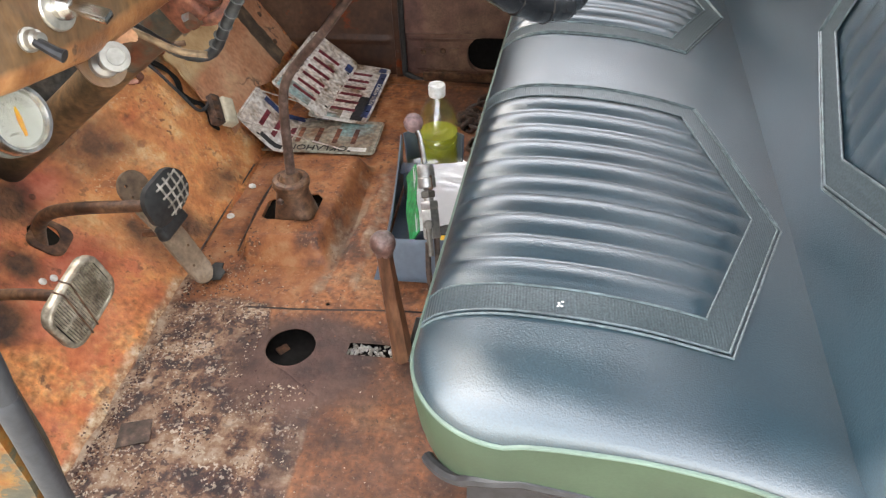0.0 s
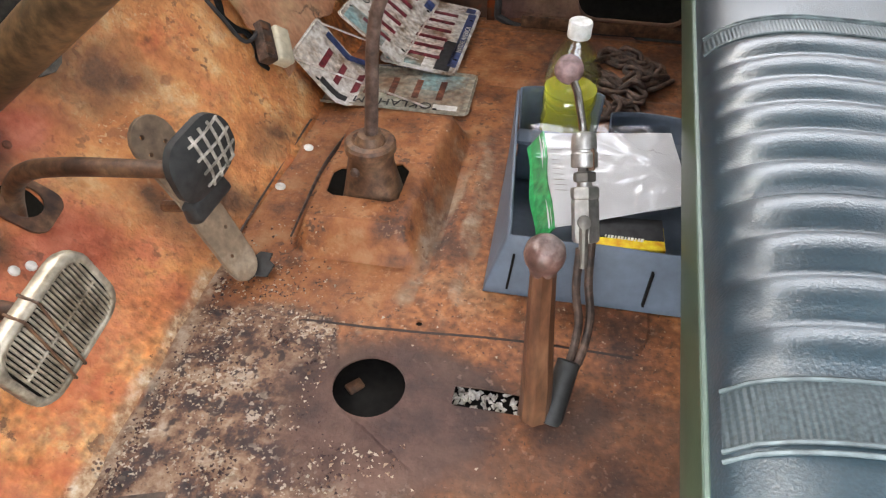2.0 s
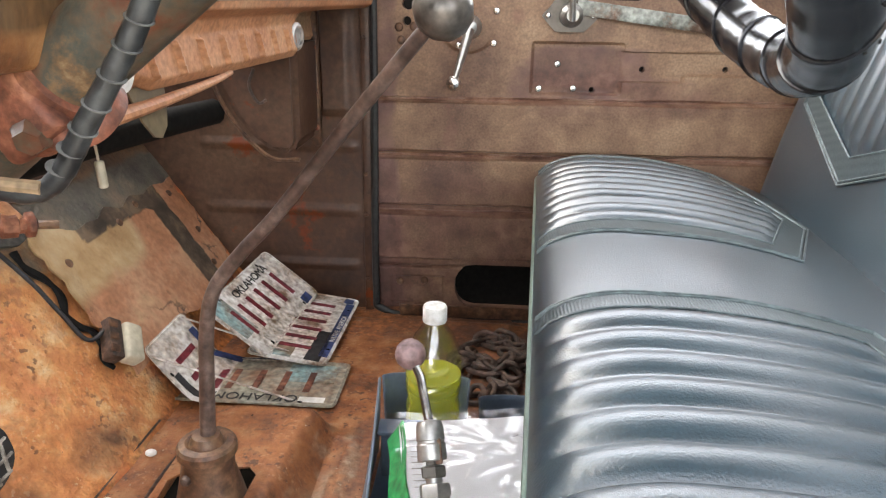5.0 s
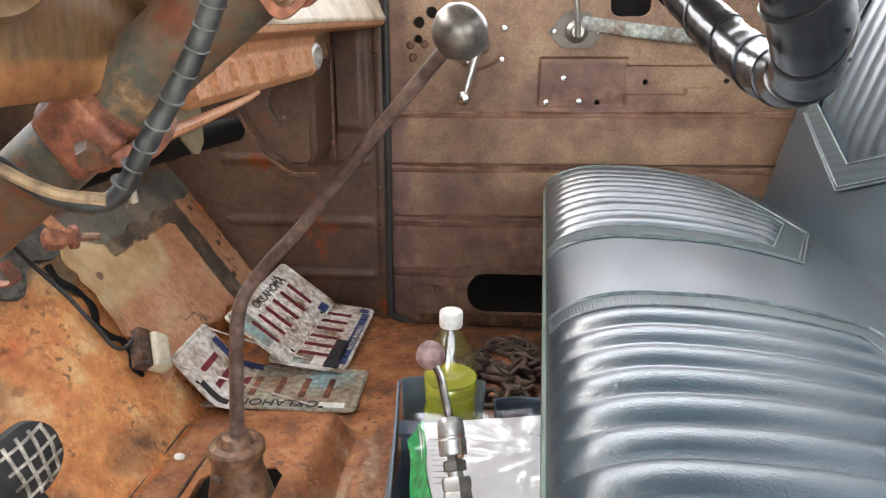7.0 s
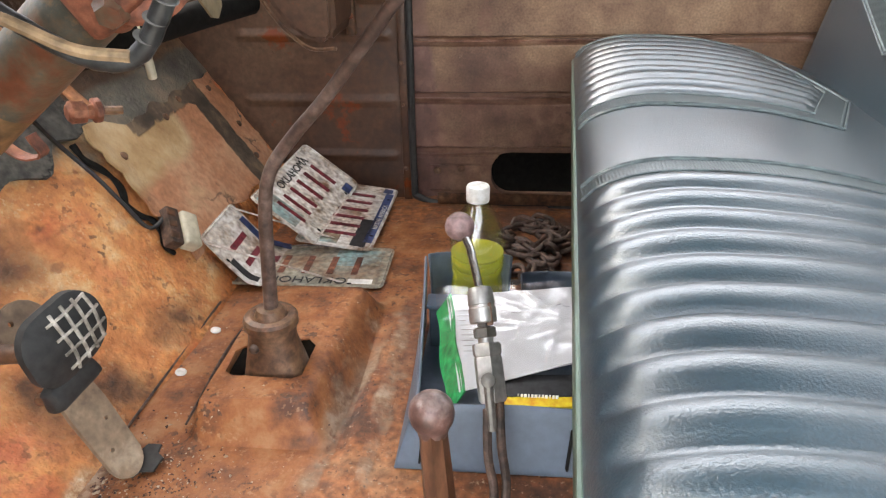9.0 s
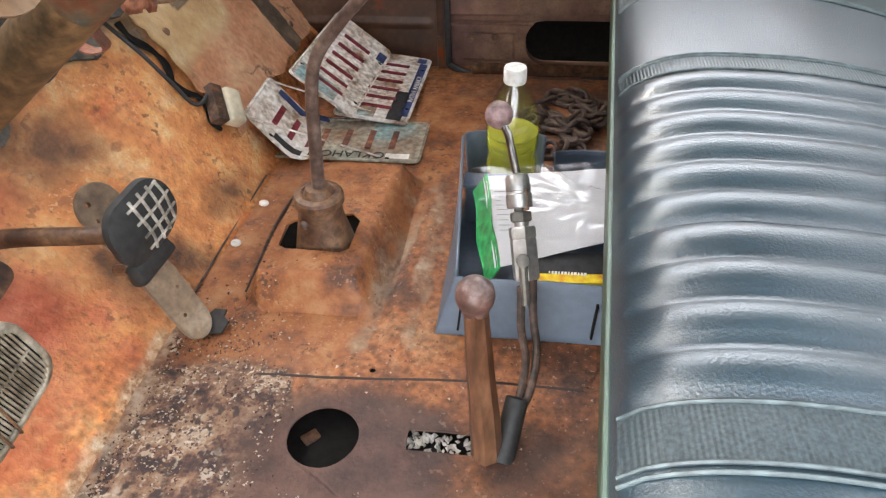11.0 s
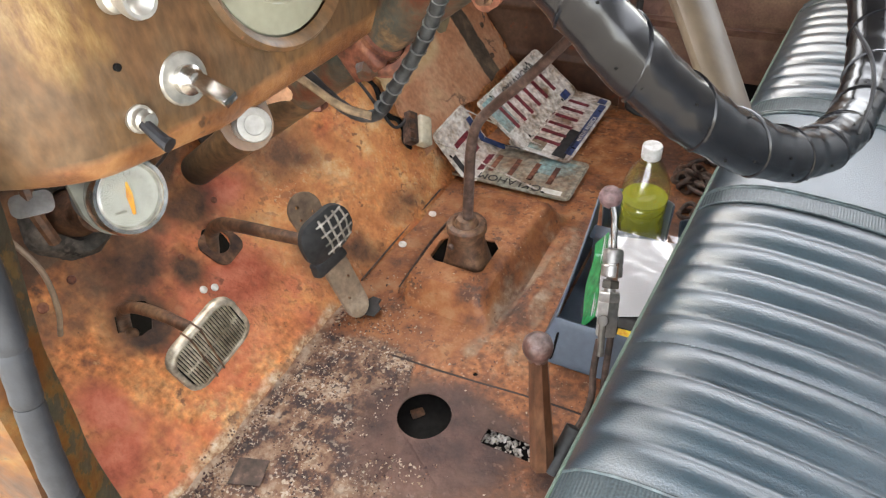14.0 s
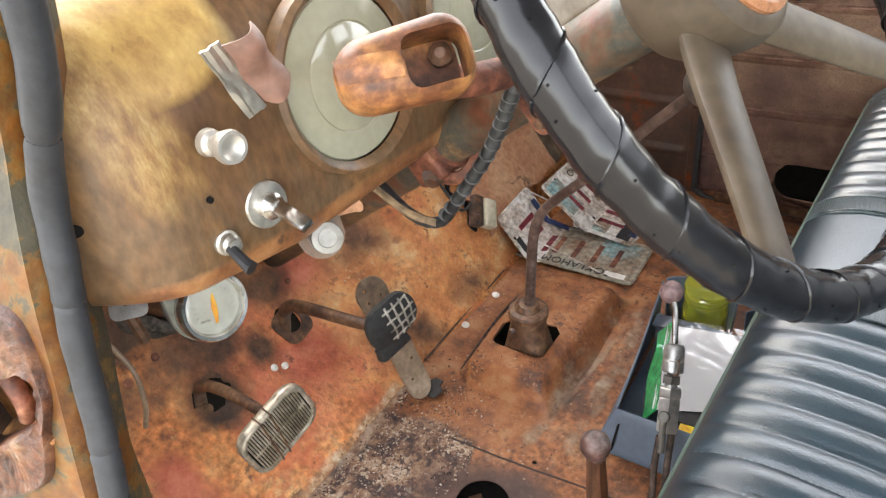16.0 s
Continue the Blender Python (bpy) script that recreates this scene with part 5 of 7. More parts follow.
tube(bm, smooth_path([(-0.062, 0.926, 0.545), (-0.1, 0.925, 0.55), (-0.15, 0.93, 0.57), (-0.25, 0.95, 0.60)], 8), 0.0045, 8)
part("wire", bm, M_TANWIRE, loom, "bare tan wire bundle")

# steering wheel
WC, WN = Vector((0.2145, 0.971, 0.830)), Vector((0.7877, -0.0941, 0.6088)).normalized()
W1 = WN.cross(Vector((0, 0, 1))).normalized()
W2 = W1.cross(WN)
WR = 0.257


def wheel(a, r, h=0.0):
    return WC + (W1 * math.cos(a) + W2 * math.sin(a)) * r + WN * h


sw = thing("steering_wheel", WC - WN * 0.05, "three-spoke steering wheel with laced black leatherette cover", "steering wheel")
bm = bmesh.new()
ring = [wheel(2 * math.pi * k / 240, WR) for k in range(240)]
tube(bm, ring, lambda s: 0.0172 + 0.0005 * math.sin(s * 2 * math.pi * 30) + 0.0004 * math.sin(s * 2 * math.pi * 77), 22, closed=True)
rim = part("rim_cover", bm, M_WRAP, sw, "padded black leatherette rim cover")
bm = bmesh.new()
cord = []
for k in range(720):
    s = k / 720
    a, b = 2 * math.pi * s, 2 * math.pi * s * 30
    out = (W1 * math.cos(a) + W2 * math.sin(a))
    cord.append(wheel(a, WR) + (out * math.cos(b) + WN * math.sin(b)) * 0.0171)
tube(bm, cord, 0.0014, 6, closed=True)
part("lacing", bm, M_WRAP, rim, "black lacing cord")
for a in (-46, -135, 90):
    a = radians(a)
    bm = bmesh.new()
    P = smooth_path([wheel(a, 0.03, -0.042), wheel(a, 0.09, -0.034), wheel(a, 0.17, -0.018), wheel(a, WR - 0.005, -0.002)], 8)
    tube(bm, P, lambda s: lerp(0.0265, 0.0185, s), 20, flat=0.5, hint=WN)
    part("spoke", bm, M_SPOKE, sw, "worn cream spoke")
bm = bmesh.new()
lathe(bm, WC, WN, [(0.034, -0.084), (0.046, -0.078), (0.056, -0.065), (0.064, -0.045), (0.067, -0.02), (0.064, -0.006), (0.057, 0.0), (0.052, 0.001)], 48)
part("hub", bm, M_SPOKE, sw)
bm = bmesh.new()
lathe(bm, WC, WN, [(0.0515, -0.004), (0.0515, 0.004), (0.046, 0.008), (0.042, 0.006), (0.03, 0.010), (0.001, 0.012)], 48)
part("horn_button", bm, M_ORANGE, sw, "rust-orange horn button")
bm = bmesh.new()
tube(bm, smooth_path([wheel(radians(-75), WR, 0.017), wheel(radians(-77), WR - 0.02, 0.03), wheel(radians(-84), WR - 0.04, 0.03), wheel(radians(-90), WR - 0.06, 0.022)], 6), 0.0016, 6)
part("loose_cord", bm, M_BLACK, rim)

# punched holes in the cover, in slanting pairs
bm = bmesh.new()
for k in range(70):
    a = 2 * math.pi * (k + 0.3 * (k % 2)) / 70
    out = W1 * math.cos(a) + W2 * math.sin(a)
    for b in (0.5, 2.3):
        b += 0.5 * math.sin(k * 1.7)
        d = out * math.cos(b) + WN * math.sin(b)
        lathe(bm, wheel(a, WR) + d * 0.0170, d, [(0.0009, 0), (0.0009, 0.0006)], 6)
part("perforations", bm, M_TRUNK, rim, "small punched holes")["kind"] = "stuff"

# ---- bench seat ----
SV = Vector((0.065, 1.0, 0)).normalized()
SU = Vector((1.0, -0.065, 0)).normalized()
SO = Vector((0.213, 0.560, 0.0))
SEAT_W, SEAT_D = 1.41, 0.485
INSERTS = ((0.172, 0.588), (0.868, 1.264))
BAND = 0.042
PLEATS = 10


def insert_back(v, grow=0.0):
    """How far back an insert reaches at v (None outside all inserts): a shallow point in its middle."""
    for a, b in INSERTS:
        a, b = a - grow, b + grow
        if a <= v <= b:
            mid = (a + b) / 2
            return lerp(0.377 + grow * 0.85, 0.300 + grow * 0.5, abs(v - mid) / ((b - a) / 2))
    return None


def seat_edge(v):
    """Rounded front corners in plan."""
    r = 0.11
    d = min(v, SEAT_W - v)
    return r - math.sqrt(max(0.0, r * r - (r - d) ** 2)) if d < r else 0.0


def seat_top(u, v, lift=0.0):
    """u from the piped front edge to the back, v along the bench."""
    uu = lerp(seat_edge(v), SEAT_D, u / SEAT_D)
    f = min(1.0, u / 0.11)
    g = math.sqrt(max(0.0, 1 - (1 - f) ** 2))
    z = 0.338 + 0.050 * g - 0.72 * max(0.0, u - 0.13) ** 2
    e = min(1.0, min(v, SEAT_W - v) / 0.09)
    z -= 0.040 * (1 - math.sqrt(max(0.0, 1 - (1 - e) ** 2))) * g
    back = insert_back(v)
    if back is not None and u < back:
        k = min(1.0, u / 0.03) * min(1.0, (back - u) / 0.012)
        for a, b in INSERTS:
            if a <= v <= b:
                z += 0.0085 * k * abs(math.sin(math.pi * (v - a) / ((b - a) / PLEATS))) ** 0.6 - 0.0015 * k
    z -= 0.014 * max(0.0, (v - 0.95) / 0.46) ** 2
    z += 0.0012 * noise.noise((u * 12, v * 9, 2))
    p = SO + SU * uu + SV * v
    return Vector((p.x, p.y, z + lift))


seat = thing("bench_seat", SO + SU * 0.25 + SV * 0.6 + Vector((0, 0, 0.02)), "blue-green vinyl bench seat with pleated inserts", "bench seat")
CORNER = [0.11 * (1 - math.cos(a)) for a in span(0, math.pi / 2, 20)]
SEAT_VS = sorted(set(span(0, SEAT_W, 300) + CORNER + [SEAT_W - c for c in CORNER]))
us = sorted(set(span(0, 0.11, 22) + span(0.11, SEAT_D, 40)))
bm = bmesh.new()
sheet(bm, seat_top, us, SEAT_VS)
cushion = part("cushion", bm, M_VINYL, seat, smooth=70)
# boxing round front and ends
bm = bmesh.new()
edge = [seat_top(u, 0.0) for u in span(0.45, 0.0, 20)] + [seat_top(0.0, v) for v in SEAT_VS[1:-1]] + [seat_top(u, SEAT_W) for u in span(0, 0.45, 12)]
mid = SO + SU * 0.3 + SV * SEAT_W / 2


def skirt_z(p):
    """The lower edge of the boxing: level along the front, arched over the base at the near end."""
    arch = along([(0.22, 0.215), (0.278, 0.247), (0.295, 0.264), (0.34, 0.279), (0.40, 0.273), (0.465, 0.255), (0.60, 0.20)], p.x)
    return lerp(p.z - 0.12, min(p.z - 0.02, arch), hump(p.y, -1, 0.60, 0.03))


rows = []
for k, inset in ((0.0, 0.0), (0.12, -0.002), (0.33, -0.002), (0.58, 0.002), (0.8, 0.008), (1.0, 0.016)):
    row = []
    for p in edge:
        d = Vector((p.x - mid.x, (p.y - mid.y) * 0.35, 0)).normalized()
        row.append(bm.verts.new(Vector((p.x, p.y, lerp(p.z, skirt_z(p), k))) - Vector((d.x * inset, d.y * inset * 0.15, 0))))
    rows.append(row)
for a, b in zip(rows, rows[1:]):
    for k in range(len(a) - 1):
        bm.faces.new((a[k], a[k + 1], b[k + 1], b[k]))
part("boxing", bm, M_VINYLEDGE, cushion, "vinyl side boxing with its green light in the colour", smooth=70)
bm = bmesh.new()
tube(bm, edge, 0.003, 8)
part("piping", bm, M_WELT, cushion, "pale green piping")
bm = bmesh.new()
tube(bm, [Vector((p.x, p.y + 0.006, skirt_z(p) - 0.004)) for p in edge[:42]], 0.0075, 8)
part("skirt_rim", bm, M_BLACK, cushion, "black rim under the near boxing")
M_BAND = material("ribbed_vinyl_band", [(0.3, (0.034, 0.049, 0.055)), (0.7, (0.046, 0.062, 0.068))], scale=5, rough=(0.28, 0.4), bump=0.1, fine=400, dist=0.001, shine=0.6)
nt = M_BAND.node_tree
wv = nt.nodes.new("ShaderNodeTexWave")
wv.inputs["Scale"].default_value = 96.0
wb = nt.nodes.new("ShaderNodeBump")
wb.inputs["Strength"].default_value, wb.inputs["Distance"].default_value = 0.35, 0.001
nt.links.new(nt.nodes["Texture Coordinate"].outputs["Object"], wv.inputs["Vector"])
nt.links.new(wv.outputs["Fac"], wb.inputs["Height"])
nt.links.new(wb.outputs[0], nt.nodes["Principled BSDF"].inputs["Normal"])


def band_line(a, b, grow):
    """The outline of an insert, from the front edge round its back to the front edge."""
    lo, hi, mid = a - grow, b + grow * 0.8, (a + b) / 2
    corner, apex = 0.300 + grow * 0.5, 0.377 + grow * 0.85
    pts = [(u, lo) for u in span(0.004, corner, 24)]
    pts += [(lerp(corner, apex, k), lerp(lo, mid, k)) for k in span(0, 1, 12)[1:]]
    pts += [(lerp(apex, corner, k), lerp(mid, hi, k)) for k in span(0, 1, 12)[1:]]
    return pts + [(u, hi) for u in span(corner, 0.004, 24)[1:]]


for a, b in INSERTS:
    bm = bmesh.new()
    inner, outer = band_line(a, b, 0.002), band_line(a, b, BAND)
    g = [[bm.verts.new(seat_top(lerp(p[0], q[0], k), lerp(p[1], q[1], k), 0.0018 - 0.001 * abs(k - 0.5))) for k in span(0, 1, 5)] for p, q in zip(inner, outer)]
    for r, s in zip(g, g[1:]):
        for k in range(5):
            bm.faces.new((r[k], r[k + 1], s[k + 1], s[k]))
    part("band", bm, M_BAND, cushion, "finely ribbed vinyl band", smooth=70)
    for grow in (0.002, BAND, BAND + 0.006):
        bm = bmesh.new()
        tube(bm, [seat_top(u, v, 0.0018) for u, v in band_line(a, b, grow)], 0.0015, 6)
        part("bead", bm, M_BEAD, cushion)

# stitching in the valleys between the pleats
M_THREAD = plain("pale_thread", (0.22, 0.27, 0.28), 0.7)
for a, b in INSERTS:
    bm = bmesh.new()
    for k in range(1, PLEATS):
        v = a + (b - a) * k / PLEATS
        stop = insert_back(v)
        u = 0.012
        while u < stop - 0.01:
            p, q = seat_top(u, v, 0.0006), seat_top(u + 0.0035, v, 0.0006)
            w = SV * 0.00045
            bm.faces.new([bm.verts.new(c) for c in (p - w, q - w, q + w, p + w)])
            u += 0.0065
    part("stitching", bm, M_THREAD, cushion, "pale stitched seams")["kind"] = "stuff"

# black seat base
bm = bmesh.new()
for v in (0.10, 0.55, 0.95, 1.25):
    c = SO + SU * 0.25 + SV * v
    box(bm, (c.x, c.y, 0.11), (0.36, 0.03, 0.22), pose(0, 0, 0, 0, 0, -3.7), 0.004)
c = SO + SU * 0.27 + SV * 0.68
box(bm, (c.x, c.y, 0.225), (0.38, 1.25, 0.03), pose(0, 0, 0, 0, 0, -3.7), 0.006)
part("base", bm, M_BLACK, seat, "black painted seat base")
bm = bmesh.new()
sheet(bm, lambda u, v: SO + SU * lerp(0.07, 0.47, u) + SV * (0.012 + 0.01 * math.sin(v * 2)) + Vector((0, 0, lerp(0.02, 0.262, v) + 0.03 * math.sin(math.pi * u) * (v > 0.9))), span(0, 1, 16), span(0, 1, 8), 0.004)
part("side_valance", bm, M_BLACK, seat, "black side valance")


def back_face(h, v, lift=0.0):
    """h up the backrest from the crease, v along it."""
    u = 0.428 + 0.26 * h - 0.012 * math.sin(math.pi * min(1, h / 0.5))
    e = min(1.0, min(v, SEAT_W - v) / 0.07)
    u += 0.045 * (1 - math.sqrt(max(0.0, 1 - (1 - e) ** 2)))
    f = min(1.0, (0.52 - h) / 0.06)
    u += 0.05 * (1 - math.sqrt(max(0.0, 1 - (1 - f) ** 2)))
    for a, b in INSERTS:
        if a <= v <= b:
            low = lerp(0.158, 0.225, abs(v - (a + b) / 2) / ((b - a) / 2))
            if h > low:
                u -= 0.006 * min(1, (h - low) / 0.012) * abs(math.sin(math.pi * (v - a) / ((b - a) / PLEATS))) ** 0.6 - 0.003
    p = SO + SU * (u - lift) + SV * v
    return Vector((p.x, p.y, 0.292 + h * 0.97))


bm = bmesh.new()
g = sheet(bm, back_face, span(0, 0.52, 60), span(0, SEAT_W, 260))
ring = [r[0] for r in g] + g[-1][1:] + [r[-1] for r in g[-2::-1]] + g[0][-2:0:-1]
rear = [bm.verts.new(v.co + SU * 0.07) for v in ring]
for k in range(len(ring)):
    bm.faces.new((ring[k], ring[(k + 1) % len(ring)], rear[(k + 1) % len(ring)], rear[k]))
back = part("backrest", bm, M_VINYL, seat, smooth=70)
for a, b in INSERTS:
    mid = (a + b) / 2

    def back_line(grow):
        lo, hi = a - grow, b + grow
        side, tip = 0.225 - grow * 0.45, 0.158 - grow * 0.95
        pts = [(h, lo) for h in span(0.45, side, 20)]
        pts += [(lerp(side, tip, k), lerp(lo, mid, k)) for k in span(0, 1, 12)[1:]]
        pts += [(lerp(tip, side, k), lerp(mid, hi, k)) for k in span(0, 1, 12)[1:]]
        return pts + [(h, hi) for h in span(side, 0.45, 20)[1:]]

    bm = bmesh.new()
    g = [[bm.verts.new(back_face(lerp(p[0], q[0], k), lerp(p[1], q[1], k), 0.003)) for k in span(0, 1, 5)] for p, q in zip(back_line(0.002), back_line(BAND))]
    for r, s in zip(g, g[1:]):
        for k in range(5):
            bm.faces.new((r[k], r[k + 1], s[k + 1], s[k]))
    part("band", bm, M_BAND, back, "finely ribbed vinyl band", smooth=70)
    for grow in (0.002, BAND, BAND + 0.006):
        bm = bmesh.new()
        tube(bm, [back_face(h, v, 0.0035) for h, v in back_line(grow)], 0.0017, 6)
        part("bead", bm, M_BEAD, back)
# small white scuff on the cushion
bm = bmesh.new()
for k in range(5):
    p = seat_top(0.148 + 0.005 * random.uniform(-1, 1), 0.146 + 0.007 * random.uniform(-1, 1), 0.0025)
    box(bm, p, (0.0028, 0.002, 0.0006), pose(0, 0, 0, 0, 0, 40 * k), 0.0004)
part("scuff", bm, M_WHITE, cushion, "small white scuff")

# ---- near door opening: pillar, seal, sill ----
bm = bmesh.new()


def jamb(u, v):
    """The hinge pillar's face and its return to the cab, u across, v up."""
    z = lerp(-0.03, 0.98, v)
    x_in = along([(0.0, -0.18), (0.3, -0.142), (0.42, -0.138), (0.51, -0.142), (0.65, -0.150), (0.77, -0.142), (0.86, -0.10), (0.98, -0.06)], z)
    lean = along([(0.0, -0.02), (0.4, -0.012), (0.51, 0.005), (0.65, 0.042), (0.77, 0.07), (0.98, 0.085)], z)
    if u < 0.85:
        k = u / 0.85
        x = lerp(-0.62, x_in, k)
        y = 0.505 + lean + 0.008 * math.sin(k * 3)
    else:
        k = (u - 0.85) / 0.15
        x, y = x_in + 0.012 * math.sin(k * 3.1) - 0.02 * k, 0.505 + lean + 0.06 * k
    return Vector((x + 0.002 * noise.noise((z * 9, u * 9, 0)), y + 0.004 * noise.noise((x * 8, z * 8, 4)), z))


us, vs = span(0, 0.5, 20) + span(0.5, 1, 110)[1:], sorted(set(span(0, 0.5, 30) + span(0.5, 0.75, 90) + span(0.75, 1, 20)))
grid = [[bm.verts.new(jamb(u, v)) for v in vs] for u in us]


fs = []
for i in range(len(us) - 1):
    for j in range(len(vs) - 1):
        fs.append(bm.faces.new((grid[i][j], grid[i + 1][j], grid[i + 1][j + 1], grid[i][j + 1])))
bm.normal_update()
bmesh.ops.solidify(bm, geom=fs, thickness=0.004)
wall_left = tagged(part("wall_left", bm, M_JAMB, smooth=60), "hinge pillar of the open near door, layered worn paint", "pillar", kind="structure")
# the open hinge pocket and the crusted pressing round it
POCKET = [(-0.345, 0.515), (-0.318, 0.541), (-0.25, 0.580), (-0.192, 0.614), (-0.183, 0.616), (-0.178, 0.610), (-0.177, 0.595), (-0.186, 0.572), (-0.205, 0.551), (-0.26, 0.514), (-0.33, 0.468), (-0.35, 0.463), (-0.355, 0.48)]
PRESSING = [(-0.45, 0.57), (-0.36, 0.600), (-0.309, 0.623), (-0.223, 0.662), (-0.195, 0.668), (-0.177, 0.662), (-0.171, 0.648), (-0.166, 0.630), (-0.160, 0.607), (-0.163, 0.590), (-0.176, 0.566), (-0.180, 0.540), (-0.189, 0.514), (-0.21, 0.491), (-0.26, 0.453), (-0.343, 0.398), (-0.372, 0.389), (-0.40, 0.404), (-0.44, 0.46)]


def face_y(x, z):
    """The pillar's face at (x, z)."""
    lo, hi = 0.0, 0.85
    v = (z + 0.03) / 1.01
    for _ in range(20):
        mid = (lo + hi) / 2
        lo, hi = (mid, hi) if jamb(mid, v).x < x else (lo, mid)
    return jamb(lo, v).y


def round_outline(pts, m, k=240):
    """A closed outline smoothed a little and read off at k even turns about the point m."""
    loop = [Vector((p[0], p[1], 0)) for p in pts]
    fine = [p.lerp(q, t) for p, q in zip(loop, loop[1:] + loop[:1]) for t in span(0, 0.96, 24)]
    n = len(fine)
    fine = [sum((fine[(i + d) % n] for d in range(-7, 8)), Vector()) / 15 for i in range(n)]
    out = []
    for i in range(k):
        a = 2 * math.pi * i / k
        d = Vector((math.cos(a), math.sin(a), 0))
        out.append(max((p for p in fine), key=lambda p: (p - m).normalized().dot(d)))
    return out


mid = Vector((-0.265, 0.545, 0))
inner, outer = round_outline(POCKET, mid), round_outline(PRESSING, mid)
bm = bmesh.new()
prism(bm, [(p.x, p.y) for p in inner[::6]], 0.25, Matrix(((1, 0, 0, 0), (0, 0, -1, 0.40), (0, 1, 0, 0), (0, 0, 0, 1))))
cut(wall_left, [bm])
M_CRUST = material("crusted_red_rust", [(0.25, (0.03, 0.012, 0.008)), (0.4, (0.085, 0.03, 0.016)), (0.52, (0.15, 0.058, 0.028)), (0.64, (0.21, 0.10, 0.052)), (0.8, (0.34, 0.25, 0.17))], scale=24, detail=12, rough=(0.4, 0.7), bump=0.9, dist=0.005, stretch=(2.0, 1, 1), turn=-29,
                   spots=[(60, 0.6, (0.03, 0.012, 0.01), 0.8), (7, 0.63, (0.13, 0.105, 0.05), 0.7), (130, 0.64, (0.42, 0.33, 0.25), 0.7)])
bm = bmesh.new()
rows = []
for k, up in ((1.0, -0.002), (0.99, 0.004), (0.965, 0.0075), (0.93, 0.0085), (0.86, 0.0065), (0.75, 0.0065), (0.62, 0.0065), (0.5, 0.0065), (0.38, 0.0065), (0.25, 0.0065), (0.13, 0.007), (0.05, 0.008), (0.0, 0.006), (-0.02, -0.004), (-0.02, -0.016)):
    row = []
    for a, b in zip(inner, outer):
        p = a.lerp(b, k)
        rough = 0.0035 * noise.noise((p.x * 60, p.y * 95, 1)) + 0.002 * noise.noise((p.x * 150, p.y * 210, 2)) if 0.02 < k < 0.9 else 0.0
        row.append(bm.verts.new((p.x, face_y(p.x, p.y) - up - rough, p.y)))
    rows.append(row)
for p, q in zip(rows, rows[1:]):
    for k in range(len(p)):
        bm.faces.new((p[k], p[(k + 1) % len(p)], q[(k + 1) % len(p)], q[k]))
deepen(M_CRUST, 1.1, 0.62)
part("pressing", bm, M_CRUST, wall_left, "crusted red-brown pressing round the hinge pocket", smooth=70)
# the tongue of the hinge that comes out of the pocket
bm = bmesh.new()
sheet(bm, lambda u, v: Vector((lerp(-0.46, -0.304 - 0.03 * (v - 0.35) ** 2, u), 0.515 + 0.012 * v - 0.022 * math.sin(math.pi * min(1, 0.15 + 0.85 * v)) + 0.05 * max(0.0, u - 0.9), lerp(along([(0, 0.375), (0.75, 0.452), (1, 0.494)], u), along([(0, 0.46), (0.7, 0.525), (0.9, 0.545), (1, 0.535)], u), v))), span(0, 1, 20), span(0, 1, 14), 0.004)
part("hinge_tongue", bm, M_JAMB, wall_left, "worn tan hinge tongue", smooth=60)
deepen(M_JAMB, 1.15, 0.48)
bm = bmesh.new()
sheet(bm, lambda u, v: Vector((lerp(-0.37, -0.175, u), lerp(0.52, 0.548 + 0.03 * u, v), lerp(0.458, 0.575, u) - 0.02 + 0.012 * v)), span(0, 1, 8), span(0, 1, 6), 0.003)
sheet(bm, lambda u, v: Vector((lerp(-0.37, -0.175, u), 0.548 + 0.03 * u, lerp(0.45 + 0.1 * u, 0.56 + 0.075 * u, v))), span(0, 1, 4), span(0, 1, 4), 0.003)
part("pocket_lining", bm, M_SWITCH, wall_left, "rusty inside of the hinge pocket")
bm = bmesh.new()
tube(bm, smooth_path([(-0.312, 0.552, 0.555), (-0.300, 0.550, 0.54), (-0.292, 0.548, 0.518), (-0.296, 0.545, 0.495)], 6), 0.009, 12)
part("pocket_pin", bm, M_CLAMP, wall_left, "rusty pin inside the pocket")
seal = thing("door_seal", (-0.16, 0.50, 0.0), "cracked grey rubber door seal on the near pillar", "seal")
line = smooth_path([(-0.055, 0.605, 0.95), (-0.08, 0.60, 0.86), (-0.122, 0.59, 0.77), (-0.130, 0.575, 0.70), (-0.132, 0.562, 0.65), (-0.128, 0.545, 0.58), (-0.123, 0.525, 0.51), (-0.12, 0.508, 0.43), (-0.122, 0.50, 0.34), (-0.14, 0.50, 0.15), (-0.16, 0.50, 0.0)], 14)
for a, b in ((0, 22), (22, 47), (47, 75), (75, 84), (84, 101), (101, 140)):
    bm = bmesh.new()
    tube(bm, line[a : b + 1], lambda s: 0.0116 + 0.0003 * math.sin(s * 17 + a) - 0.0012 * (abs(s - 0.5) > 0.49), 14)
    part("segment", bm, M_RUBBER, seal)
bm = bmesh.new()
box(bm, (0.3, 0.49, -0.02), (1.0, 0.05, 0.03), None, 0.006)
tagged(part("trim_sill_3", bm, M_JAMB), "worn near door sill", "sill", kind="structure")

# ---- shell of the cab ----
bm = bmesh.new()
box(bm, (0.92, 1.25, 0.5), (0.03, 1.6, 1.06), None, 0.004)
wall_back = tagged(part("wall_back", bm, M_ROOF), "plain back wall of the cab", "wall", kind="structure")
bm = bmesh.new()
box(bm, (0.3, 1.25, 1.36), (1.30, 1.62, 0.03), None, 0.01)
tagged(part("ceiling", bm, M_ROOF), "plain cab roof", "ceiling", kind="structure")
bm = bmesh.new()
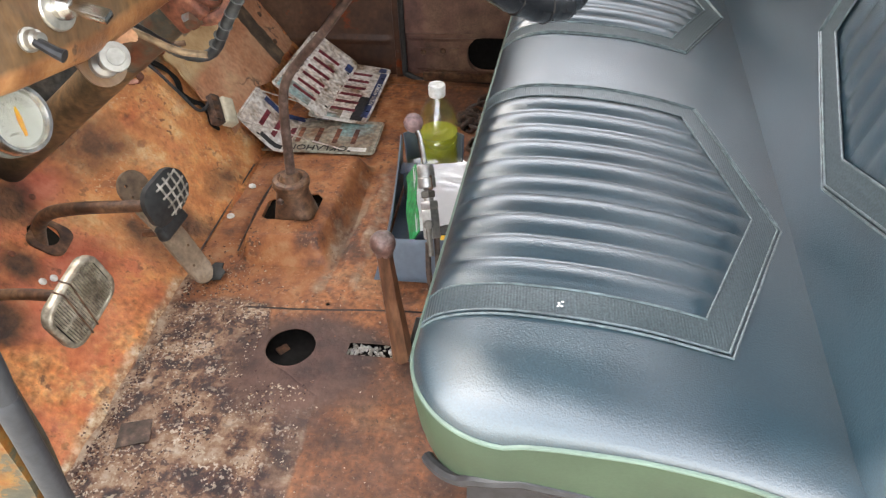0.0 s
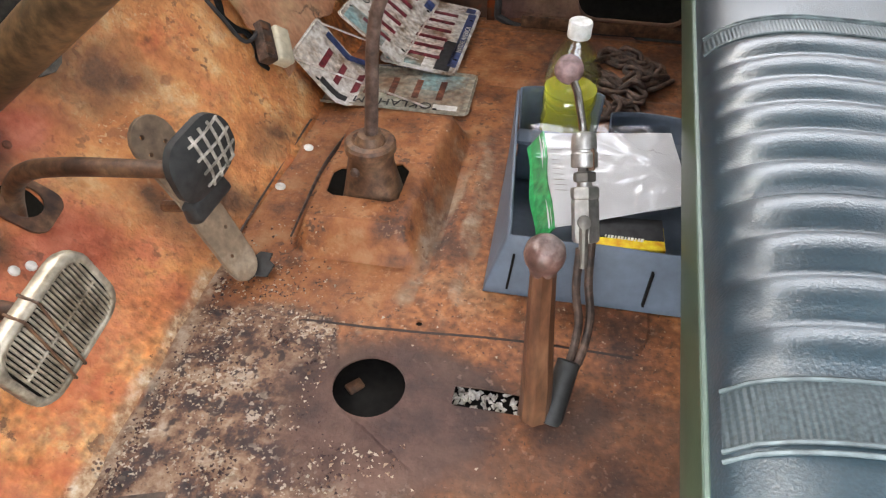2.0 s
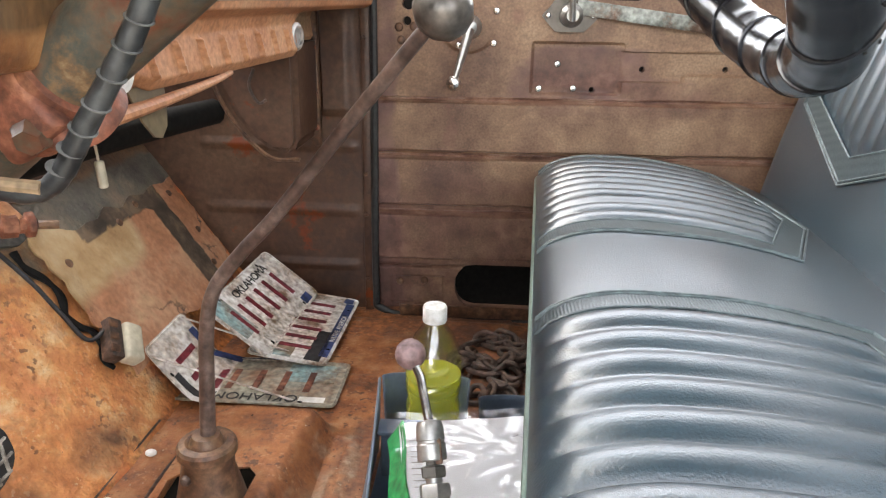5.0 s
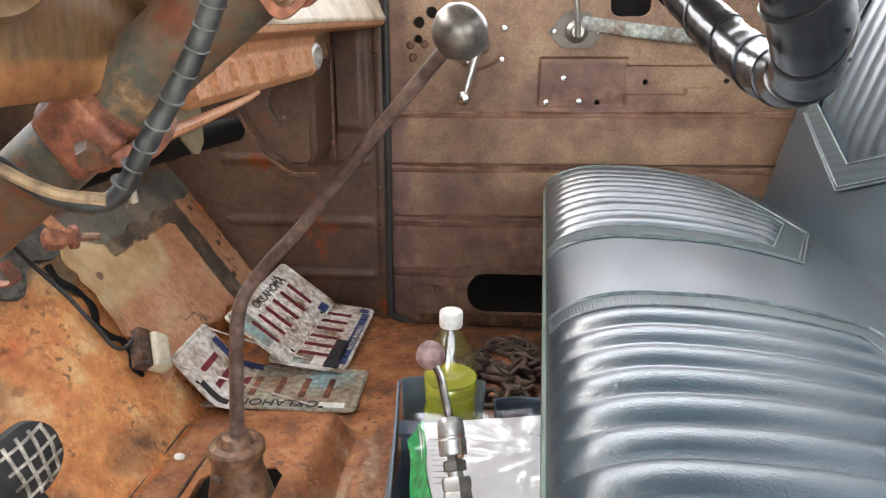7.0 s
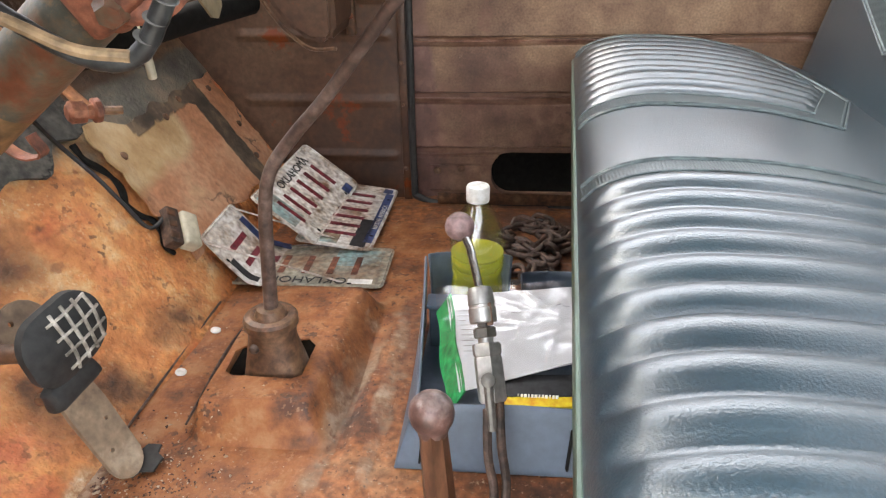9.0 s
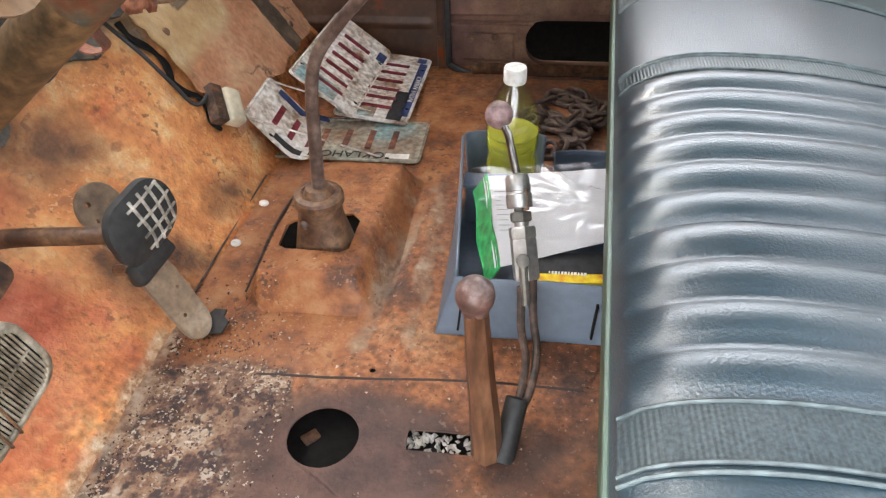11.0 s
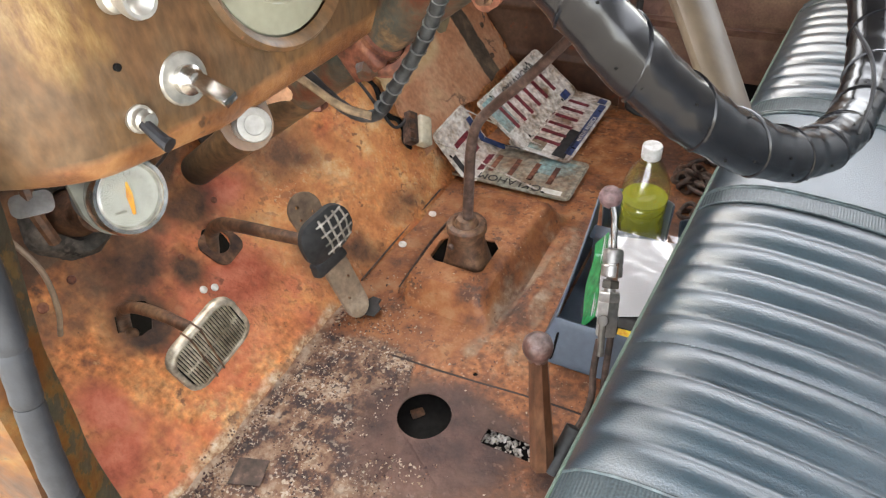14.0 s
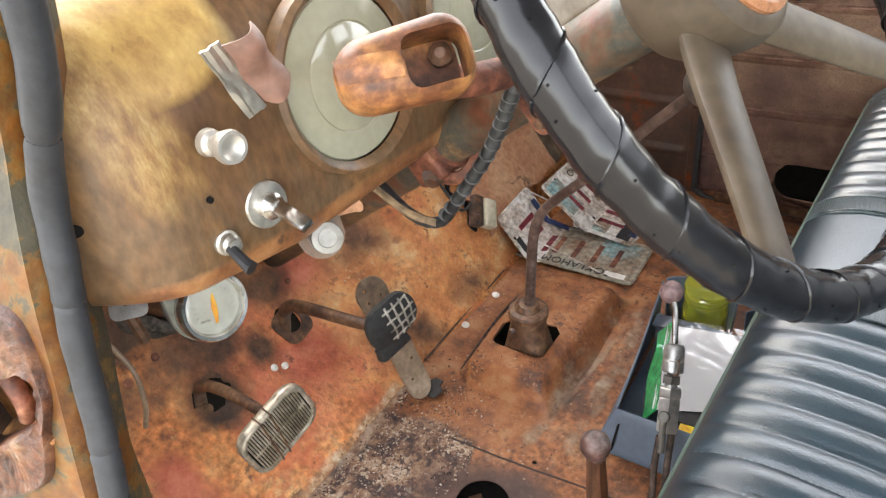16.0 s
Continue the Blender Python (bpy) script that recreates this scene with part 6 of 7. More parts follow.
for p, q in (((-0.60, 0.50, 0.88), (-0.32, 0.52, 1.36)), ((-0.60, 2.01, 0.88), (-0.32, 1.99, 1.36)), ((0.92, 0.50, 1.0), (0.90, 0.52, 1.36)), ((0.92, 2.01, 1.0), (0.90, 1.99, 1.36))):
    tube(bm, [p, q], 0.03, 10)
tagged(part("pillar_2", bm, M_ROOF), "roof posts of the cab", "pillar", kind="structure")

M_GREENWIRE = plain("dull_green_wire", (0.10, 0.13, 0.06), 0.5)
# ---- gear lever ----
gear = thing("gear_lever", (-0.138, 1.25, 0.045), "bent rusty gear lever with a grey oval knob", "gear lever")
bm = bmesh.new()
N = 24
lower, upper = [], []
for k in range(N):
    a = 2 * math.pi * (k + 0.5) / N
    c, s = math.cos(a), math.sin(a)
    q = max(abs(c), abs(s))
    lower.append(bm.verts.new((-0.134 + 0.047 * lerp(c, c / q, 0.8), 1.252 + 0.033 * lerp(s, s / q, 0.8), 0.022)))
    upper.append((c, s))
prev = lower
for z, r, cx, cy in ((0.06, 0.040, -0.134, 1.254), (0.095, 0.034, -0.135, 1.258), (0.112, 0.0325, -0.135, 1.26), (0.114, 0.037, -0.135, 1.26), (0.124, 0.037, -0.135, 1.26), (0.128, 0.034, -0.135, 1.26), (0.13, 0.026, -0.135, 1.26), (0.127, 0.022, -0.135, 1.26), (0.138, 0.017, -0.135, 1.261), (0.139, 0.011, -0.135, 1.261)):
    blend = 0.45 if z < 0.07 else 0.0
    ring = []
    for c, s in upper:
        q = max(abs(c), abs(s))
        ring.append(bm.verts.new((cx + r * lerp(c, c / q, blend), cy + (r * 0.82 if z < 0.1 else r) * lerp(s, s / q, blend), z)))
    for k in range(N):
        bm.faces.new((prev[k], prev[(k + 1) % N], ring[(k + 1) % N], ring[k]))
    prev = ring
bm.faces.new(prev)
part("tower", bm, M_IRON, gear, "rusty tapered shift tower")
bolt("tower_bolt", (-0.148, 1.222, 0.098), (-0.2, -1, 0), 0.007, gear, M_DARKIRON, "", 0.006)
bm = bmesh.new()
tube(bm, smooth_path([(-0.134, 1.262, 0.125), (-0.129, 1.265, 0.20), (-0.122, 1.268, 0.285), (-0.107, 1.267, 0.335), (-0.068, 1.258, 0.384), (-0.02, 1.242, 0.435), (0.07, 1.2, 0.543), (0.152, 1.155, 0.637)], 10), lambda s: lerp(0.0098, 0.0068, s), 14)
part("rod", bm, material("purple_brown_iron", [(0.3, (0.035, 0.02, 0.016)), (0.5, (0.075, 0.045, 0.035)), (0.75, (0.14, 0.095, 0.078))], scale=22, rough=(0.32, 0.55), bump=0.25), gear)
bm = bmesh.new()
lathe(bm, (0.147, 1.158, 0.631), (0.45, -0.3, 0.5), [(0.008, 0), (0.016, 0.004), (0.0235, 0.012), (0.0265, 0.023), (0.0245, 0.034), (0.017, 0.043), (0.008, 0.047), (0.001, 0.048)], 28)
part("knob", bm, plain("grey_knob", (0.10, 0.088, 0.078), 0.3, 0.5), gear, "smooth grey metal knob")

# ---- transfer lever ----
trans = thing("transfer_lever", (0.135, 0.935, 0.0), "stout rusty lever with a ball knob in a floor slot", "lever")
bm = bmesh.new()
tube(bm, smooth_path([(0.137, 0.942, -0.06), (0.134, 0.94, 0.05), (0.128, 0.942, 0.14), (0.123, 0.944, 0.232)], 6), lambda s: lerp(0.0235, 0.0145, s), 8, flat=0.85)
part("bar", bm, material("red_brown_bar", [(0.3, (0.045, 0.019, 0.011)), (0.5, (0.10, 0.042, 0.022)), (0.75, (0.16, 0.078, 0.042))], scale=16, stretch=(1, 1, 0.3), rough=(0.3, 0.5), bump=0.15), trans)
bm = bmesh.new()
lathe(bm, (0.1225, 0.944, 0.245), (-0.03, 0.01, 1), [(0.013, -0.022), (0.0145, -0.014), (0.0182, -0.008), (0.0198, 0), (0.0182, 0.009), (0.0132, 0.015), (0.0066, 0.0187), (0.0005, 0.0196)], 24)
part("knob", bm, material("worn_ball_knob", [(0.3, (0.06, 0.03, 0.024)), (0.55, (0.11, 0.058, 0.048)), (0.75, (0.22, 0.16, 0.145))], scale=24, rough=(0.25, 0.45), bump=0.1), trans, "worn brown ball knob")

# ---- line lock: a small hydraulic valve with its own lever ----
LA, LB = Vector((0.174, 1.085, 0.115)), Vector((0.150, 1.178, 0.245))
LD = (LB - LA).normalized()
M_NUT = plain("dull_grey_steel", (0.15, 0.14, 0.125), 0.4, 0.5, grainy=0.3)
lock = thing("valve_lever", (0.162, 0.96, 0.0), "steel hydraulic valve with a ball lever and hoses", "valve")
bm = bmesh.new()
lathe(bm, LA, LD, [(0.0144, 0.0200), (0.0167, 0.0232), (0.0167, 0.0690), (0.0144, 0.0721)], 6)
lathe(bm, LA, LD, [(0.0153, 0.0706), (0.0172, 0.0737), (0.0172, 0.0832), (0.0153, 0.0856)], 6)
lathe(bm, LA, LD, [(0.0088, 0.0832), (0.0088, 0.0927)], 16)
part("valve_body", bm, M_STEEL, lock)
bm = bmesh.new()
lathe(bm, LA, LD, [(0.0121, 0.0911), (0.0135, 0.0927), (0.0135, 0.1014), (0.0121, 0.1029), (0.0079, 0.1037), (0.0079, 0.1085)], 6)
part("lock_nut", bm, M_NUT, lock)
bm = bmesh.new()
lathe(bm, LA, LD, [(0.0144, 0.1077), (0.0156, 0.1093), (0.0156, 0.1243), (0.0144, 0.1259), (0.0144, 0.1282), (0.0152, 0.1290), (0.0144, 0.1432), (0.0125, 0.1480), (0.0046, 0.1496)], 24)
part("cap", bm, M_STEEL, lock)
bm = bmesh.new()
box(bm, LA + LD * 0.121 + Vector((0.008, -0.009, 0.003)), (0.007, 0.007, 0.026), plane_at((0, 0, 0), (1, 0, 0), LD), 0.0015)
part("key", bm, M_IRON, lock)
bm = bmesh.new()
tube(bm, [LA + LD * 0.147, Vector((0.139, 1.205, 0.266)), Vector((0.1275, 1.222, 0.282))], lambda s: 0.0048, 10)
part("lever_rod", bm, M_CHROME, lock)
bm = bmesh.new()
lathe(bm, (0.126, 1.224, 0.284), (-0.3, 0.4, 0.8), [(0.001, -0.0176), (0.006, -0.0165), (0.012, -0.0126), (0.0165, -0.006), (0.0175, 0), (0.0165, 0.006), (0.012, 0.0126), (0.006, 0.0165), (0.001, 0.0176)], 24)
part("ball", bm, material("faded_red_ball", [(0.3, (0.15, 0.085, 0.08)), (0.7, (0.25, 0.165, 0.16))], scale=30, rough=(0.4, 0.6), bump=0.1), lock, "faded pinkish ball")
bm = bmesh.new()
lathe(bm, LA + LD * 0.045 + Vector((-0.002, -0.012, 0.008)), (0, -0.75, 0.6), [(0.0075, -0.006), (0.0085, 0.002), (0.008, 0.008), (0.003, 0.01)], 14)
tube(bm, [LA + LD * 0.045 + Vector((-0.002, -0.016, 0.008)), LA + LD * 0.01 + Vector((-0.001, -0.017, -0.012))], 0.0055, 10)
part("fitting", bm, M_NUT, lock, "dark elbow fitting")
for dx, dy in ((-0.006, -0.012), (0.007, 0.004)):
    bm = bmesh.new()
    tube(bm, smooth_path([LA + LD * 0.02 + Vector((dx, dy, 0)), LA + Vector((dx * 1.1, dy - 0.012, -0.03)), (0.181 + dx, 1.04 + dy * 0.5, 0.06), (0.176 + dx * 0.8, 1.0, 0.038), (0.166 + dx * 0.5, 0.975, 0.028)], 8), 0.0052, 10)
    part("hose", bm, M_DARKIRON, lock, "dark brake hose")
bm = bmesh.new()
lathe(bm, (0.168, 0.986, 0.045), (-0.16, -0.62, -0.58), [(0.011, 0), (0.0135, 0.001), (0.0145, 0.075), (0.012, 0.076)], 20)
part("sleeve", bm, M_BLACKRUBBER, lock, "black rubber sleeve")

# ---- pedals ----
clutch = thing("clutch_pedal", (-0.50, 0.82, 0.15), "clutch pedal with a ribbed bright metal pad", "pedal", "foot pedals")
pm = plane_at((-0.247, 0.765, 0.266), (-0.106, -0.966, -0.235), (0.985, -0.112, 0.02))
bm = bmesh.new()
prism(bm, rounded(0.108, 0.082, 0.022), 0.007, pm)
part("backing", bm, M_TRUNK, clutch)
M_PADMETAL = material("worn_pad_metal", [(0.3, (0.20, 0.165, 0.12)), (0.5, (0.34, 0.30, 0.235)), (0.8, (0.46, 0.42, 0.355))], scale=26, rough=(0.32, 0.52), metal=0.5, bump=0.15)
bm = bmesh.new()
rims = [[bm.verts.new(pm @ Vector((u * k, v * q, h))) for u, v in rounded(0.114, 0.086, 0.024, 6)] for k, q, h in ((0.97, 0.965, -0.012), (1.0, 1.0, -0.008), (1.0, 1.0, 0.000), (0.97, 0.96, 0.003), (0.90, 0.87, 0.0035), (0.875, 0.835, 0.0022), (0.875, 0.835, -0.003))]
for p, q in zip(rims, rims[1:]):
    for k in range(len(p)):
        bm.faces.new((p[k], p[(k + 1) % len(p)], q[(k + 1) % len(p)], q[k]))
part("frame", bm, M_PADMETAL, clutch, "bright metal frame", smooth=60)
for i in range(24):
    u = 0.0040 * (i - 11.5)
    w = 0.071 - 0.012 * max(0.0, (abs(u) - 0.038) / 0.008)
    bm = bmesh.new()
    box(bm, pm @ Vector((u, 0, 0.0012)), (0.0023, w, 0.0036), pm.to_3x3().to_4x4(), 0.0007, 1)
    part("rib", bm, M_PADMETAL, clutch)
bm = bmesh.new()
box(bm, pm @ Vector((0, 0, 0.0016)), (0.094, 0.0026, 0.003), pm.to_3x3().to_4x4(), 0.0007, 1)
part("rib", bm, M_PADMETAL, clutch)
for u, tilt in ((0.004, 0.006), (0.019, 0.004)):
    bm = bmesh.new()
    tube(bm, [pm @ Vector((u + tilt * k, 0.0455 * k, 0.0055 - 0.016 * max(0.0, abs(k) - 0.9) * 10)) for k in (-1, -0.9, -0.4, 0, 0.4, 0.9, 1)], 0.0013, 6)
    part("tie_wire", bm, M_IRON, clutch, "rusty tie wire round the pad")
bm = bmesh.new()
tube(bm, smooth_path([(-0.53, 0.815, 0.11), (-0.51, 0.813, 0.16), (-0.475, 0.806, 0.20), (-0.42, 0.798, 0.228), (-0.35, 0.788, 0.248), (-0.258, 0.775, 0.262)], 8), lambda s: lerp(0.0105, 0.008, s), 12)
part("arm", bm, M_IRON, clutch)

bm = bmesh.new()
lathe(bm, toe_at(0.143, 0.812, -0.034), Vector((0.9, -0.1, 0.4)), [(0.009, 0), (0.0095, 0.022), (0.007, 0.026), (0.001, 0.027)], 14)
part("pivot_end", bm, M_IRON, clutch, "rusty pivot inside the torn hole")

brake = thing("brake_pedal", (-0.53, 1.0, 0.18), "brake pedal with a worn black rubber pad", "pedal", "foot pedals")
pm = plane_at((-0.236, 1.014, 0.254), (-0.222, -0.962, -0.159), (0.965, -0.232, 0.08))


def crown(u, v, lift=0.0):
    """The pad's bowed face."""
    return pm @ Vector((u, v, lift - 6.0 * v * v - 2.0 * u * u))


bm = bmesh.new()
outline = rounded(0.096, 0.078, 0.032, 8)
rows = [[bm.verts.new(crown(u * k, v * k)) for u, v in outline] for k in (0.2, 0.5, 0.75, 0.93, 1.0)]
rows.append([bm.verts.new(crown(u * 1.0, v * 1.0, -0.009)) for u, v in outline])
bm.faces.new(rows[0])
for p, q in zip(rows, rows[1:]):
    for k in range(len(p)):
        bm.faces.new((p[k], p[(k + 1) % len(p)], q[(k + 1) % len(p)], q[k]))
bm.faces.new(rows[-1][::-1])
part("pad", bm, M_BLACKRUBBER, brake, "worn black rubber pad")
M_WORN = material("rubber_worn_to_steel", [(0.3, (0.10, 0.09, 0.075)), (0.5, (0.26, 0.235, 0.20)), (0.7, (0.42, 0.39, 0.35))], scale=30, rough=(0.4, 0.6), bump=0.2)
for i in range(4):
    u = -0.036 + 0.0135 * i
    w = 0.034 - 5.0 * u * u
    bm = bmesh.new()
    tube(bm, [crown(u + 0.0012 * math.sin(3 * k + i), w * k, 0.0008) for k in span(-1, 1, 8)], 0.0019, 6)
    part("rib", bm, M_WORN, brake)
for i in range(4):
    v = -0.027 + 0.018 * i
    w = 0.045 - 9.0 * v * v
    bm = bmesh.new()
    tube(bm, [crown(lerp(-w, 0.014, k), v + 0.001 * math.sin(3 * k + i), 0.0008) for k in span(0, 1, 8)], 0.0017, 6)
    part("rib", bm, M_WORN, brake)
bm = bmesh.new()
vs = box(bm, pm @ Vector((0.012, 0.050, -0.020)), (0.062, 0.030, 0.022), pm.to_3x3().to_4x4(), 0.009, 3)
for v in vs:
    v.co += Vector((1, 1, 1)) * 0.004 * noise.noise(v.co * 60)
part("torn_rubber", bm, M_BLACKRUBBER, brake, "torn lower lip of the rubber pad")
bm = bmesh.new()
tube(bm, smooth_path([(-0.525, 1.02, 0.12), (-0.505, 1.018, 0.172), (-0.465, 1.01, 0.21), (-0.40, 0.998, 0.234), (-0.32, 0.994, 0.246), (-0.25, 0.998, 0.250)], 8), lambda s: lerp(0.013, 0.0095, s), 12)
part("arm", bm, M_IRON, brake)
bm = bmesh.new()
c, nn = toe_at(0.148, 1.018, 0.010), toe_normal(0.148, 1.018)
prism(bm, [(p[0], p[1] - 0.006) for p in rounded(0.066, 0.068, 0.02, 5)], 0.004, plane_at(c, (0, 1, 0.2), nn))
plate_ob = part("seal_plate", bm, M_IRON, brake, "dark rusty seal plate")
bm = bmesh.new()
lathe(bm, c - nn * 0.03, nn, [(0.022, 0), (0.022, 0.06)], 20)
cut(plate_ob, [bm])

gas = thing("accelerator_pedal", (-0.285, 1.08, 0.01), "long worn accelerator pedal with a drilled round top", "pedal", "foot pedals")
GB, GT = Vector((-0.288, 1.086, 0.024)), Vector((-0.338, 1.097, 0.212))
gm = plane_at((GB + GT) / 2, GT - GB, (0.86, -0.2, 0.46))
L = (GT - GB).length / 2
out = [(-L + 0.024 * math.cos(a), 0.024 * math.sin(a)) for a in [radians(90 + 18 * k) for k in range(11)]]
out += [(-0.02, -0.026), (0.02, -0.022)] + [(L + 0.033 * math.cos(a), 0.033 * math.sin(a)) for a in [radians(-110 + 22 * k) for k in range(11)]] + [(0.02, 0.022), (-0.02, 0.026)]
bm = bmesh.new()
prism(bm, out, 0.007, gm)
bmesh.ops.bevel(bm, geom=[e for e in bm.edges], offset=0.0015, segments=1, affect="EDGES")
pedal = part("plate", bm, M_GASKET, gas)
holes = []
for u, v, r in ((L + 0.012, 0.012, 0.0035), (L - 0.008, -0.012, 0.003), (L - 0.01, 0.016, 0.003), (-L + 0.02, 0.008, 0.0028), (-L + 0.055, -0.01, 0.0028)):
    bm = bmesh.new()
    lathe(bm, gm @ Vector((u, v, -0.02)), gm.to_3x3() @ Vector((0, 0, 1)), [(r, 0), (r, 0.04)], 12)
    holes.append(bm)
cut(pedal, holes)
bm = bmesh.new()
tube(bm, [gm @ Vector((0.0, 0, -0.006)), gm @ Vector((0.01, 0.0, -0.07))], 0.008, 8)
part("linkage", bm, M_IRON, gas)
bm = bmesh.new()
prism(bm, [(-0.026, -0.010), (-0.014, -0.018), (-0.004, -0.013), (0.012, -0.019), (0.025, -0.004), (0.019, 0.006), (0.024, 0.015), (0.008, 0.022), (-0.004, 0.016), (-0.017, 0.018), (-0.018, 0.006)], 0.003, pose(-0.262, 1.098, floor_z(-0.262, 1.098) + 0.012, 18, -10, 20))
tagged(part("rubber_scrap", bm, M_BLACKRUBBER), "torn scrap of black rubber on the floor", "scrap")

# ---- fixings on the toe board ----
M_WHITEZINC = plain("bright_zinc", (0.74, 0.73, 0.70), 0.45, 0.1)
for z, y, r, mat in ((0.113, 0.953, 0.0075, M_WHITEZINC), (0.12, 0.936, 0.0075, M_WHITEZINC), (0.165, 0.951, 0.007, M_CLAMP), (0.19, 1.075, 0.007, M_CLAMP), (0.178, 0.655, 0.0165, M_IRON), (0.148, 0.662, 0.008, M_CLAMP), (0.22, 0.742, 0.010, M_CLAMP), (0.225, 0.80, 0.008, M_CLAMP)):
    bolt("bolt", toe_at(z, y), toe_normal(z, y), r, wall_front, mat, "bright screw" if mat is M_WHITEZINC else "rusty bolt", 0.006)
for x, y in ((-0.287, 1.396), (-0.297, 1.285)):
    bolt("bolt", (x, y, floor_z(x, y) + 0.002), (0.2, 0, 1), 0.0085, floor, M_WHITEZINC, "bright screw", 0.0035)
bm = bmesh.new()
tube(bm, smooth_path([(-0.316, 1.16, 0.005), (-0.314, 1.25, 0.006), (-0.311, 1.36, 0.008), (-0.306, 1.47, 0.010)], 8), 0.002, 6)
tagged(part("seam_strip", bm, M_DARKIRON), "dark cracked seam strip along the toe board", "seam", kind="structure")
bm = bmesh.new()
tube(bm, smooth_path([(-0.238, 1.17, 0.008), (-0.240, 1.24, 0.010), (-0.241, 1.32, 0.012), (-0.234, 1.39, 0.014), (-0.224, 1.46, 0.010)], 8), lambda q: 0.0016 + 0.0026 * q, 6)
tagged(part("bent_wire", bm, M_DARKIRON), "bent dark wire lying by the tunnel", "wire")
# raised mastic collar behind the gauge
bm = bmesh.new()
cc, nn = toe_at(0.30, 0.86), toe_normal(0.30, 0.86)
R = lathe(bm, cc, nn, [(0.075, -0.005), (0.07, 0.02), (0.058, 0.035), (0.042, 0.03), (0.036, 0.005)], 40, caps=False)
for ring in R:
    for v in ring:
        v.co += nn * 0.012 * noise.noise(v.co * 40) + Vector((0, 1, 0)) * 0.01 * noise.noise(v.co * 25)
tagged(part("mastic_collar", bm, M_FELT, smooth=60), "lumpy grey mastic collar on the firewall", "collar")
bm = bmesh.new()
lathe(bm, cc - nn * 0.01, nn, [(0.036, 0), (0.036, 0.05), (0.03, 0.06), (0.03, 0.1)], 24)
tagged(part("column_boot", bm, M_IRON), "rusty boot stub inside the collar", "boot")
# bracket, strap and pale hose by the near pillar
brk = thing("steel_bracket", (-0.23, 0.645, 0.58), "bent galvanised bracket with a rusty rod", "bracket")
bm = bmesh.new()
prism(bm, rounded(0.034, 0.02, 0.007), 0.003, plane_at((-0.222, 0.645, 0.583), (0.4, 0.6, -0.1), (0.6, -0.4, 0.6)))
part("plate", bm, M_STEEL, brk)
bm = bmesh.new()
tube(bm, [(-0.235, 0.655, 0.61), (-0.225, 0.645, 0.57), (-0.23, 0.65, 0.535)], 0.006, 8)
part("rod", bm, M_IRON, brk)
bm = bmesh.new()
tube(bm, smooth_path([(-0.2, 0.60, 0.60), (-0.178, 0.605, 0.56), (-0.175, 0.60, 0.52), (-0.2, 0.60, 0.475)], 8), 0.0024, 8)
tagged(part("pale_hose", bm, M_GASKET), "thin pale hose by the near pillar", "hose")

# tangle of dark wires under the dash
harness = thing("wire_tangle", (-0.2, 0.84, 0.60), "tangle of dark wires hanging under the dash", "wires")
rnd = random.Random(3)
for k in range(6):
    a = Vector((-0.15 - 0.01 * k, 0.86 + 0.022 * k, 0.635))
    b = toe_at(0.33 + 0.02 * k, 0.86 + 0.012 * k, 0.02)
    mids = [a.lerp(b, t) + Vector((rnd.uniform(-0.015, 0.015), rnd.uniform(-0.025, 0.025), -0.035 * math.sin(math.pi * t) + rnd.uniform(-0.015, 0.015))) for t in (0.25, 0.5, 0.75)]
    bm = bmesh.new()
    tube(bm, smooth_path([a, *mids, b], 8), rnd.choice((0.0022, 0.0028, 0.0035)), 7)
    part("wire", bm, (M_BLACK, M_BLACK, M_GREENWIRE, M_BLACK, M_IRON, M_BLACK)[k], harness)

# ---- relay block on the toe board ----
relay = thing("relay_block", toe_at(0.115, 1.5), "yellowed plastic relay block with rusty terminals", "relay")
rp, rn = toe_at(0.115, 1.50, 0.03), toe_normal(0.115, 1.5)
rm = plane_at(rp, (0.5, -0.55, -0.3), rn)
bm = bmesh.new()
box(bm, rm @ Vector((0.0, 0.012, 0.0)), (0.066, 0.034, 0.028), rm.to_3x3().to_4x4(), 0.006, 3)
part("case", bm, M_CREAM, relay)
bm = bmesh.new()
box(bm, rm @ Vector((0.0, -0.02, -0.004)), (0.07, 0.025, 0.024), rm.to_3x3().to_4x4(), 0.003)
part("terminal_plate", bm, M_DARKIRON, relay)
for u in (-0.022, 0.0, 0.022):
    bm = bmesh.new()
    box(bm, rm @ Vector((u, -0.026, 0.009)), (0.012, 0.016, 0.004), rm.to_3x3().to_4x4(), 0.001)
    part("terminal", bm, M_IRON, relay)
bm = bmesh.new()
tube(bm, smooth_path([rm @ Vector((-0.03, -0.02, 0)), toe_at(0.145, 1.462, 0.014), toe_at(0.19, 1.455, 0.014), toe_at(0.24, 1.45, 0.016), toe_at(0.30, 1.42, 0.03), (-0.44, 1.25, 0.47)], 8), 0.0035, 8)
part("lead", bm, M_BLACK, relay, "black lead")

# ---- registration plates ----
def word(text, size, m, mat, parent):
    """A word as thin letters lying on a plate."""
    cu = bpy.data.curves.new("letters", "FONT")
    cu.body, cu.size, cu.extrude = text, size, 0.0003
    cu.align_x, cu.align_y = "CENTER", "CENTER"
    tmp = new("letters", cu)
    bpy.context.view_layer.update()
    me = bpy.data.meshes.new_from_object(tmp.evaluated_get(bpy.context.evaluated_depsgraph_get()))
    bpy.data.objects.remove(tmp)
    me.materials.clear()
    me.materials.append(mat)
    me.transform(m)
    ob = new("lettering", me)
    ob.parent = parent
    ob.matrix_parent_inverse = parent.matrix_basis.inverted()
    return ob


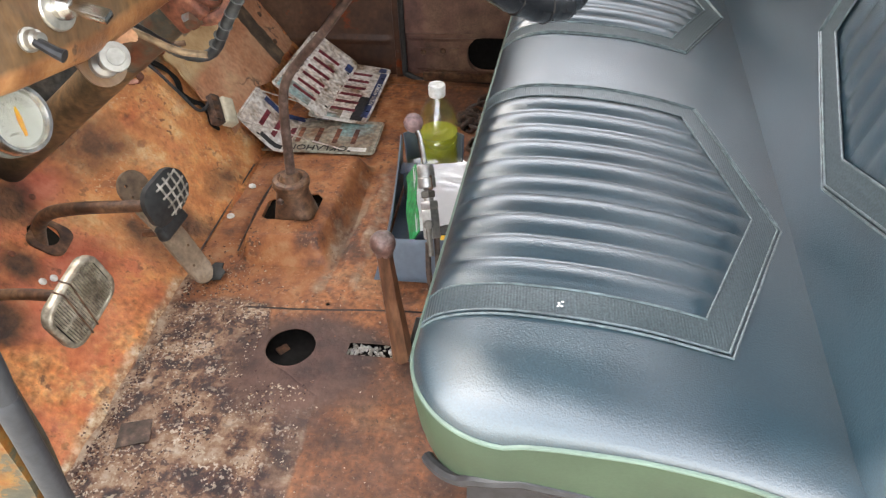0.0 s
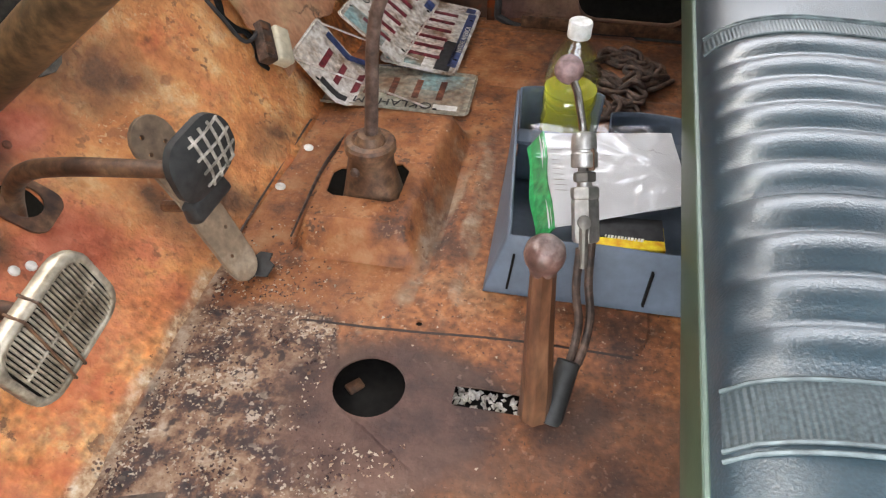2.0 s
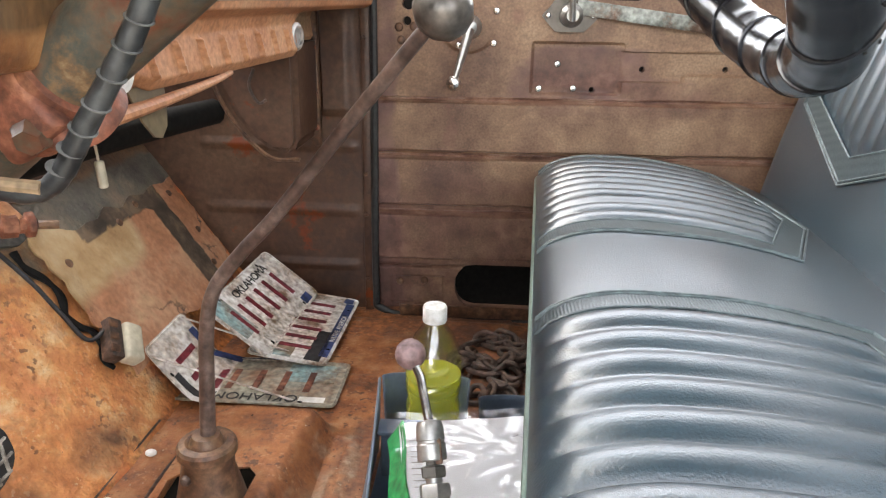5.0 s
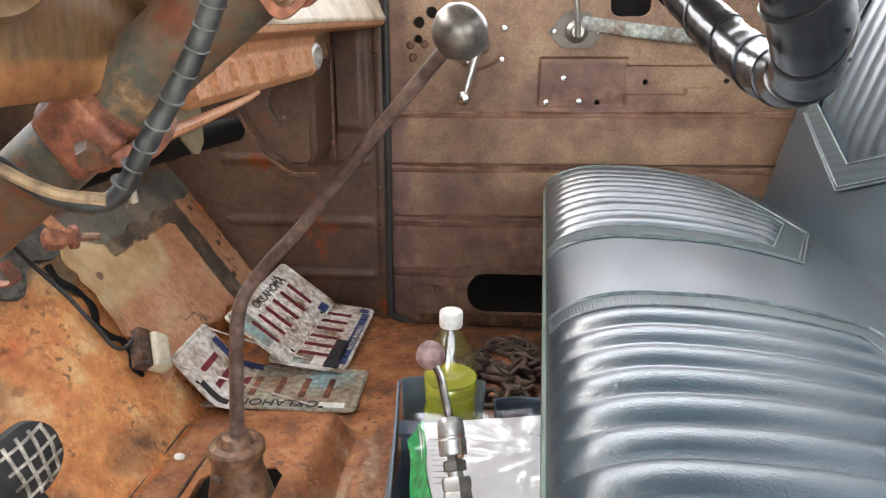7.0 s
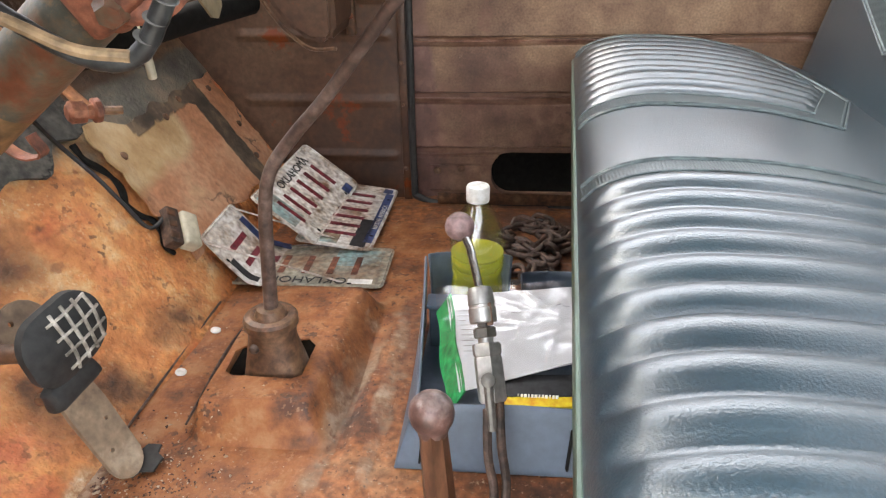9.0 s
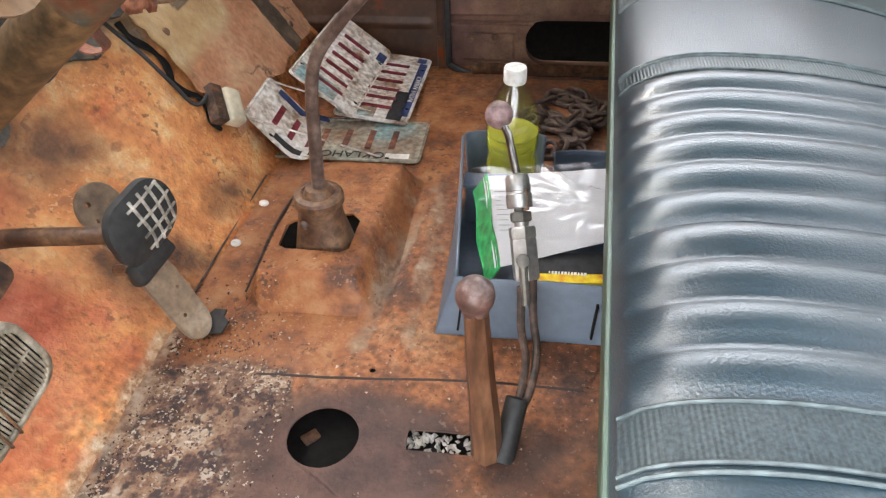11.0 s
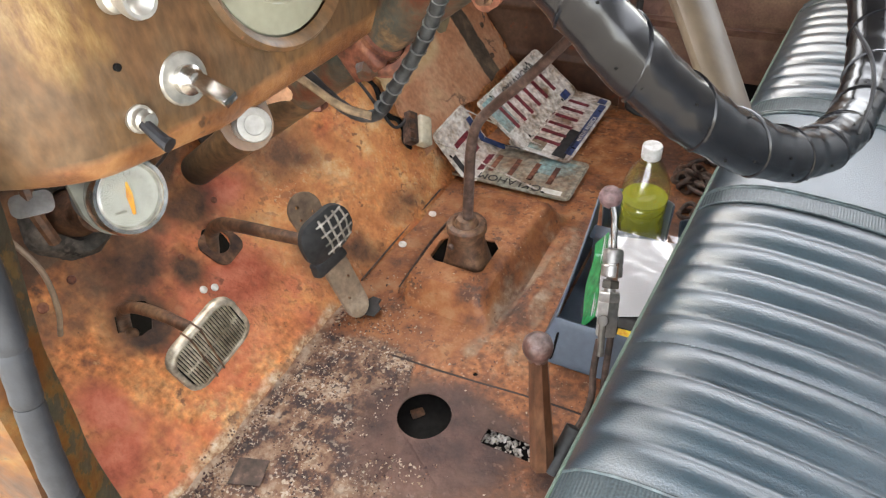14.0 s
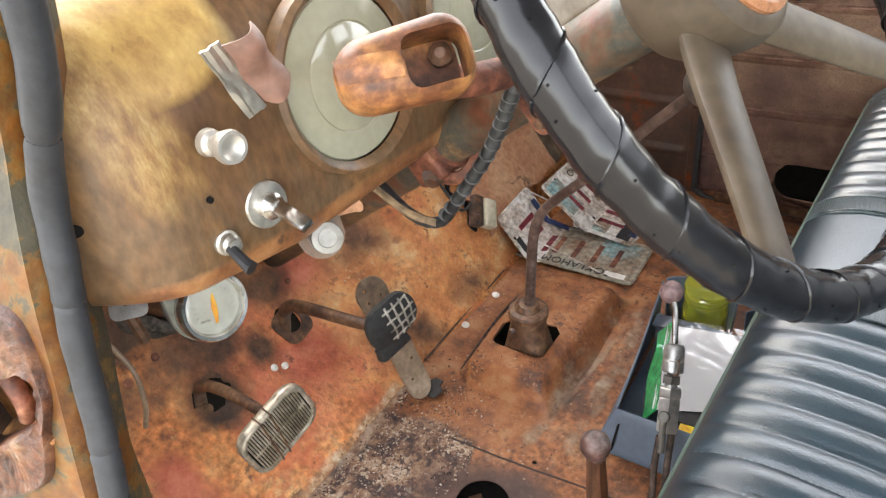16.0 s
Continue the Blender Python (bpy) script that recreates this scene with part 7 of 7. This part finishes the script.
def reg_plate(m, base, bars, label, bend=0.0, texts=(), strips=(), lie=None):
    t = thing("registration_plate", m.translation, label, "number plate", "loose registration plates")

    def bent(p):
        if lie:
            return lie(p)
        return m @ Vector((p.x, p.y, p.z + bend * (p.x / 0.15) ** 2 + 0.003 * math.sin(p.x * 30) * abs(bend) * 20))
    bm = bmesh.new()
    prism(bm, rounded(0.305, 0.152, 0.014), 0.0012)
    bmesh.ops.subdivide_edges(bm, edges=bm.edges[:], cuts=3, use_grid_fill=True)
    for q in span(-0.14, 0.14, 14):
        bmesh.ops.bisect_plane(bm, geom=bm.verts[:] + bm.edges[:] + bm.faces[:], plane_co=(q, 0, 0), plane_no=(1, 0, 0))
    for f in [f for f in bm.faces if len(f.verts) > 4]:
        bmesh.ops.triangulate(bm, faces=[f])
    for v in bm.verts:
        v.co = bent(v.co)
    part("sheet", bm, base, t)
    bm = bmesh.new()
    tube(bm, [bent(Vector((u, v, 0.0006))) for u, v in rounded(0.297, 0.144, 0.012)], 0.0018, 6, closed=True)
    part("raised_rim", bm, base, t)
    items = [("character_bar", u, v, w, h, mt) for u, v, w, h, mt in bars] + [("strip", u, v, w, h, mt) for u, v, w, h, mt in strips]
    for nm, u, v, w, h, mt in items:
        bm = bmesh.new()
        sheet(bm, lambda a, b: bent(Vector((u + a * w / 2, v + b * h / 2, 0.0016 if nm == "character_bar" else 0.0009))), span(-1, 1, 4), span(-1, 1, 2), 0.0006)
        part(nm, bm, mt, t)
    for tx, u, v, size, mt in texts:
        ob = word(tx, size, pose(u, v, 0.0014), mt, t)
        for vx in ob.data.vertices:
            vx.co = bent(vx.co)
    for u in (-0.09, 0.09):
        for v in (-0.064, 0.064):
            bm = bmesh.new()
            lathe(bm, bent(Vector((u, v, 0.0002))), m.to_3x3() @ Vector((0, 0, 1)), [(0.0045, 0), (0.0045, 0.0008)], 10, squash=0.6)
            part("bolt_slot", bm, M_TRUNK, t)
    return t


def chars(n, mat, w=0.012, h=0.066, v=0.0):
    return [(-0.115 + 0.23 * (i + 0.5) / n, v, w, h, mat) for i in range(n)]


Z = Vector((0, 0, 1))
reg_plate(plane_at((-0.150, 1.811, 0.024), (0.03, 1, 0.0), (0.12, 0, 1)), M_PLATE, chars(6, M_MAROON), "white and maroon plate lying flat on the rusty floor",
          texts=[("OKLAHOMA", 0.0, 0.05, 0.026, M_PRINTBLACK), ("NATIVE AMERICA", 0.0, -0.064, 0.015, M_PLATE)], strips=[(0.0, -0.062, 0.24, 0.018, M_NAVY), (-0.115, 0.03, 0.05, 0.07, M_PLATETEAL), (-0.08, -0.045, 0.12, 0.03, M_PRINTBLACK), (0.125, 0.05, 0.03, 0.025, M_MAROON), (0.135, -0.055, 0.022, 0.02, M_NAVY)])
reg_plate(plane_at((-0.188, 1.609, 0.009), (-1, 0.0, 0.0), (0, 0.0, 1)), M_PLATEGREY, chars(5, M_CLAMP), "mud-filmed grey plate lying upside down on the floor",
          texts=[("OKLAHOMA", 0.0, 0.055, 0.03, M_PRINTBLACK)], strips=[(-0.108, 0.056, 0.045, 0.016, M_WHITE), (-0.09, -0.03, 0.09, 0.06, M_PLATETEAL)])
reg_plate(plane_at((-0.238, 1.802, 0.070), (0.081, 0.997, 0.011), (0.608, -0.058, 0.791)), M_PLATE, chars(6, M_MAROON), "bent white and maroon plate leaning on the toe board", bend=0.012,
          texts=[("OKLAHOMA", 0.03, 0.05, 0.026, M_PRINTBLACK)], strips=[(-0.11, 0.02, 0.06, 0.09, M_PLATETEAL), (0.11, -0.06, 0.03, 0.02, M_NAVY)])


def lean(p):
    """A plate that runs down the toe board and bends out flat along the floor, under the grey one."""
    q = 0.1525 - p.x
    x = along([(0.0, -0.352), (0.06, -0.311), (0.10, -0.283), (0.13, -0.259), (0.16, -0.231), (0.305, -0.088)], q)
    z = along([(0.0, 0.102), (0.06, 0.057), (0.10, 0.029), (0.13, 0.012), (0.16, 0.005), (0.305, 0.004)], q)
    up = Vector((0.72, 0, 0.69)).lerp(Vector((0, 0, 1)), min(1, q / 0.15))
    return Vector((x, 1.603 - p.y - 0.19 * min(x + 0.334, 0.07) + 0.035 * hump(q, 0.17, 9, 0.06), z)) + up * p.z


reg_plate(plane_at((-0.292, 1.60, 0.040), (-0.72, 0.1, 0.69), (0.69, 0.0, 0.72)), M_PLATE, chars(6, M_MAROON), "white plate with dark red bars bent down the toe board",
          texts=[("NATIVE AMERICA", 0.0, -0.064, 0.015, M_PLATE)], strips=[(0.0, -0.062, 0.24, 0.018, M_NAVY), (0.055, 0.056, 0.06, 0.016, M_PRINTBLACK), (-0.1, -0.02, 0.07, 0.07, M_PLATETEAL)], lie=lean)

# ---- tray, bag and bottle ----
tray = thing("plastic_tray", (0.17, 1.28, 0.0), "blue-grey plastic console tray holding papers and a bottle", "tray")


def tray_wall(name, pts, thick, label=""):
    """A wall from (x, y, z foot, z top, lean outwards x, y) stations."""
    bm = bmesh.new()
    P = pts
    sheet(bm, lambda i, k: Vector((lerp(P[i][0] + P[i][4], P[i][0], k), lerp(P[i][1] + P[i][5], P[i][1], k), lerp(P[i][2], P[i][3], k))), range(len(P)), span(0, 1, 8), thick)
    bmesh.ops.bevel(bm, geom=[e for e in bm.edges if e.is_boundary or e.calc_face_angle(0) > 1.0], offset=0.001, segments=1, affect="EDGES")
    return part(name, bm, M_TRAY, tray, label, smooth=60)


tray_wall("front_wall", [(0.078, 1.142, 0.004, 0.088, -0.028, -0.026)] + [(x, 1.142, 0.004, 0.088 + 0.001 * math.sin(x * 40), 0.0, -0.026) for x in span(0.09, 0.31, 12)] + [(0.322, 1.142, 0.004, 0.088, 0.02, -0.026)], 0.004)
tray_wall("side_wall", [(lerp(0.078, 0.056, k), lerp(1.142, 1.43, k), 0.004, 0.088 + 0.045 * k * k, lerp(-0.028, -0.006, k), lerp(-0.026, 0.01, k)) for k in span(0, 1, 16)], -0.004)
tray_wall("side_wall", [(lerp(0.322, 0.335, k), lerp(1.142, 1.43, k), 0.004, 0.088 + 0.03 * k, 0.012, lerp(-0.026, 0.01, k)) for k in span(0, 1, 10)], 0.004)
bm = bmesh.new()
box(bm, (0.195, 1.28, 0.006), (0.27, 0.3, 0.006), None, 0.002)
part("tray_floor", bm, M_TRAY, tray)
bm = bmesh.new()
box(bm, (0.195, 1.372, 0.048), (0.255, 0.012, 0.084), None, 0.004)
box(bm, (0.195, 1.368, 0.089), (0.26, 0.03, 0.008), pose(0, 0, 0, 8, 0, 0), 0.003)
part("divider", bm, M_TRAY, tray)
for cx, r, top in ((0.125, 0.062, 0.13), (0.265, 0.058, 0.10)):
    tray_wall("cup_wall", [(cx - r * math.cos(a), 1.44 + r * 0.75 * math.sin(a), 0.004, top - 0.02 * math.sin(a), 0.006 * math.cos(a), -0.006 * math.sin(a)) for a in [math.pi * k / 16 for k in range(17)]], 0.004, "darker blue cup-holder wall")
for x in (0.085, 0.262):
    bm = bmesh.new()
    box(bm, (x, 1.1235, 0.04), (0.003, 0.008, 0.05), pose(0, 0, 0, -17, 6, 0), 0.0005)
    part("slit", bm, M_TRUNK, tray)

docs = thing("document_bag", (0.19, 1.25, 0.09), "clear zip bag of white papers with a green edge", "document bag")
DA, DB, DC, DD = Vector((0.088, 1.33, 0.128)), Vector((0.275, 1.352, 0.135)), Vector((0.30, 1.215, 0.118)), Vector((0.118, 1.165, 0.088))


def on_bag(u, v, h=0.0):
    p = DA.lerp(DB, u).lerp(DD.lerp(DC, u), v)
    return p + Vector((0, 0, h + 0.006 * math.sin(u * 3.1) * math.sin(v * 3.1) + 0.0018 * noise.noise((u * 6, v * 5, h * 40))))


FOLDS = [(math.cos(a), math.sin(a), c, w) for a, c, w in ((1.9, 0.1, 0.012), (2.2, 0.05, 0.02), (1.7, 0.35, 0.014), (2.0, 0.28, 0.01), (1.5, 0.62, 0.016), (1.75, 0.7, 0.012), (2.4, -0.2, 0.018), (1.3, 0.85, 0.014), (0.3, 0.9, 0.014), (0.5, 0.75, 0.01), (2.7, -0.5, 0.016), (2.1, 0.45, 0.012))]


def crease(u, v):
    """Sharp folds in the clear film."""
    return 0.002 * noise.noise((u * 4, v * 4, 0)) + sum(0.0038 * math.exp(-(((u * a + v * b - c) / w) ** 2)) * max(0.0, 0.4 + noise.noise((u * 3 + c * 9, v * 3, 1)) * 1.6) for a, b, c, w in FOLDS)


for k in range(4):
    bm = bmesh.new()
    sheet(bm, lambda u, v: on_bag(0.055 + 0.02 * k + u * 0.92, v * 0.98 + 0.015 * k, -0.010 + 0.003 * k), span(0, 1, 10), span(0, 1, 8), 0.0008)
    part("paper", bm, M_PAPER, docs)
bm = bmesh.new()
sheet(bm, lambda u, v: on_bag(-0.02 + 0.11 * u + 0.012 * math.sin(v * 9), v * 1.02, -0.004 - 0.03 * (1 - u)), span(0, 1, 6), span(0, 1, 16), 0.002)
part("green_edge", bm, M_GREEN, docs, "bright green card edge")
bm = bmesh.new()
sheet(bm, lambda u, v: on_bag(-0.03 + 1.06 * u, -0.04 + 1.08 * v, 0.003 + crease(u, v)), span(0, 1, 60), span(0, 1, 50))
part("clear_film", bm, M_POLY, docs, "creased clear film", smooth=60).visible_shadow = False
for i in range(9):
    bm = bmesh.new()
    box(bm, on_bag(0.16 + 0.0, 0.25 + 0.055 * i, 0.0005), (0.016, 0.0009, 0.0005), pose(0, 0, 0, 0, 0, 6))
    part("print_bar", bm, M_KNOB, docs)
box_y = thing("yellow_carton", (0.215, 1.165, 0.03), "small yellow and black carton in the tray", "carton")
bm = bmesh.new()
box(bm, (0.225, 1.172, 0.055), (0.10, 0.04, 0.07), pose(0, 0, 0, 10, 0, 4), 0.002)
part("box", bm, M_YELLOW, box_y)
bm = bmesh.new()
box(bm, (0.222, 1.178, 0.088), (0.102, 0.034, 0.012), pose(0, 0, 0, 10, 0, 4), 0.001)
part("black_end", bm, M_PRINTBLACK, box_y, "black printed end")
for i in range(12):
    bm = bmesh.new()
    box(bm, (0.20 + 0.0042 * i, 1.1595, 0.089), (0.0018 + 0.0008 * (i % 3), 0.001, 0.009), pose(0, 0, 0, 10, 0, 4))
    part("barcode_bar", bm, M_WHITE, box_y)
bm = bmesh.new()
box(bm, (0.232, 1.366, 0.098), (0.02, 0.012, 0.012), pose(0, 0, 0, 20, 15, 30), 0.003)
tagged(part("red_wrapper", bm, plain("red_white_wrapper", (0.5, 0.05, 0.06), 0.4)), "small red and white wrapper on the tray", "wrapper")

bottle = thing("plastic_bottle", (0.135, 1.437, 0.01), "clear plastic bottle part filled with yellow-green coolant", "bottle")
BP = [(0.036, 0.0), (0.041, 0.006), (0.0415, 0.03), (0.0385, 0.036), (0.0415, 0.042), (0.0405, 0.075), (0.0375, 0.088), (0.0405, 0.100), (0.039, 0.104), (0.0415, 0.108), (0.0415, 0.118), (0.0390, 0.122), (0.0415, 0.126), (0.0415, 0.150), (0.038, 0.168), (0.028, 0.190), (0.0165, 0.206), (0.0135, 0.212), (0.0135, 0.224)]
bm = bmesh.new()
lathe(bm, (0.135, 1.437, 0.012), (0.01, 0, 1), BP, 36, caps=False)
part("bottle_wall", bm, M_PET, bottle).visible_shadow = False
bm = bmesh.new()
lathe(bm, (0.135, 1.437, 0.013), (0.01, 0, 1), [(r - 0.0012, z) for r, z in BP[:13]] + [(0.0400, 0.127), (0.001, 0.127)], 36)
part("liquid", bm, M_LIQUID, bottle, "yellow-green liquid").visible_shadow = False
bm = bmesh.new()
lathe(bm, (0.137, 1.437, 0.224), (0.01, 0, 1), [(0.0168, 0), (0.0174, 0.002), (0.0174, 0.021), (0.0162, 0.0235), (0.001, 0.0238)], 30)
part("cap", bm, M_WHITE, bottle, "white screw cap")

# ---- chain heap ----
chain = thing("chain", (0.23, 1.70, 0.0), "heap of rusty chain on the floor", "chain")
bm = bmesh.new()
link = [Vector((0.0135 * math.cos(a) + (0.012 if math.cos(a) > 0 else -0.012), 0.0135 * math.sin(a), 0)) for a in [2 * math.pi * k / 20 for k in range(20)]]
tube(bm, link, 0.005, 8, closed=True)
first = part("link", bm, M_DARKIRON, chain)
first.matrix_parent_inverse = Matrix.Identity(4)
rnd = random.Random(5)
prev = Vector((-0.05, 0.08, 0.008))
for k in range(46):
    if k:
        ob = first.copy()
        scene.collection.objects.link(ob)
    else:
        ob = first
    a = k * 0.75 + rnd.uniform(-0.4, 0.4)
    rad = 0.02 + 0.052 * abs(math.sin(k * 0.41))
    p = Vector((rad * 1.1 * math.cos(a) + 0.01, rad * 1.35 * math.sin(a) + 0.01, 0.008 + 0.03 * max(0, 1 - rad / 0.07) * rnd.random() + 0.006 * rnd.random()))
    if k > 40:
        p = Vector((-0.035 + 0.012 * (k - 41), -0.115 + 0.004 * (k - 41), 0.007))
    d = (p - prev).normalized() if (p - prev).length > 1e-4 else Vector((1, 0, 0))
    ob.matrix_basis = plane_at(p, (d.x, d.y, d.z * 0.3), (rnd.uniform(-1, 1) * (k % 2), rnd.uniform(-1, 1) * (k % 2), 0.6))
    prev = p

# ---- heater duct on the kick panel ----
duct = thing("heater_duct", (-0.28, 1.9, 0.36), "dark rusty heater duct on the kick panel", "duct")
bm = bmesh.new()
prism(bm, [(-0.148, 0.585), (-0.31, 0.585), (-0.305, 0.53), (-0.29, 0.48), (-0.262, 0.43), (-0.225, 0.39), (-0.20, 0.375), (-0.165, 0.374), (-0.150, 0.39)], 0.17, Matrix(((1, 0, 0, 0), (0, 0, -1, 1.815), (0, 1, 0, 0), (0, 0, 0, 1))))
bmesh.ops.bevel(bm, geom=bm.edges[:], offset=0.012, segments=3, affect="EDGES")
part("shell", bm, M_KICK, duct)
bm = bmesh.new()
tube(bm, smooth_path([(-0.315, 1.81, 0.56), (-0.296, 1.81, 0.485), (-0.26, 1.812, 0.42), (-0.205, 1.812, 0.368), (-0.15, 1.815, 0.365)], 8), 0.004, 6)
part("flange", bm, M_IRON, duct)
bm = bmesh.new()
tube(bm, smooth_path([(-0.225, 1.81, 0.53), (-0.235, 1.808, 0.50), (-0.22, 1.808, 0.47), (-0.205, 1.81, 0.475)], 6), 0.003, 6)
part("cable_clip", bm, M_DARKIRON, duct)
bm = bmesh.new()
box(bm, (-0.155, 1.975, 0.5), (0.02, 0.02, 0.28), None, 0.004)
post = tagged(part("cowl_brace", bm, M_IRON), "rusty cowl brace beside the duct", "brace", kind="structure")
for z in (0.40, 0.47, 0.56):
    bolt("bolt", (-0.153, 1.965, z), (0, -1, 0), 0.007, post, M_CLAMP, "", 0.008)
# bits hanging under the far dash
bm = bmesh.new()
prism(bm, [(-0.038, 0.024), (0.032, 0.026), (0.03, 0.004), (0.022, -0.016), (0.008, -0.025), (-0.006, -0.022), (-0.022, -0.006)], 0.002, plane_at((-0.105, 1.165, 0.553), (0.1, 1, 0), (1, 0, 0.1)))
tagged(part("tin_flap", bm, plain("dull_tin", (0.13, 0.10, 0.055), 0.4, grainy=0.35)), "grey tin flap hanging under the far dash", "flap")
bm = bmesh.new()
tube(bm, smooth_path([(-0.36, 1.5, 0.58), (-0.365, 1.5, 0.5), (-0.36, 1.5, 0.42)], 6), 0.0022, 6)
lathe(bm, (-0.36, 1.5, 0.425), (0.05, 0, -1), [(0.006, 0), (0.007, 0.002), (0.007, 0.038), (0.005, 0.04)], 10)
tagged(part("wire_end", bm, M_CREAM), "hanging wire with a cream sleeve", "wire")
# Made-up near-black tube that fills in for the dark void under the dash.
bm = bmesh.new()
tube(bm, smooth_path([(-0.45, 1.22, 0.43), (-0.40, 1.45, 0.445), (-0.35, 1.65, 0.45), (-0.31, 1.82, 0.45)], 6), 0.024, 12)
tagged(part("dark_void_tube", bm, M_TRUNK), "near-black tube in place of the dark void below the dash", "hose")

# throttle linkage below the column
linkage = thing("throttle_linkage", (-0.273, 1.199, 0.424), "rusty orange throttle rod with a knuckle joint", "linkage")
bm = bmesh.new()
tube(bm, smooth_path([(-0.42, 1.17, 0.62), (-0.36, 1.183, 0.53), (-0.301, 1.193, 0.459), (-0.28, 1.198, 0.432)], 6), 0.009, 10, flat=0.6)
part("rod", bm, M_ORANGE, linkage, "orange painted flat rod")
bm = bmesh.new()
lathe(bm, (-0.285, 1.19, 0.428), (0.5, 0.6, -0.1), [(0.008, -0.012), (0.013, -0.008), (0.013, 0.006), (0.009, 0.008), (0.009, 0.014), (0.014, 0.016), (0.014, 0.022), (0.006, 0.026)], 10)
part("knuckle", bm, M_CLAMP, linkage, "rusty knuckle joint")
bm = bmesh.new()
tube(bm, [(-0.275, 1.205, 0.425), (-0.255, 1.225, 0.42)], 0.005, 8)
part("pin", bm, M_IRON, linkage)
bm = bmesh.new()
sheet(bm, lambda u, v: Vector((-0.34 + 0.062 * min(u, 0.8) + 0.006 * math.cos(u * 9) * (u > 0.7), 1.12 + 0.008 * v, 0.432 - 0.03 * math.sin(u * 2.6) + 0.03 * max(0.0, u - 0.7))), span(0, 1, 18), span(-1, 1, 3), 0.002)
tagged(part("tin_strap", bm, M_CLAMP, smooth=60), "curled rusty tin strap below the column", "strap")

# ---- near-black box added beyond the firewall to keep its holes dark ----
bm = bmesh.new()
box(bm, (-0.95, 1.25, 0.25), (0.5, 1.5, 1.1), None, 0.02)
tagged(part("dark_backing", bm, M_TRUNK), "added near-black box that darkens the openings in the firewall", "wall", kind="structure")

# ---- grit and paint flakes on the floor ----
bm = bmesh.new()
rnd = random.Random(11)
for k in range(7300):
    if k >= 6700:
        x, y = rnd.gauss(-0.301, 0.006), rnd.uniform(0.54, 1.08)
    elif k < 700:
        x, y = rnd.gauss(-0.235, 0.05), rnd.gauss(1.07, 0.06)
    elif k < 1000:
        x, y = rnd.uniform(-0.3, 0.2), rnd.uniform(0.6, 1.5)
    else:
        x, y = rnd.uniform(-0.31, 0.0), rnd.uniform(0.52, 1.03)
        if noise.noise((x * 14, y * 14, 3)) < -0.05 or (y > 0.87 and x > -0.12):
            continue
    if math.hypot(x + 0.061, y - 0.94) < 0.055 or (0.03 < x < 0.17 and 0.92 < y < 0.97) or (-0.21 < x < -0.075 and 1.2 < y < 1.32) or x < -0.316:
        continue
    s = rnd.choice((0.0007, 0.0009, 0.0012, 0.0016, 0.0022)) * (1.5 if noise.noise((x * 14, y * 14, 8)) > 0.12 else 1.0)
    z = floor_z(x, y) + s * 0.3
    m3 = Euler((rnd.uniform(-0.5, 0.5), rnd.uniform(-0.5, 0.5), rnd.random() * 6)).to_matrix()
    vs = [bm.verts.new(Vector((x, y, z)) + m3 @ (Vector(d) * s * rnd.uniform(0.7, 1.4))) for d in ((1, 0.1, -0.2), (-0.4, 0.9, -0.2), (-0.7, -0.7, -0.2), (0, 0, 0.55))]
    for a, b, c in ((0, 1, 2), (0, 1, 3), (1, 2, 3), (2, 0, 3)):
        bm.faces.new((vs[a], vs[b], vs[c]))
M_GRIT = bpy.data.materials.new("paint_flakes_and_grit")
M_GRIT.use_nodes = True
nt = M_GRIT.node_tree
geo, ramp = nt.nodes.new("ShaderNodeNewGeometry"), nt.nodes.new("ShaderNodeValToRGB")
el = ramp.color_ramp.elements
el[0].color, el[1].color = (0.03, 0.015, 0.016, 1), (0.46, 0.38, 0.30, 1)
el.new(0.42).color = (0.075, 0.035, 0.03, 1)
el.new(0.6).color = (0.24, 0.13, 0.075, 1)
el.new(0.75).color = (0.42, 0.33, 0.24, 1)
nt.links.new(geo.outputs["Random Per Island"], ramp.inputs[0])
nt.links.new(ramp.outputs[0], nt.nodes["Principled BSDF"].inputs["Base Color"])
nt.nodes["Principled BSDF"].inputs["Roughness"].default_value = 0.8
grit = part("grit", bm, M_GRIT, smooth=0)
tagged(grit, "pale paint flakes and grit on the floor", "grit", kind="stuff")
# square stain of a mat clip
bm = bmesh.new()
prism(bm, [(-0.028, -0.02), (0.022, -0.024), (0.027, 0.018), (-0.02, 0.024)], 0.002, pose(-0.252, 0.742, floor_z(-0.252, 0.742) + 0.004, 0, 0, 25))
tagged(part("floor_tab", bm, M_DARKIRON), "dark square metal tab on the floor", "tab", kind="structure")
